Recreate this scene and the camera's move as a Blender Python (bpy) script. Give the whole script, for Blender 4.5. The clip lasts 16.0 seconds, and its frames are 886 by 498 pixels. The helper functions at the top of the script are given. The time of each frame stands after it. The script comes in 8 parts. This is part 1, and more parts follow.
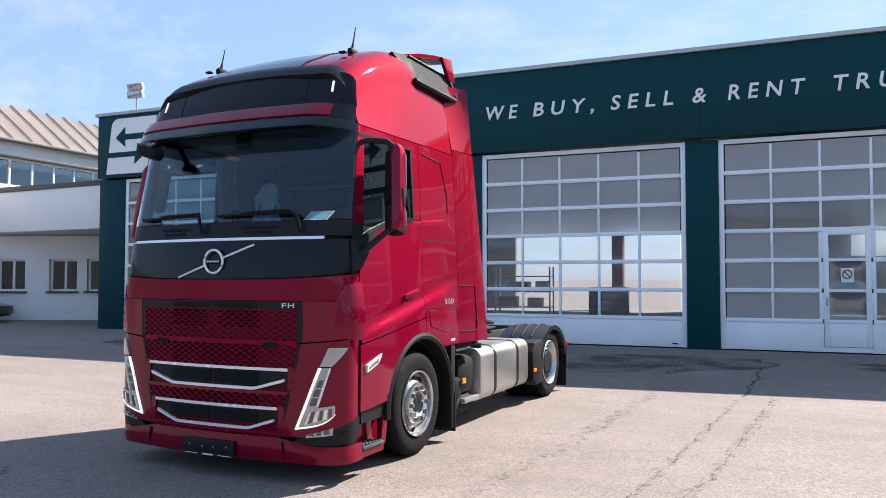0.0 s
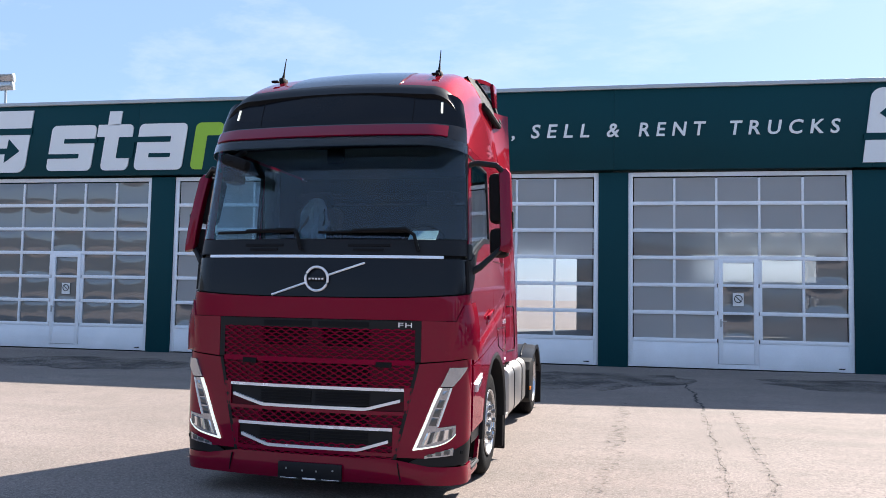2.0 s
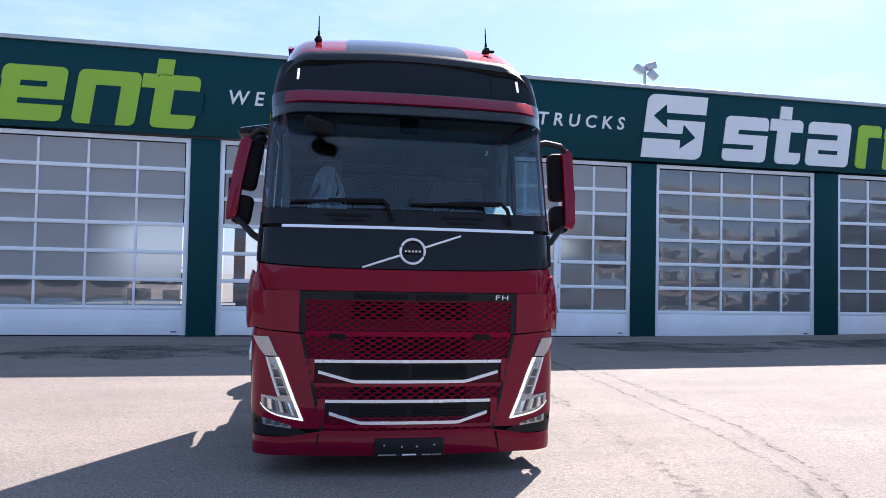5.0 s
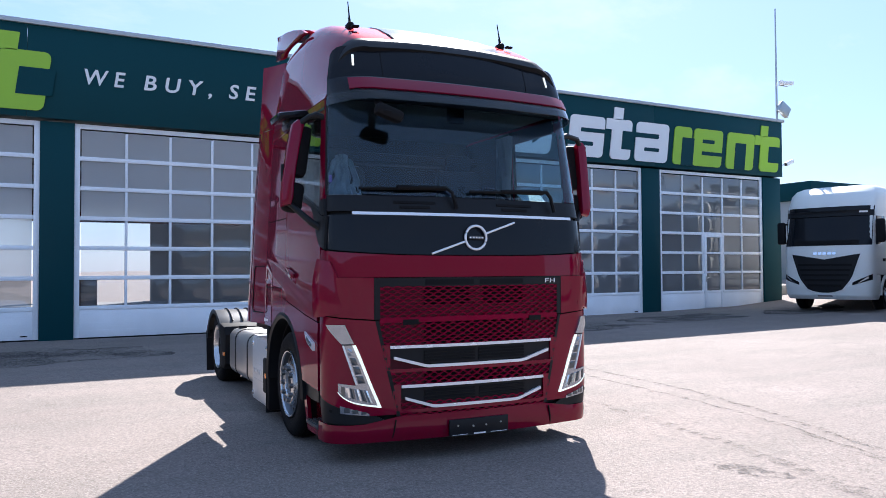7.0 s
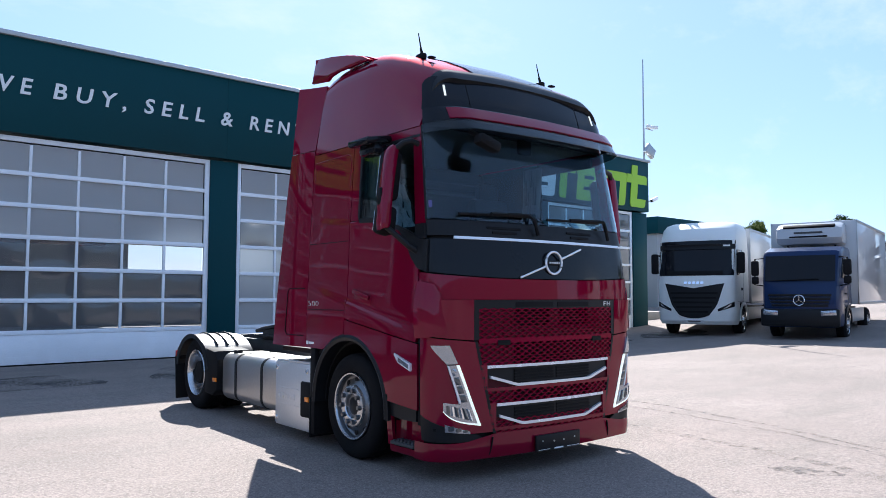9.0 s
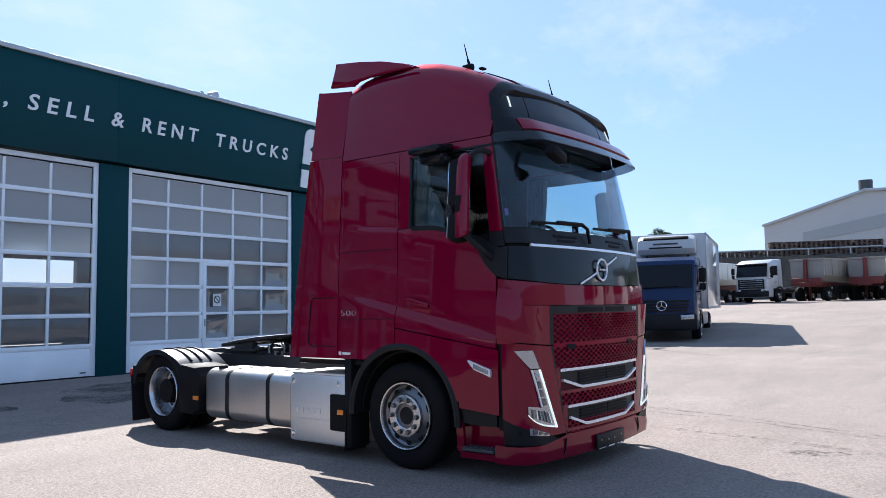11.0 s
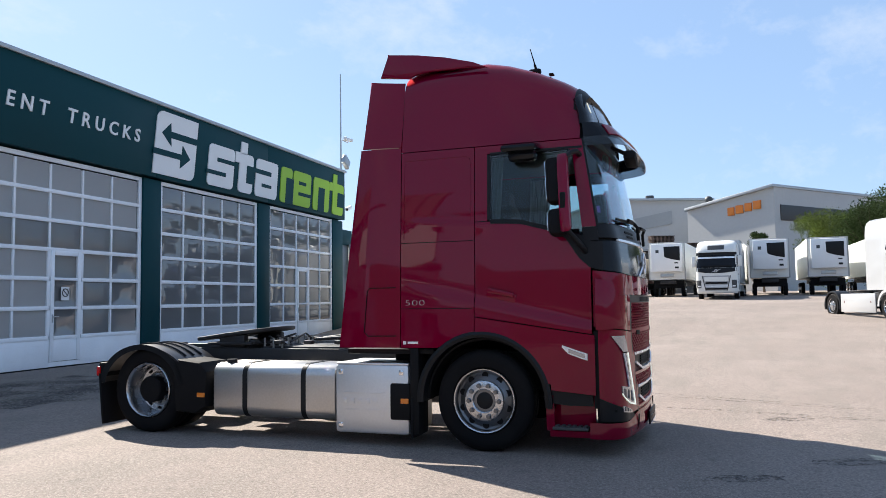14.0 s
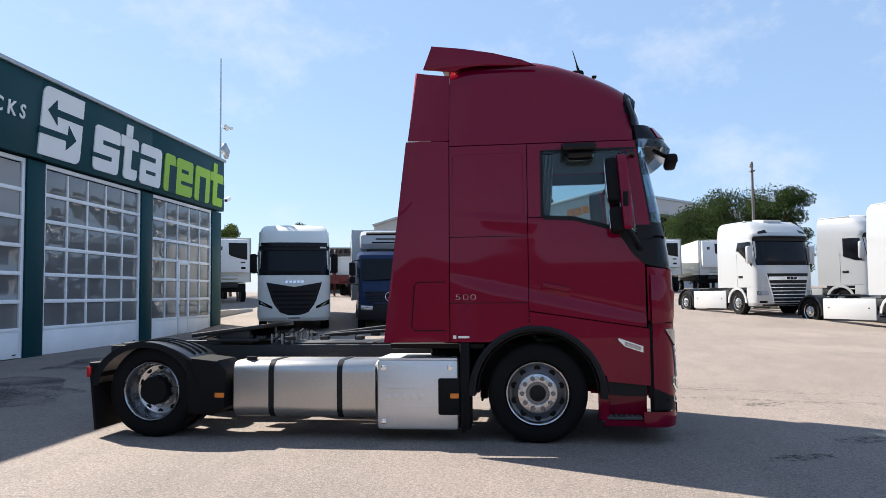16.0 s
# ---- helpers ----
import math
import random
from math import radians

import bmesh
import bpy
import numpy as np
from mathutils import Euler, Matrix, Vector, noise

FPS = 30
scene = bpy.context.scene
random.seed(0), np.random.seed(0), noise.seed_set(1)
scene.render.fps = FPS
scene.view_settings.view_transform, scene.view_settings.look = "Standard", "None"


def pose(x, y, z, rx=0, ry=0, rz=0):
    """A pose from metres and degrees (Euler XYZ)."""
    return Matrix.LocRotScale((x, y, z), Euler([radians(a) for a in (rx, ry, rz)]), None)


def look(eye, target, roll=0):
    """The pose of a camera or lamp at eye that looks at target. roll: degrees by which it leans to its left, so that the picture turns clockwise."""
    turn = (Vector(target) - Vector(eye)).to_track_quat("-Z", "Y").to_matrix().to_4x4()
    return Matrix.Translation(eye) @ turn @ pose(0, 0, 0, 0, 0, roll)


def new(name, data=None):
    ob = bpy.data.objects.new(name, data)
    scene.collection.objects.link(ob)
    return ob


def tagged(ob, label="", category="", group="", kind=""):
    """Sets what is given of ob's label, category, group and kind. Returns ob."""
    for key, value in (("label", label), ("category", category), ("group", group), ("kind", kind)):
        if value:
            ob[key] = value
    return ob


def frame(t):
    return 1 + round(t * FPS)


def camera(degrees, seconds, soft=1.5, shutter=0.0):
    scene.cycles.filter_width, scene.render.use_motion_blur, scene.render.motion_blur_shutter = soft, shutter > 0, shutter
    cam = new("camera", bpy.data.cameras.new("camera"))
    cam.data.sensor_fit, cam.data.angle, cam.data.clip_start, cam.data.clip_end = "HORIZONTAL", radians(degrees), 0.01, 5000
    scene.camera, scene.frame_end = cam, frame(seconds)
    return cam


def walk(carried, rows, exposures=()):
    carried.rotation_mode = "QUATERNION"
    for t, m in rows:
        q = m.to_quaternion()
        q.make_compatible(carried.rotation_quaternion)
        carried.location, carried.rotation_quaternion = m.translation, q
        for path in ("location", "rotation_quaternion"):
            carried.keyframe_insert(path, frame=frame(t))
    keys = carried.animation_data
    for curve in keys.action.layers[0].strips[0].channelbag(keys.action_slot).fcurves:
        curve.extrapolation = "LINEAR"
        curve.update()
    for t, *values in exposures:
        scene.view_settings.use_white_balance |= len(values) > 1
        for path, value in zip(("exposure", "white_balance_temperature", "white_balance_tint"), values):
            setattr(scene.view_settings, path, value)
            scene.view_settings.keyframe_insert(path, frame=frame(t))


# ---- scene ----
cam = camera(60.0, 16.0, soft=0.7)
# the walk: seconds, eye, target, roll
PATH = [
    (0, (0.258, -0.171, 1.565), (-0.523, 1.669, 1.641), 0.0),
    (0.5, (-0.279, -0.429, 1.571), (-0.98, 1.443, 1.643), 0.0),
    (1, (-0.826, -0.707, 1.567), (-1.418, 1.201, 1.658), 0.6),
    (1.5, (-1.354, -0.809, 1.573), (-1.825, 1.131, 1.686), 1.0),
    (2, (-1.925, -0.968, 1.577), (-2.27, 0.998, 1.701), 1.0),
    (2.5, (-2.459, -0.965, 1.561), (-2.689, 1.018, 1.686), 0.8),
    (3, (-3.02, -1.068, 1.561), (-3.129, 0.926, 1.679), 0.7),
    (3.5, (-3.574, -1.04, 1.544), (-3.549, 0.957, 1.65), 0.9),
    (4, (-4.1, -1.039, 1.52), (-3.939, 0.952, 1.613), 1.0),
    (4.5, (-4.574, -1.036, 1.505), (-4.279, 0.94, 1.586), 1.2),
    (5, (-5.102, -0.998, 1.516), (-4.661, 0.951, 1.586), 1.1),
    (5.2, (-5.368, -0.937, 1.505), (-4.861, 0.997, 1.574), 0.8),
    (7.3, (-7.521, -0.341, 1.443), (-6.503, 1.38, 1.499), -0.2),
    (7.5, (-7.699, -0.286, 1.463), (-6.645, 1.413, 1.523), -0.1),
    (8, (-8.183, -0.034, 1.439), (-7.037, 1.604, 1.521), 0.1),
    (8.5, (-8.678, 0.27, 1.426), (-7.446, 1.841, 1.533), 0.3),
    (9, (-9.142, 0.561, 1.415), (-7.827, 2.063, 1.537), 0.1),
    (9.5, (-9.501, 0.89, 1.44), (-8.104, 2.316, 1.572), -0.4),
    (9.7, (-9.683, 1.058, 1.455), (-8.248, 2.446, 1.586), -0.8),
    (11.8, (-11.109, 2.682, 1.357), (-9.395, 3.702, 1.514), -0.3),
    (12, (-11.25, 2.842, 1.361), (-9.517, 3.827, 1.515), -0.3),
    (12.5, (-11.528, 3.238, 1.344), (-9.746, 4.134, 1.489), -0.3),
    (13, (-11.83, 3.71, 1.354), (-9.999, 4.502, 1.488), -0.5),
    (13.5, (-12.055, 4.157, 1.341), (-10.183, 4.848, 1.473), -0.7),
    (14, (-12.166, 4.609, 1.361), (-10.259, 5.198, 1.494), -0.8),
    (14.5, (-12.34, 5.095, 1.375), (-10.402, 5.574, 1.51), -0.8),
    (15, (-12.413, 5.592, 1.377), (-10.452, 5.965, 1.51), -0.8),
    (15.5, (-12.517, 6.161, 1.382), (-10.538, 6.424, 1.509), -0.7),
    (16, (-12.551, 6.684, 1.368), (-10.561, 6.847, 1.486), -0.6),
]
EXPOSURE = [(0.0, 1.42, 6500, 13), (3.0, 1.47, 6400, 13), (5.0, 1.50, 6230, 16), (8.5, 1.42, 6000, 12), (12.0, 1.27, 6250, 11), (14.0, 1.26, 6650, 10), (16.0, 1.26, 6700, 10)]
walk(cam, [(t, look(eye, target, roll)) for t, eye, target, roll in PATH], EXPOSURE)

# ---- light ----
SUN_AZ, SUN_EL = 35.0, 40.5  # degrees from +y towards +x, and above the horizon
world = bpy.data.worlds.new("sky")
scene.world = world
world.use_nodes = True
wn, wl = world.node_tree.nodes, world.node_tree.links
sky = wn.new("ShaderNodeTexSky")
sky.sky_type = "NISHITA"
sky.sun_disc = False
sky.sun_elevation, sky.sun_rotation = radians(SUN_EL), radians(SUN_AZ)
sky.air_density, sky.dust_density, sky.ozone_density = 1.0, 0.5, 3.0
wn["Background"].inputs["Strength"].default_value = 0.078
# a thin bright haze over the whole sky, with faint streaks of high cloud
way, squeeze, streak, veil, cover, hazy = wn.new("ShaderNodeTexCoord"), wn.new("ShaderNodeMapping"), wn.new("ShaderNodeTexNoise"), wn.new("ShaderNodeMapRange"), wn.new("ShaderNodeMix"), wn.new("ShaderNodeMix")
squeeze.inputs["Scale"].default_value, squeeze.inputs["Rotation"].default_value = (1.2, 3.4, 5.0), (0.3, 0.2, 0.7)
streak.inputs["Scale"].default_value, streak.inputs["Detail"].default_value, streak.inputs["Roughness"].default_value = 1.9, 8, 0.64
veil.inputs["From Min"].default_value, veil.inputs["From Max"].default_value, veil.inputs["To Max"].default_value = 0.51, 0.78, 0.55
wl.new(way.outputs["Generated"], squeeze.inputs["Vector"])
wl.new(squeeze.outputs[0], streak.inputs["Vector"])
wl.new(streak.outputs["Fac"], veil.inputs["Value"])
hazy.data_type = cover.data_type = "RGBA"
hazy.inputs["Factor"].default_value, hazy.inputs["B"].default_value = 0.62, (2.2, 3.35, 5.35, 1)
cover.inputs["B"].default_value = (4.9, 5.3, 5.9, 1)
wl.new(sky.outputs["Color"], hazy.inputs["A"])
wl.new(hazy.outputs["Result"], cover.inputs["A"])
wl.new(veil.outputs[0], cover.inputs["Factor"])
wl.new(cover.outputs["Result"], wn["Background"].inputs["Color"])
sun_data = bpy.data.lights.new("sun", "SUN")
sun_data.energy, sun_data.angle, sun_data.color = 5.0, radians(0.55), (1.0, 0.95, 0.87)
sun = new("sun", sun_data)
sun_way = Vector((math.sin(radians(SUN_AZ)) * math.cos(radians(SUN_EL)), math.cos(radians(SUN_AZ)) * math.cos(radians(SUN_EL)), math.sin(radians(SUN_EL))))
sun.matrix_world = look(sun_way * 60, (0, 0, 0))

# ---- materials ----


def mat(name, base, rough=0.5, metal=0.0, vary=0.12, scale=3.0, fine=40.0, bump=0.0, coat=0.0, dirt=None, dirt_amount=0.0, rand=0.0, spec=0.5, rough_vary=0.08, coat_ior=1.5, edge=None):
    """A surface with a broad and a fine variation in colour and gloss, and a fine relief."""
    m = bpy.data.materials.new(name)
    m.use_nodes = True
    n, l = m.node_tree.nodes, m.node_tree.links
    p = n["Principled BSDF"]
    tc = n.new("ShaderNodeTexCoord")
    broad, grain = n.new("ShaderNodeTexNoise"), n.new("ShaderNodeTexNoise")
    broad.inputs["Scale"].default_value, broad.inputs["Detail"].default_value = scale, 5
    grain.inputs["Scale"].default_value, grain.inputs["Detail"].default_value = fine, 3
    l.new(tc.outputs["Object"], broad.inputs["Vector"])
    l.new(tc.outputs["Object"], grain.inputs["Vector"])
    both = n.new("ShaderNodeMath")
    both.operation = "MULTIPLY_ADD"
    both.inputs[1].default_value = 0.6
    half = n.new("ShaderNodeMath")
    half.operation = "MULTIPLY"
    half.inputs[1].default_value = 0.4
    l.new(grain.outputs["Fac"], half.inputs[0])
    l.new(broad.outputs["Fac"], both.inputs[0])
    l.new(half.outputs[0], both.inputs[2])
    ramp = n.new("ShaderNodeMapRange")
    ramp.inputs["From Min"].default_value, ramp.inputs["From Max"].default_value = 0.3, 0.7
    ramp.inputs["To Min"].default_value, ramp.inputs["To Max"].default_value = 1 - vary, 1 + vary
    l.new(both.outputs[0], ramp.inputs["Value"])
    last = ramp.outputs[0]
    if rand:
        info, spread, times = n.new("ShaderNodeObjectInfo"), n.new("ShaderNodeMapRange"), n.new("ShaderNodeMath")
        spread.inputs["To Min"].default_value, spread.inputs["To Max"].default_value = 1 - rand, 1 + rand
        times.operation = "MULTIPLY"
        l.new(info.outputs["Random"], spread.inputs["Value"])
        l.new(spread.outputs[0], times.inputs[0])
        l.new(last, times.inputs[1])
        last = times.outputs[0]
    scaled = n.new("ShaderNodeVectorMath")
    scaled.operation = "SCALE"
    scaled.inputs[0].default_value = base[:3]
    l.new(last, scaled.inputs["Scale"])
    colour = scaled.outputs[0]
    if dirt:
        spots, mix, cut = n.new("ShaderNodeTexNoise"), n.new("ShaderNodeMix"), n.new("ShaderNodeMapRange")
        spots.inputs["Scale"].default_value, spots.inputs["Detail"].default_value = scale * 0.37, 8
        l.new(tc.outputs["Object"], spots.inputs["Vector"])
        cut.inputs["From Min"].default_value, cut.inputs["From Max"].default_value = 0.48, 0.68
        cut.inputs["To Max"].default_value = dirt_amount
        l.new(spots.outputs["Fac"], cut.inputs["Value"])
        mix.data_type = "RGBA"
        l.new(cut.outputs[0], mix.inputs["Factor"])
        l.new(colour, mix.inputs["A"])
        mix.inputs["B"].default_value = (*dirt, 1)
        colour = mix.outputs["Result"]
    l.new(colour, p.inputs["Base Color"])
    gloss = n.new("ShaderNodeMapRange")
    gloss.inputs["From Min"].default_value, gloss.inputs["From Max"].default_value = 0.3, 0.7
    gloss.inputs["To Min"].default_value, gloss.inputs["To Max"].default_value = max(0.0, rough - rough_vary * rough), min(1.0, rough + rough_vary * rough * 2)
    l.new(broad.outputs["Fac"], gloss.inputs["Value"])
    l.new(gloss.outputs[0], p.inputs["Roughness"])
    p.inputs["Metallic"].default_value = metal
    p.inputs["Specular IOR Level"].default_value = spec
    p.inputs["Coat Weight"].default_value = coat
    p.inputs["Coat Roughness"].default_value = 0.03
    p.inputs["Coat IOR"].default_value = coat_ior
    if edge:
        p.inputs["Specular Tint"].default_value = (*edge, 1)
    if bump:
        b = n.new("ShaderNodeBump")
        b.inputs["Strength"].default_value, b.inputs["Distance"].default_value = bump, 0.01
        l.new(grain.outputs["Fac"], b.inputs["Height"])
        l.new(b.outputs["Normal"], p.inputs["Normal"])
    return m


def glow(name, base, strength):
    m = bpy.data.materials.new(name)
    m.use_nodes = True
    p = m.node_tree.nodes["Principled BSDF"]
    p.inputs["Base Color"].default_value = (*base, 1)
    p.inputs["Emission Color"].default_value = (*base, 1)
    p.inputs["Emission Strength"].default_value = strength
    return m


def glass(name, tint, see, rough=0.02, wave=0.0, wave_scale=2.0, ior=1.5, gloss=1.0, dust=0.0, haze=0.0):
    """A thin pane: Fresnel gloss over a tinted clear sheet; haze scatters a share of what comes through."""
    m = bpy.data.materials.new(name)
    m.use_nodes = True
    n, l = m.node_tree.nodes, m.node_tree.links
    n.remove(n["Principled BSDF"])
    clear, shine, mix, face = n.new("ShaderNodeBsdfTransparent"), n.new("ShaderNodeBsdfGlossy"), n.new("ShaderNodeMixShader"), n.new("ShaderNodeLayerWeight")
    power, fres = n.new("ShaderNodeMath"), n.new("ShaderNodeMath")
    clear.inputs["Color"].default_value = (*(c * see for c in tint), 1)
    shine.inputs["Color"].default_value = (gloss, gloss, gloss, 1)
    shine.inputs["Roughness"].default_value = rough
    straight = ((ior - 1) / (ior + 1)) ** 2
    power.operation, fres.operation = "POWER", "MULTIPLY_ADD"
    face.inputs["Blend"].default_value = 0.5
    power.inputs[1].default_value = 4.6
    fres.inputs[1].default_value, fres.inputs[2].default_value = 1 - straight, straight
    l.new(face.outputs["Facing"], power.inputs[0])
    l.new(power.outputs[0], fres.inputs[0])
    l.new(fres.outputs[0], mix.inputs["Fac"])
    through_ = clear.outputs[0]
    if haze:
        spread, blur = n.new("ShaderNodeBsdfRefraction"), n.new("ShaderNodeMixShader")
        spread.inputs["Color"].default_value = (*(c * see for c in tint), 1)
        spread.inputs["Roughness"].default_value, spread.inputs["IOR"].default_value = 0.42, 1.22
        blur.inputs["Fac"].default_value = haze
        l.new(clear.outputs[0], blur.inputs[1])
        l.new(spread.outputs[0], blur.inputs[2])
        through_ = blur.outputs[0]
    l.new(through_, mix.inputs[1])
    l.new(shine.outputs[0], mix.inputs[2])
    last = mix.outputs[0]
    if dust:
        film, over = n.new("ShaderNodeBsdfDiffuse"), n.new("ShaderNodeMixShader")
        film.inputs["Color"].default_value = (0.60, 0.60, 0.60, 1)
        over.inputs["Fac"].default_value = dust
        l.new(last, over.inputs[1])
        l.new(film.outputs[0], over.inputs[2])
        last = over.outputs[0]
    l.new(last, n["Material Output"].inputs["Surface"])
    if wave:
        tc, noi, b, info, add = n.new("ShaderNodeTexCoord"), n.new("ShaderNodeTexNoise"), n.new("ShaderNodeBump"), n.new("ShaderNodeObjectInfo"), n.new("ShaderNodeVectorMath")
        noi.inputs["Scale"].default_value, noi.inputs["Detail"].default_value = wave_scale, 1.5
        ten = n.new("ShaderNodeMath")
        ten.operation = "MULTIPLY"
        ten.inputs[1].default_value = 37.0
        l.new(info.outputs["Random"], ten.inputs[0])
        l.new(tc.outputs["Object"], add.inputs[0])
        l.new(ten.outputs[0], add.inputs[1])
        l.new(add.outputs[0], noi.inputs["Vector"])
        b.inputs["Strength"].default_value, b.inputs["Distance"].default_value = 1.0, wave
        l.new(noi.outputs["Fac"], b.inputs["Height"])
        l.new(b.outputs["Normal"], shine.inputs["Normal"])
    return m


RED = mat("red_metallic_paint", (0.200, 0.0005, 0.0235), 0.60, 0.60, 0.04, 0.8, 300, 0.0, coat=1.0, spec=0.03, coat_ior=1.36, edge=(0.95, 0.10, 0.22))
RED_MESH = mat("red_grille_plastic", (0.21, 0.0012, 0.026), 0.45, 0.35, 0.08, 2, 60, coat=0.35, coat_ior=1.3, spec=0.05, edge=(0.9, 0.06, 0.16))
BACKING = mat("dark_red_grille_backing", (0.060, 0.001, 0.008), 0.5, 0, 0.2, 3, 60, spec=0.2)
BLACK = mat("black_satin_plastic", (0.010, 0.011, 0.013), 0.42, 0, 0.15, 3, 90, 0.03, spec=0.2)
DEEP = mat("black_matt_plastic", (0.005, 0.005, 0.006), 0.7, 0, 0.2, 3, 60, spec=0.2)
INTAKE_MESH = mat("dark_intake_mesh", (0.030, 0.030, 0.030), 0.6, 0.0, 0.9, 110, 260, 0.6, spec=0.1)
GLOSSY = mat("black_gloss_panel", (0.006, 0.007, 0.010), 0.16, 0, 0.1, 2, 50, spec=0.12, coat=0.5, coat_ior=1.28)
CHROME = mat("polished_chrome", (0.80, 0.81, 0.83), 0.12, 1.0, 0.04, 4, 60)
SILVER = mat("satin_silver_trim", (0.80, 0.82, 0.86), 0.25, 0.35, 0.05, 4, 60, coat=0.5)
ALU = mat("brushed_aluminium", (0.52, 0.50, 0.48), 0.36, 0.92, 0.12, 2.0, 45, 0.05)
LOCKER = mat("pale_anodised_aluminium", (0.72, 0.72, 0.72), 0.42, 0.75, 0.06, 2.0, 45, 0.04)
WING_BLACK = mat("black_wing_plastic", (0.016, 0.016, 0.018), 0.36, 0, 0.2, 3, 90, 0.04, spec=0.6)
# rim aluminium again, with the wheel's shade put into a darker colour
RIM_SHADED = mat("shaded_rim_aluminium", (0.17, 0.175, 0.185), 0.34, 0.95, 0.12, 5, 60, 0.03)
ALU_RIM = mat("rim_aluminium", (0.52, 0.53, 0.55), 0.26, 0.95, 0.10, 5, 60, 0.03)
RUBBER = mat("tyre_rubber", (0.007, 0.007, 0.008), 0.75, 0, 0.25, 6, 120, 0.25, dirt=(0.016, 0.015, 0.014), dirt_amount=0.3, spec=0.12)
CHASSIS = mat("dark_chassis_steel", (0.022, 0.022, 0.024), 0.55, 0.2, 0.3, 4, 70, 0.1)
AMBER = mat("amber_lamp_plastic", (0.75, 0.20, 0.01), 0.25, 0, 0.05, 5, 60, coat=0.5)
REDLAMP = mat("red_lamp_plastic", (0.55, 0.01, 0.01), 0.2, 0, 0.05, 5, 60, coat=0.6)
LAMP = mat("clear_lamp_unit", (0.36, 0.38, 0.42), 0.16, 0.75, 0.15, 12, 70, coat=0.8)
DRL = glow("daylight_strip", (0.93, 0.95, 0.84), 0.24)
VISOR = glass("smoked_visor_plastic", (0.80, 0.86, 0.90), 0.55, 0.08, ior=1.45)
WHITE_BAR = mat("white_print", (0.80, 0.80, 0.80), 0.5, 0, 0.03)
SCREEN_GLASS = glass("tinted_windscreen", (0.78, 0.92, 1.0), 0.90, 0.0, ior=1.43)
SIDE_GLASS = glass("side_window_glass", (0.86, 0.95, 0.96), 0.90, 0.0, ior=1.4)
CABIN = mat("dark_cab_lining", (0.018, 0.019, 0.021), 0.7, 0, 0.2, 3, 60, 0.05, spec=0.2)
SEAT = mat("dark_seat_fabric", (0.018, 0.018, 0.021), 0.85, 0, 0.2, 5, 90, 0.15)
FILM = mat("clear_plastic_seat_cover", (0.45, 0.48, 0.52), 0.2, 0, 0.25, 9, 25, 0.6)
PALE = mat("pale_papers", (0.70, 0.74, 0.66), 0.6, 0, 0.1, 8, 50)
# pale headliner coloured near black, so the dimness inside the cab is in its colour
LINING = mat("darkened_headliner", (0.06, 0.06, 0.06), 0.9, 0, 0.1, 4, 60, 0.1)
LENS = mat("smoked_lamp_lens", (0.08, 0.085, 0.09), 0.10, 0.3, 0.2, 14, 60, coat=0.8)
CURTAIN = mat("grey_curtain", (0.14, 0.15, 0.15), 0.85, 0, 0.15, 6, 60, 0.1)
CURTAIN_WHITE = mat("white_net_curtain", (0.70, 0.70, 0.68), 0.85, 0, 0.1, 6, 60, 0.1)
GREEN = mat("dark_green_cladding", (0.0016, 0.044, 0.054), 0.5, 0, 0.12, 0.35, 30, 0.02, dirt=(0.004, 0.056, 0.066), dirt_amount=0.35, spec=0.14)
COPING = mat("grey_metal_coping", (0.42, 0.44, 0.45), 0.45, 0.6, 0.1, 1, 30)
SIGN_WHITE = mat("white_sign_face", (0.80, 0.80, 0.79), 0.5, 0, 0.04, 1, 30)
SIGN_LIME = mat("lime_sign_face", (0.30, 0.52, 0.03), 0.5, 0, 0.05, 1, 30)
DOOR_WHITE = mat("white_door_section", (0.86, 0.88, 0.91), 0.45, 0, 0.08, 1.5, 40, 0.02, dirt=(0.74, 0.76, 0.78), dirt_amount=0.35)
PANE = glass("door_pane_acrylic", (0.84, 0.86, 0.88), 0.95, 0.05, wave=0.008, wave_scale=2.6, ior=1.7, gloss=0.97, dust=0.27, haze=0.6)
PANE_CLEAR = glass("clear_door_pane", (0.86, 0.88, 0.90), 0.92, 0.01, wave=0.004, wave_scale=2.2, ior=1.7, gloss=0.9, dust=0.16)
PANE_WAVY = glass("wavy_door_pane", (0.70, 0.72, 0.74), 0.45, 0.03, wave=0.007, wave_scale=2.0, ior=2.2, gloss=0.95, dust=0.24)
PANE_DULL = glass("dusty_door_pane", (0.78, 0.80, 0.82), 0.95, 0.20, wave=0.006, wave_scale=1.5, ior=1.6, gloss=0.9, dust=0.54, haze=0.85)
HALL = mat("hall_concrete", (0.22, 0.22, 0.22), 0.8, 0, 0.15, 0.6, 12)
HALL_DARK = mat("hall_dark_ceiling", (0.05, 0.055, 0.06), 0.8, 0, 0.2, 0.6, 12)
STUCCO = mat("white_render_wall", (0.82, 0.82, 0.81), 0.9, 0, 0.05, 0.6, 60, 0.1, dirt=(0.6, 0.58, 0.54), dirt_amount=0.3)
ROOF_METAL = mat("brown_sheet_roof", (0.20, 0.165, 0.145), 0.5, 0.3, 0.12, 0.8, 20)
DARK_TRIM = mat("dark_grey_trim", (0.045, 0.048, 0.05), 0.5, 0, 0.1)
WIN_GLASS = glass("window_glass", (0.8, 0.88, 0.92), 0.5, 0.0, ior=1.6)
WHITE_PAINT = mat("white_truck_paint", (0.44, 0.45, 0.46), 0.3, 0, 0.04, 1, 40, coat=0.8)
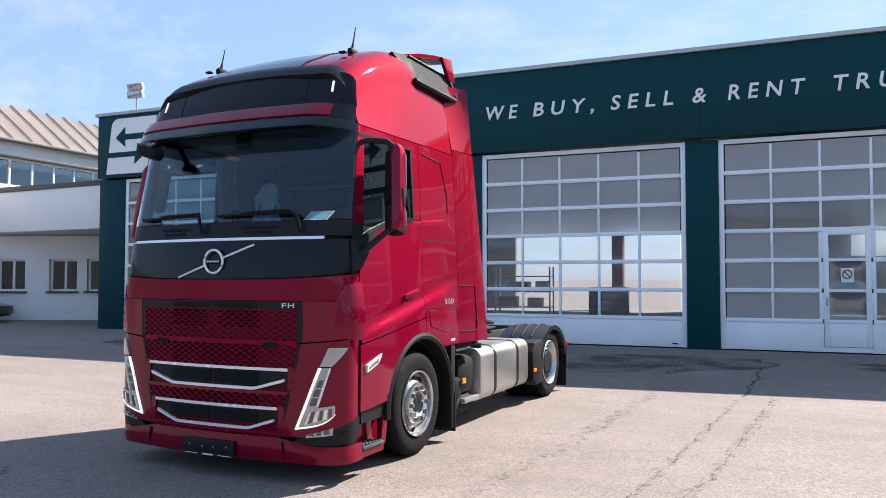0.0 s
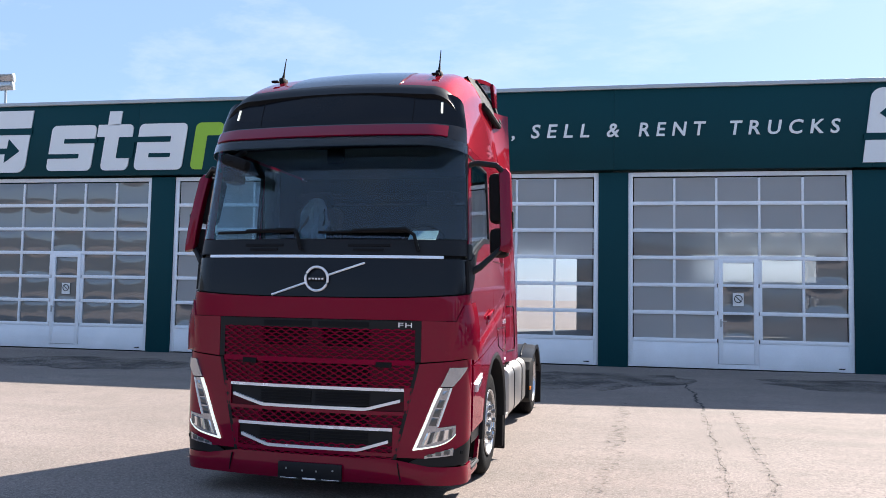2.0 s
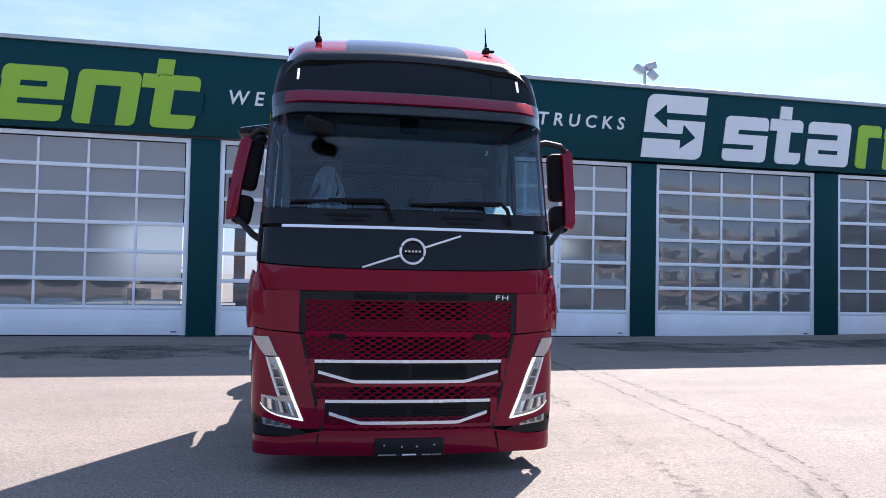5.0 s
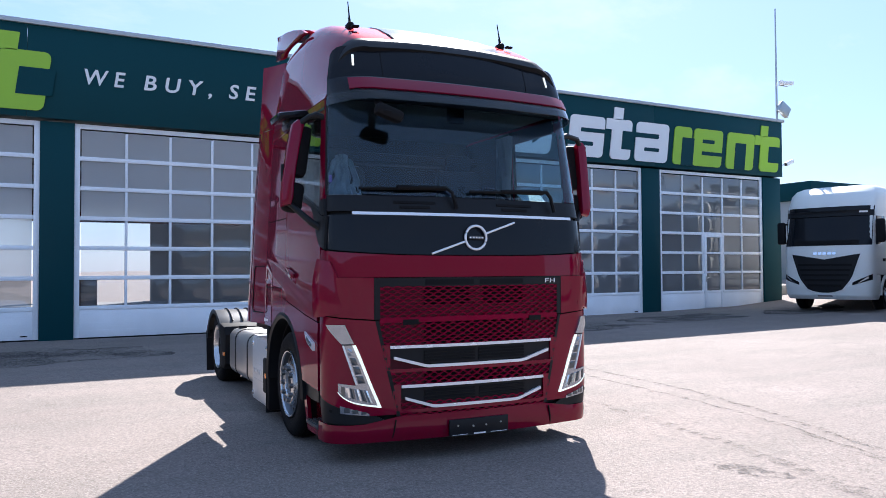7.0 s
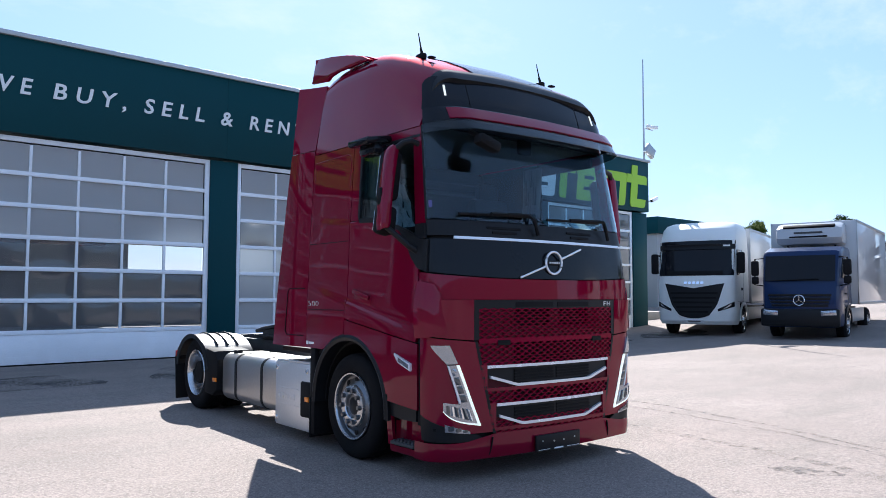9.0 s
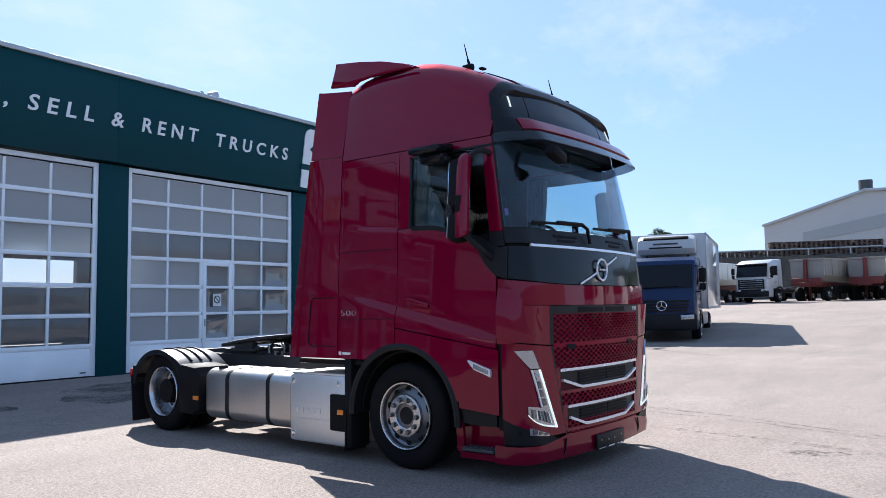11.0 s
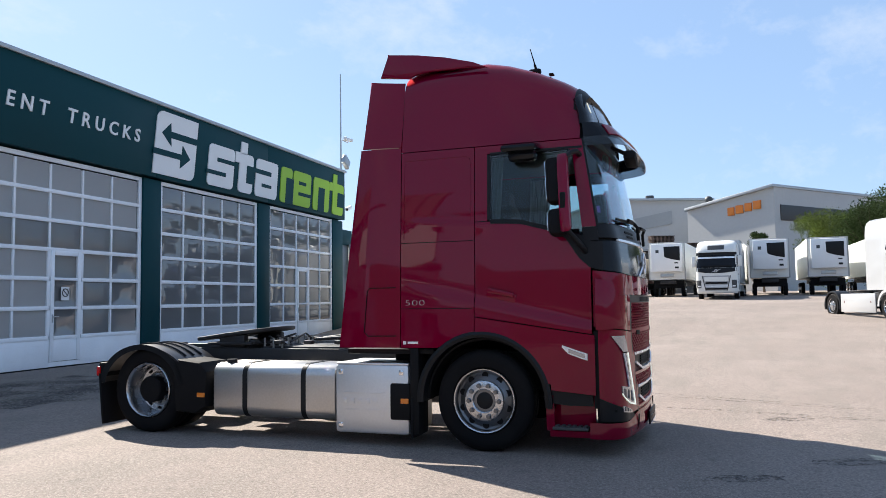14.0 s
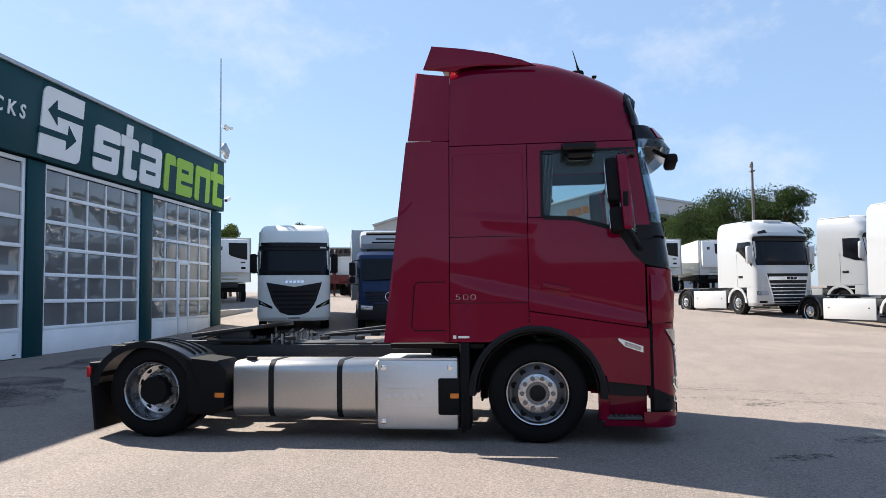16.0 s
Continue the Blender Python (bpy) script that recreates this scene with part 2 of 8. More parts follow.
WHITE_BOX = mat("white_box_panel", (0.72, 0.73, 0.70), 0.45, 0, 0.05, 0.8, 30, dirt=(0.6, 0.6, 0.57), dirt_amount=0.25)
BLUE_PAINT = mat("dark_blue_truck_paint", (0.008, 0.024, 0.078), 0.4, 0.1, 0.05, 1, 40, coat=0.6, spec=0.12, coat_ior=1.3)
GREY_TARP = mat("grey_tarpaulin", (0.24, 0.225, 0.205), 0.7, 0, 0.15, 1.2, 25, 0.1)
RUST = mat("dark_red_trailer_frame", (0.12, 0.018, 0.017), 0.6, 0, 0.2, 2, 30)
FAR_WALL = mat("far_hall_cladding", (0.48, 0.48, 0.47), 0.8, 0, 0.05, 0.15, 3)
FAR_WALL_SIDE = mat("far_hall_grey_cladding", (0.36, 0.37, 0.37), 0.8, 0, 0.05, 0.15, 3)
ORANGE = mat("orange_sign", (0.72, 0.20, 0.02), 0.5, 0, 0.05)
WOOD_STACK = mat("weathered_pallet_wood", (0.095, 0.066, 0.056), 0.9, 0, 0.4, 1.5, 6, rand=0.25)
STEEL = mat("galvanised_steel", (0.42, 0.44, 0.45), 0.4, 0.8, 0.1, 3, 40)
BARK = mat("tree_bark", (0.09, 0.065, 0.045), 0.95, 0, 0.3, 4, 20, 0.4)
LEAF = mat("tree_leaves", (0.027, 0.046, 0.012), 0.8, 0, 0.5, 0.8, 6, spec=0.08)
LEAF_LIGHT = mat("young_tree_leaves", (0.085, 0.115, 0.016), 0.8, 0, 0.4, 0.8, 6, spec=0.08)
BOULDER = mat("dark_retaining_bank", (0.075, 0.068, 0.06), 0.95, 0, 0.45, 0.5, 4, 0.4)


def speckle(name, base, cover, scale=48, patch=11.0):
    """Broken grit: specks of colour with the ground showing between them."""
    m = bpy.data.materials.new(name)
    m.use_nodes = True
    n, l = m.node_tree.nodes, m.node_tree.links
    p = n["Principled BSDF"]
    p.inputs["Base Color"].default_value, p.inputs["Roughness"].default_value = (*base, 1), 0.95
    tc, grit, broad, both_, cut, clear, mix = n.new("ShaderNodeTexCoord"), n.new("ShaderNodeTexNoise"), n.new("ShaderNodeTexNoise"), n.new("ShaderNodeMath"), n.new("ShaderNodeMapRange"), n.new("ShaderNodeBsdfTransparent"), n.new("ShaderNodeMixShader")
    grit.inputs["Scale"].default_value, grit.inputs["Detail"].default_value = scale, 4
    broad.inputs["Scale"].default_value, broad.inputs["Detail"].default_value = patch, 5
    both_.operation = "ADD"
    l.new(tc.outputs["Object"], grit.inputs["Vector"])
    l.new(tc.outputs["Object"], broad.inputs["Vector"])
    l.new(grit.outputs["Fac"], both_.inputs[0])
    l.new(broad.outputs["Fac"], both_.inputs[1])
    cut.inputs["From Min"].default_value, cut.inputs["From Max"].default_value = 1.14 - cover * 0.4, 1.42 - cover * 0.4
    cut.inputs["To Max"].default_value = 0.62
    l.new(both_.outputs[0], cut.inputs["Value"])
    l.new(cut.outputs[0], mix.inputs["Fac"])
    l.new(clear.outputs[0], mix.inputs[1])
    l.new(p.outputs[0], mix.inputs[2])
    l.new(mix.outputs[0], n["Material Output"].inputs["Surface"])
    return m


SEAM = speckle("worn_seam_grit", (0.105, 0.092, 0.080), 0.34, 85)
SEAM_FINE = speckle("fine_seam", (0.10, 0.09, 0.08), 0.6)
OIL = speckle("oil_stain", (0.085, 0.076, 0.070), 0.55, 30)
# dark specks that hold both dirt and a deepening of the hall's shade
DIRT_AND_SHADE = speckle("dirt_and_shade_on_paving", (0.066, 0.064, 0.062), 0.72, 26, 1.1)
CRACK = mat("crack_filler", (0.03, 0.028, 0.026), 0.8)
POLE_GREY = mat("weathered_pole", (0.15, 0.14, 0.13), 0.9, 0, 0.25, 1.5, 30, 0.1)
SEAM_GREY = mat("grey_panel_gap", (0.20, 0.20, 0.21), 0.8, 0, 0.1, 3, 30)
BOUNDARY = mat("grey_boundary_wall", (0.085, 0.09, 0.085), 0.9, 0, 0.3, 0.4, 5, 0.2)
KERB = mat("kerb_concrete", (0.42, 0.40, 0.37), 0.9, 0, 0.15, 1.5, 30, 0.1)


def ground_material():
    m = bpy.data.materials.new("worn_yard_paving")
    m.use_nodes = True
    n, l = m.node_tree.nodes, m.node_tree.links
    p = n["Principled BSDF"]
    tc = n.new("ShaderNodeTexCoord")

    def tex(scale, detail, stretch=None, rough=0.6):
        t = n.new("ShaderNodeTexNoise")
        t.inputs["Scale"].default_value, t.inputs["Detail"].default_value, t.inputs["Roughness"].default_value = scale, detail, rough
        if stretch:
            mp = n.new("ShaderNodeMapping")
            mp.inputs["Scale"].default_value = stretch
            mp.inputs["Rotation"].default_value = (0, 0, 0.12)
            l.new(tc.outputs["Object"], mp.inputs["Vector"])
            l.new(mp.outputs[0], t.inputs["Vector"])
        else:
            l.new(tc.outputs["Object"], t.inputs["Vector"])
        return t.outputs["Fac"]

    def ramp(fac, a, b, lo, hi):
        r = n.new("ShaderNodeMapRange")
        for key, v in (("From Min", a), ("From Max", b), ("To Min", lo), ("To Max", hi)):
            r.inputs[key].default_value = v
        l.new(fac, r.inputs["Value"])
        return r.outputs[0]

    def blend(fac, a, b):
        x = n.new("ShaderNodeMix")
        x.data_type = "RGBA"
        l.new(fac, x.inputs["Factor"])
        for key, v in (("A", a), ("B", b)):
            if isinstance(v, tuple):
                x.inputs[key].default_value = (*v, 1)
            else:
                l.new(v, x.inputs[key])
        return x.outputs["Result"]

    c = blend(ramp(tex(0.25, 6), 0.35, 0.65, 0, 1), (0.214, 0.172, 0.150), (0.298, 0.242, 0.214))
    c = blend(ramp(tex(0.9, 8, (0.35, 1.6, 1)), 0.46, 0.70, 0, 0.6), c, (0.165, 0.145, 0.124))
    c = blend(ramp(tex(0.6, 10, None, 0.7), 0.52, 0.60, 0, 0.32), c, (0.175, 0.150, 0.126))
    c = blend(ramp(tex(2.3, 8), 0.60, 0.70, 0, 0.45), c, (0.11, 0.098, 0.088))
    c = blend(ramp(tex(7, 6), 0.61, 0.73, 0, 0.5), c, (0.07, 0.064, 0.058))
    c = blend(ramp(tex(32, 4, None, 0.75), 0.30, 0.60, 0.9, 0), c, (0.095, 0.083, 0.072))
    c = blend(ramp(tex(75, 3, None, 0.7), 0.50, 0.70, 0.0, 0.85), c, (0.375, 0.322, 0.288))
    l.new(c, p.inputs["Base Color"])
    p.inputs["Roughness"].default_value = 0.88
    p.inputs["Specular IOR Level"].default_value = 0.3
    b = n.new("ShaderNodeBump")
    b.inputs["Strength"].default_value, b.inputs["Distance"].default_value = 0.7, 0.008
    l.new(tex(120, 3), b.inputs["Height"])
    l.new(b.outputs["Normal"], p.inputs["Normal"])
    return m


YARD = ground_material()

# ---- mesh helpers ----


def as_mesh(name, bm, smooth=True, angle=35):
    me = bpy.data.meshes.new(name)
    bmesh.ops.recalc_face_normals(bm, faces=bm.faces)
    if smooth:
        limit = radians(angle)
        for f in bm.faces:
            f.smooth = True
        for e in bm.edges:
            e.smooth = not (len(e.link_faces) == 2 and e.calc_face_angle(0) > limit)
    bm.to_mesh(me)
    bm.free()
    return me


def part(name, bm, material, parent=None, label="", smooth=True, at=None):
    """Links a bmesh (or mesh) as one mesh object, under a thing or a part."""
    me = as_mesh(name, bm, smooth) if isinstance(bm, bmesh.types.BMesh) else bm
    if not me.materials:
        me.materials.append(material)
    ob = new(name, me)
    if parent is not None:
        ob.parent = parent
    if at is not None:
        ob.matrix_basis = at
    if label:
        ob["label"] = label
    return ob


def pieces(name, bm, material, parent):
    """Each loose piece of a bmesh as a part of its own."""
    bm.faces.index_update()
    left = set(bm.faces)
    while left:
        todo, island = [min(left, key=lambda f: f.index)], set()
        while todo:
            f = todo.pop()
            if f in island:
                continue
            island.add(f)
            todo += [g for v in f.verts for g in v.link_faces if g not in island]
        left -= island
        one, made = bmesh.new(), {}
        for f in sorted(island, key=lambda f: f.index):
            for v in f.verts:
                if v not in made:
                    made[v] = one.verts.new(v.co)
            one.faces.new([made[v] for v in f.verts])
        part(name, one, material, parent)
    bm.free()


def thing(name, label, category, at=None, group="", kind=""):
    ob = new(name)
    ob.empty_display_size = 0.2
    if at is not None:
        ob.matrix_basis = at
    return tagged(ob, label, category, group, kind)


def add_box(bm, x, y, z, sx, sy, sz, bevel=0.0, turn=None, segments=2):
    """A box about its middle, its edges rounded."""
    made = bmesh.ops.create_cube(bm, size=1.0)["verts"]
    m = Matrix.Translation((x, y, z)) @ (turn or Matrix()) @ Matrix.Diagonal((sx, sy, sz, 1))
    bmesh.ops.transform(bm, matrix=m, verts=made)
    if bevel:
        edges = list({e for v in made for e in v.link_edges})
        bmesh.ops.bevel(bm, geom=edges, offset=min(bevel, 0.45 * min(sx, sy, sz)), segments=segments, affect="EDGES", profile=0.5)
    return bm


def box(x, y, z, sx, sy, sz, bevel=0.0, turn=None, segments=2):
    return add_box(bmesh.new(), x, y, z, sx, sy, sz, bevel, turn, segments)


def add_rod(bm, a, b, r, n=10, r2=None):
    a, b = Vector(a), Vector(b)
    way = b - a
    m = Matrix.Translation((a + b) / 2) @ way.to_track_quat("Z", "Y").to_matrix().to_4x4()
    bmesh.ops.create_cone(bm, cap_ends=True, segments=n, radius1=r, radius2=r if r2 is None else r2, depth=way.length, matrix=m)
    return bm


def rod(a, b, r, n=10, r2=None):
    return add_rod(bmesh.new(), a, b, r, n, r2)


def add_tube(bm, points, r, n=8):
    """A round bar along a line of points."""
    rings = []
    pts = [Vector(p) for p in points]
    for i, p in enumerate(pts):
        way = (pts[min(i + 1, len(pts) - 1)] - pts[max(i - 1, 0)]).normalized()
        side = way.cross(Vector((0, 0, 1)) if abs(way.z) < 0.9 else Vector((1, 0, 0))).normalized()
        up = side.cross(way)
        rings.append([bm.verts.new(p + r * (math.cos(a) * side + math.sin(a) * up)) for a in (2 * math.pi * k / n for k in range(n))])
    for a, b in zip(rings, rings[1:]):
        for k in range(n):
            bm.faces.new((a[k], a[(k + 1) % n], b[(k + 1) % n], b[k]))
    bm.faces.new(rings[0]), bm.faces.new(rings[-1])
    return bm


def add_lathe(bm, profile, n=40, middle=(0, 0, 0)):
    """A turned shape about the x axis through middle: profile of (radius, x)."""
    rings = []
    for r, x in profile:
        rings.append([bm.verts.new((middle[0] + x, middle[1] + r * math.cos(2 * math.pi * k / n), middle[2] + r * math.sin(2 * math.pi * k / n))) for k in range(n)])
    for a, b in zip(rings, rings[1:]):
        for k in range(n):
            bm.faces.new((a[k], a[(k + 1) % n], b[(k + 1) % n], b[k]))
    return bm


def add_prism(bm, outline, lo, hi, axis="x", bevel=0.0):
    """An outline of (a, b) drawn across an axis and pulled from lo to hi along it."""
    place = {"x": lambda a, b, c: (c, a, b), "y": lambda a, b, c: (a, c, b), "z": lambda a, b, c: (a, b, c)}[axis]
    bottom, top = [bm.verts.new(place(a, b, lo)) for a, b in outline], [bm.verts.new(place(a, b, hi)) for a, b in outline]
    n = len(outline)
    faces = [bm.faces.new(bottom), bm.faces.new(top)]
    for k in range(n):
        faces.append(bm.faces.new((bottom[k], bottom[(k + 1) % n], top[(k + 1) % n], top[k])))
    bmesh.ops.recalc_face_normals(bm, faces=faces)
    if bevel:
        edges = list({e for f in faces[:2] for e in f.edges})
        bmesh.ops.bevel(bm, geom=edges, offset=bevel, segments=2, affect="EDGES", profile=0.5)
    return bm


def prism(outline, lo, hi, axis="x", bevel=0.0):
    return add_prism(bmesh.new(), outline, lo, hi, axis, bevel)


def add_sheet(bm, place, nu, nv, thick=0.02, heart=(0, 1.2, 2.0)):
    """A curved sheet: place(a, b) for a, b in 0..1 gives its outer face, and it is thick metres thick towards heart."""
    p = np.array([[place(i / nu, j / nv) for j in range(nv + 1)] for i in range(nu + 1)], float)
    n = np.cross(np.gradient(p, axis=0), np.gradient(p, axis=1))
    n /= np.linalg.norm(n, axis=2, keepdims=True) + 1e-12
    mid = p.reshape(-1, 3).mean(0)
    if (n.reshape(-1, 3).mean(0) * (mid - np.array(heart))).sum() < 0:
        n = -n
    q = p - n * thick
    top = [[bm.verts.new(v) for v in row] for row in p]
    low = [[bm.verts.new(v) for v in row] for row in q]
    for i in range(nu):
        for j in range(nv):
            bm.faces.new((top[i][j], top[i + 1][j], top[i + 1][j + 1], top[i][j + 1]))
            bm.faces.new((low[i][j], low[i][j + 1], low[i + 1][j + 1], low[i + 1][j]))
    for i in range(nu):
        bm.faces.new((top[i][0], low[i][0], low[i + 1][0], top[i + 1][0]))
        bm.faces.new((top[i][nv], top[i + 1][nv], low[i + 1][nv], low[i][nv]))
    for j in range(nv):
        bm.faces.new((top[0][j], top[0][j + 1], low[0][j + 1], low[0][j]))
        bm.faces.new((top[nu][j], low[nu][j], low[nu][j + 1], top[nu][j + 1]))
    return bm


def words(name, text, size, material, parent, at, depth=0.01, spacing=1.0, shear=0.0, bold=0.0, width=None):
    """Raised writing in the built-in font, as a mesh; width stretches it to that length."""
    cu = bpy.data.curves.new(name, "FONT")
    cu.body, cu.size, cu.extrude, cu.space_character, cu.shear = text, size, depth, spacing, shear
    cu.align_x, cu.offset = "LEFT", bold
    cu.resolution_u = 3
    ob = bpy.data.objects.new(name, cu)
    me = bpy.data.meshes.new_from_object(ob)
    bpy.data.objects.remove(ob)
    bm = bmesh.new()
    bm.from_mesh(me)
    bpy.data.meshes.remove(me)
    bmesh.ops.remove_doubles(bm, verts=bm.verts, dist=1e-5)
    if width:
        left, right = min(v.co.x for v in bm.verts), max(v.co.x for v in bm.verts)
        for v in bm.verts:
            v.co.x = (v.co.x - left) * width / (right - left)
    bmesh.ops.transform(bm, matrix=at, verts=bm.verts)
    pieces(name, bm, material, parent)


# ---- ground ----
def lift(x, y):
    """The yard's height: level under the tractor, falling in from the hall and rising to the far end."""
    z = float(np.interp(x, (-60, -3.0, 0.5, 10, 14, 18, 32, 46, 70, 120), (-0.05, -0.06, -0.02, 0.06, 0.14, 0.43, 0.95, 1.36, 1.78, 2.1)))
    if y > 11:
        k = min(1.0, (y - 11) / 6.0)
        z = z * (1 - k) + max(z, 0.0) * k
    return z


def build_ground():
    xs = [-600, -300, -150, -80, *range(-50, -12, 4), *(x * 0.5 for x in range(-24, 12)), *range(6, 80, 2), 90, 110, 150, 300, 600]
    ys = [-600, -300, -150, -80, *range(-50, 60, 3), 80, 150, 300, 600]
    bm = bmesh.new()
    v = [[bm.verts.new((x, y, lift(x, y))) for y in ys] for x in xs]
    for i in range(len(xs) - 1):
        for j in range(len(ys) - 1):
            bm.faces.new((v[i][j], v[i + 1][j], v[i + 1][j + 1], v[i][j + 1]))
    ob = part("ground", bm, YARD)
    tagged(ob, "pale worn concrete yard with stains and fine cracks", "ground", kind="structure")
    return ob


ground = build_ground()


def ribbon(points, width, wobble=0.03, steps=10):
    """A thin uneven line on the ground through the points given."""
    bm = bmesh.new()
    line = []
    for (x0, y0), (x1, y1) in zip(points, points[1:]):
        for k in range(steps):
            f = k / steps
            line.append((x0 + (x1 - x0) * f + random.uniform(-wobble, wobble), y0 + (y1 - y0) * f + random.uniform(-wobble, wobble)))
    line.append(points[-1])
    prev = None
    for i, (x, y) in enumerate(line):
        a, b = line[max(0, i - 1)], line[min(len(line) - 1, i + 1)]
        way = Vector((b[0] - a[0], b[1] - a[1]))
        way = way.normalized() if way.length else Vector((1, 0))
        w = width * random.uniform(0.35, 1.0) / 2
        pair = [bm.verts.new((x - way.y * s * w, y + way.x * s * w, lift(x, y) + 0.004)) for s in (-1, 1)]
        if prev:
            bm.faces.new((prev[0], prev[1], pair[1], pair[0]))
        prev = pair
    return bm

# ---- the green hall ----
WALL_Y, SIGN_Y, DOOR_Y = 17.70, 17.60, 17.78
HALL_L, HALL_R, HALL_BACK, HALL_TOP = -19.02, 16.39, 38.0, 6.60
DOOR_TOP = 4.62
DOORS = [(-18.0, -13.12), (-12.45, -6.95), (-6.29, -1.43), (-0.735, 4.245), (4.957, 9.86), (10.60, 15.48)]


def build_hall():
    edges = [HALL_L] + [x for d in DOORS for x in d] + [HALL_R]
    piers = [(edges[i], edges[i + 1]) for i in range(0, len(edges), 2)]
    bm = bmesh.new()
    for a, b in piers:
        add_box(bm, (a + b) / 2, WALL_Y + 0.15, (DOOR_TOP - 0.4) / 2, b - a, 0.30, DOOR_TOP + 0.4, 0.012)
    wall = part("wall_front", bm, GREEN)
    tagged(wall, "dark green clad piers between the hall's doors", "wall", kind="structure")
    fascia = thing("fascia", "dark green sheet metal fascia over the doors", "fascia", kind="structure")
    panels = [HALL_L, -13.5, -7.2, -1.08, 4.62, 10.3, HALL_R]
    for a, b in zip(panels, panels[1:]):
        part("panel", box((a + b) / 2, SIGN_Y + 0.20, (DOOR_TOP + 0.05 + HALL_TOP) / 2, b - a - 0.005, 0.40, HALL_TOP - DOOR_TOP - 0.05, 0.004), GREEN, fascia)
    bm = bmesh.new()
    add_box(bm, (HALL_L + HALL_R) / 2, SIGN_Y + 0.12, HALL_TOP + 0.05, HALL_R - HALL_L + 0.16, 0.36, 0.10, 0.012)
    add_box(bm, HALL_R - 0.06, (SIGN_Y + HALL_BACK) / 2 + 0.3, HALL_TOP + 0.05, 0.30, HALL_BACK - SIGN_Y - 0.2, 0.10, 0.012)
    add_box(bm, HALL_L + 0.06, (SIGN_Y + HALL_BACK) / 2 + 0.3, HALL_TOP + 0.05, 0.30, HALL_BACK - SIGN_Y - 0.2, 0.10, 0.012)
    tagged(part("coping", bm, COPING), "light grey metal coping along the hall's roof edge", "coping", kind="structure")
    depth = HALL_BACK - WALL_Y - 0.3
    for name, x in (("wall_east", HALL_R - 0.15), ("wall_west", HALL_L + 0.15)):
        tagged(part(name, box(x, WALL_Y + 0.3 + depth / 2, HALL_TOP / 2 - 0.2, 0.30, depth, HALL_TOP + 0.38, 0.01), GREEN), "dark green clad end wall of the hall", "wall", kind="structure")
    # back wall with two gates open to the daylight and a band of openings
    bm = bmesh.new()
    gates = [(-11.8, -6.75), (-6.25, -1.95), (3.6, 9.3)]
    ends = [HALL_L] + [x for g in gates for x in g] + [HALL_R]
    for k in range(0, len(ends), 2):
        add_box(bm, (ends[k] + ends[k + 1]) / 2, HALL_BACK, HALL_TOP / 2, ends[k + 1] - ends[k], 0.3, HALL_TOP)
    for a, b in gates:
        add_box(bm, (a + b) / 2, HALL_BACK, 5.225, b - a, 0.3, 2.75)
    add_box(bm, 6.45, HALL_BACK, 1.27, 5.7, 0.3, 2.54)
    tagged(part("wall_back", bm, HALL), "grey rear wall of the hall with open gates", "wall", kind="structure")
    post = part("steel_post", box(-6.5, 37.55, 2.95, 0.52, 0.42, 5.9, 0.02), RUST)
    tagged(post, "dark red steel post inside the hall", "post")
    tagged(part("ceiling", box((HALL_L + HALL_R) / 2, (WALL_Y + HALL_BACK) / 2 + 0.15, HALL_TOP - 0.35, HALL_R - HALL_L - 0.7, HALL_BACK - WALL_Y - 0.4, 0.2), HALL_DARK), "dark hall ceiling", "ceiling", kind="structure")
    tagged(part("floor", box((HALL_L + HALL_R) / 2, (WALL_Y + HALL_BACK) / 2, -0.06, HALL_R - HALL_L - 0.7, HALL_BACK - WALL_Y - 0.2, 0.20), HALL), "grey concrete hall floor", "floor", kind="structure")


build_hall()
cabinet = thing("tool_cabinet", "red tool cabinet with drawers inside the hall", "cabinet", pose(-5.6, 30.5, 0.04))
part("body", box(0, 0, 0.62, 1.5, 0.6, 1.1, 0.03), RUST, cabinet)
for k in range(4):
    part("drawer", box(0, -0.31, 0.25 + 0.25 * k, 1.4, 0.03, 0.21, 0.008), RUST, cabinet)
rack = thing("steel_rack", "grey steel rack with boxes inside the hall", "rack", pose(-9.4, 31.5, 0.04))
for x in (-1.2, 1.2):
    for y in (-0.3, 0.3):
        part("upright", box(x, y, 1.0, 0.06, 0.06, 2.0), STEEL, rack)
for z in (0.3, 0.95, 1.6):
    part("shelf", box(0, 0, z, 2.4, 0.62, 0.05), STEEL, rack)
for x, z, w in ((-0.7, 0.55, 0.8), (0.5, 0.5, 0.6), (-0.2, 1.18, 0.9), (0.8, 1.2, 0.5)):
    bin_ = thing("storage_box", "dark storage box on a steel rack", "box", pose(-9.4 + x, 31.5, 0.04 + z), "boxes on the rack")
    part("body", box(0, 0, -0.01, w, 0.45, 0.42, 0.02), DARK_TRIM, bin_)
beam = tagged(part("crane_beam", box(-6.0, 33.0, 3.6, 14.0, 0.25, 0.4, 0.02), RUST), "dark red steel beam across the hall", "beam", kind="structure")


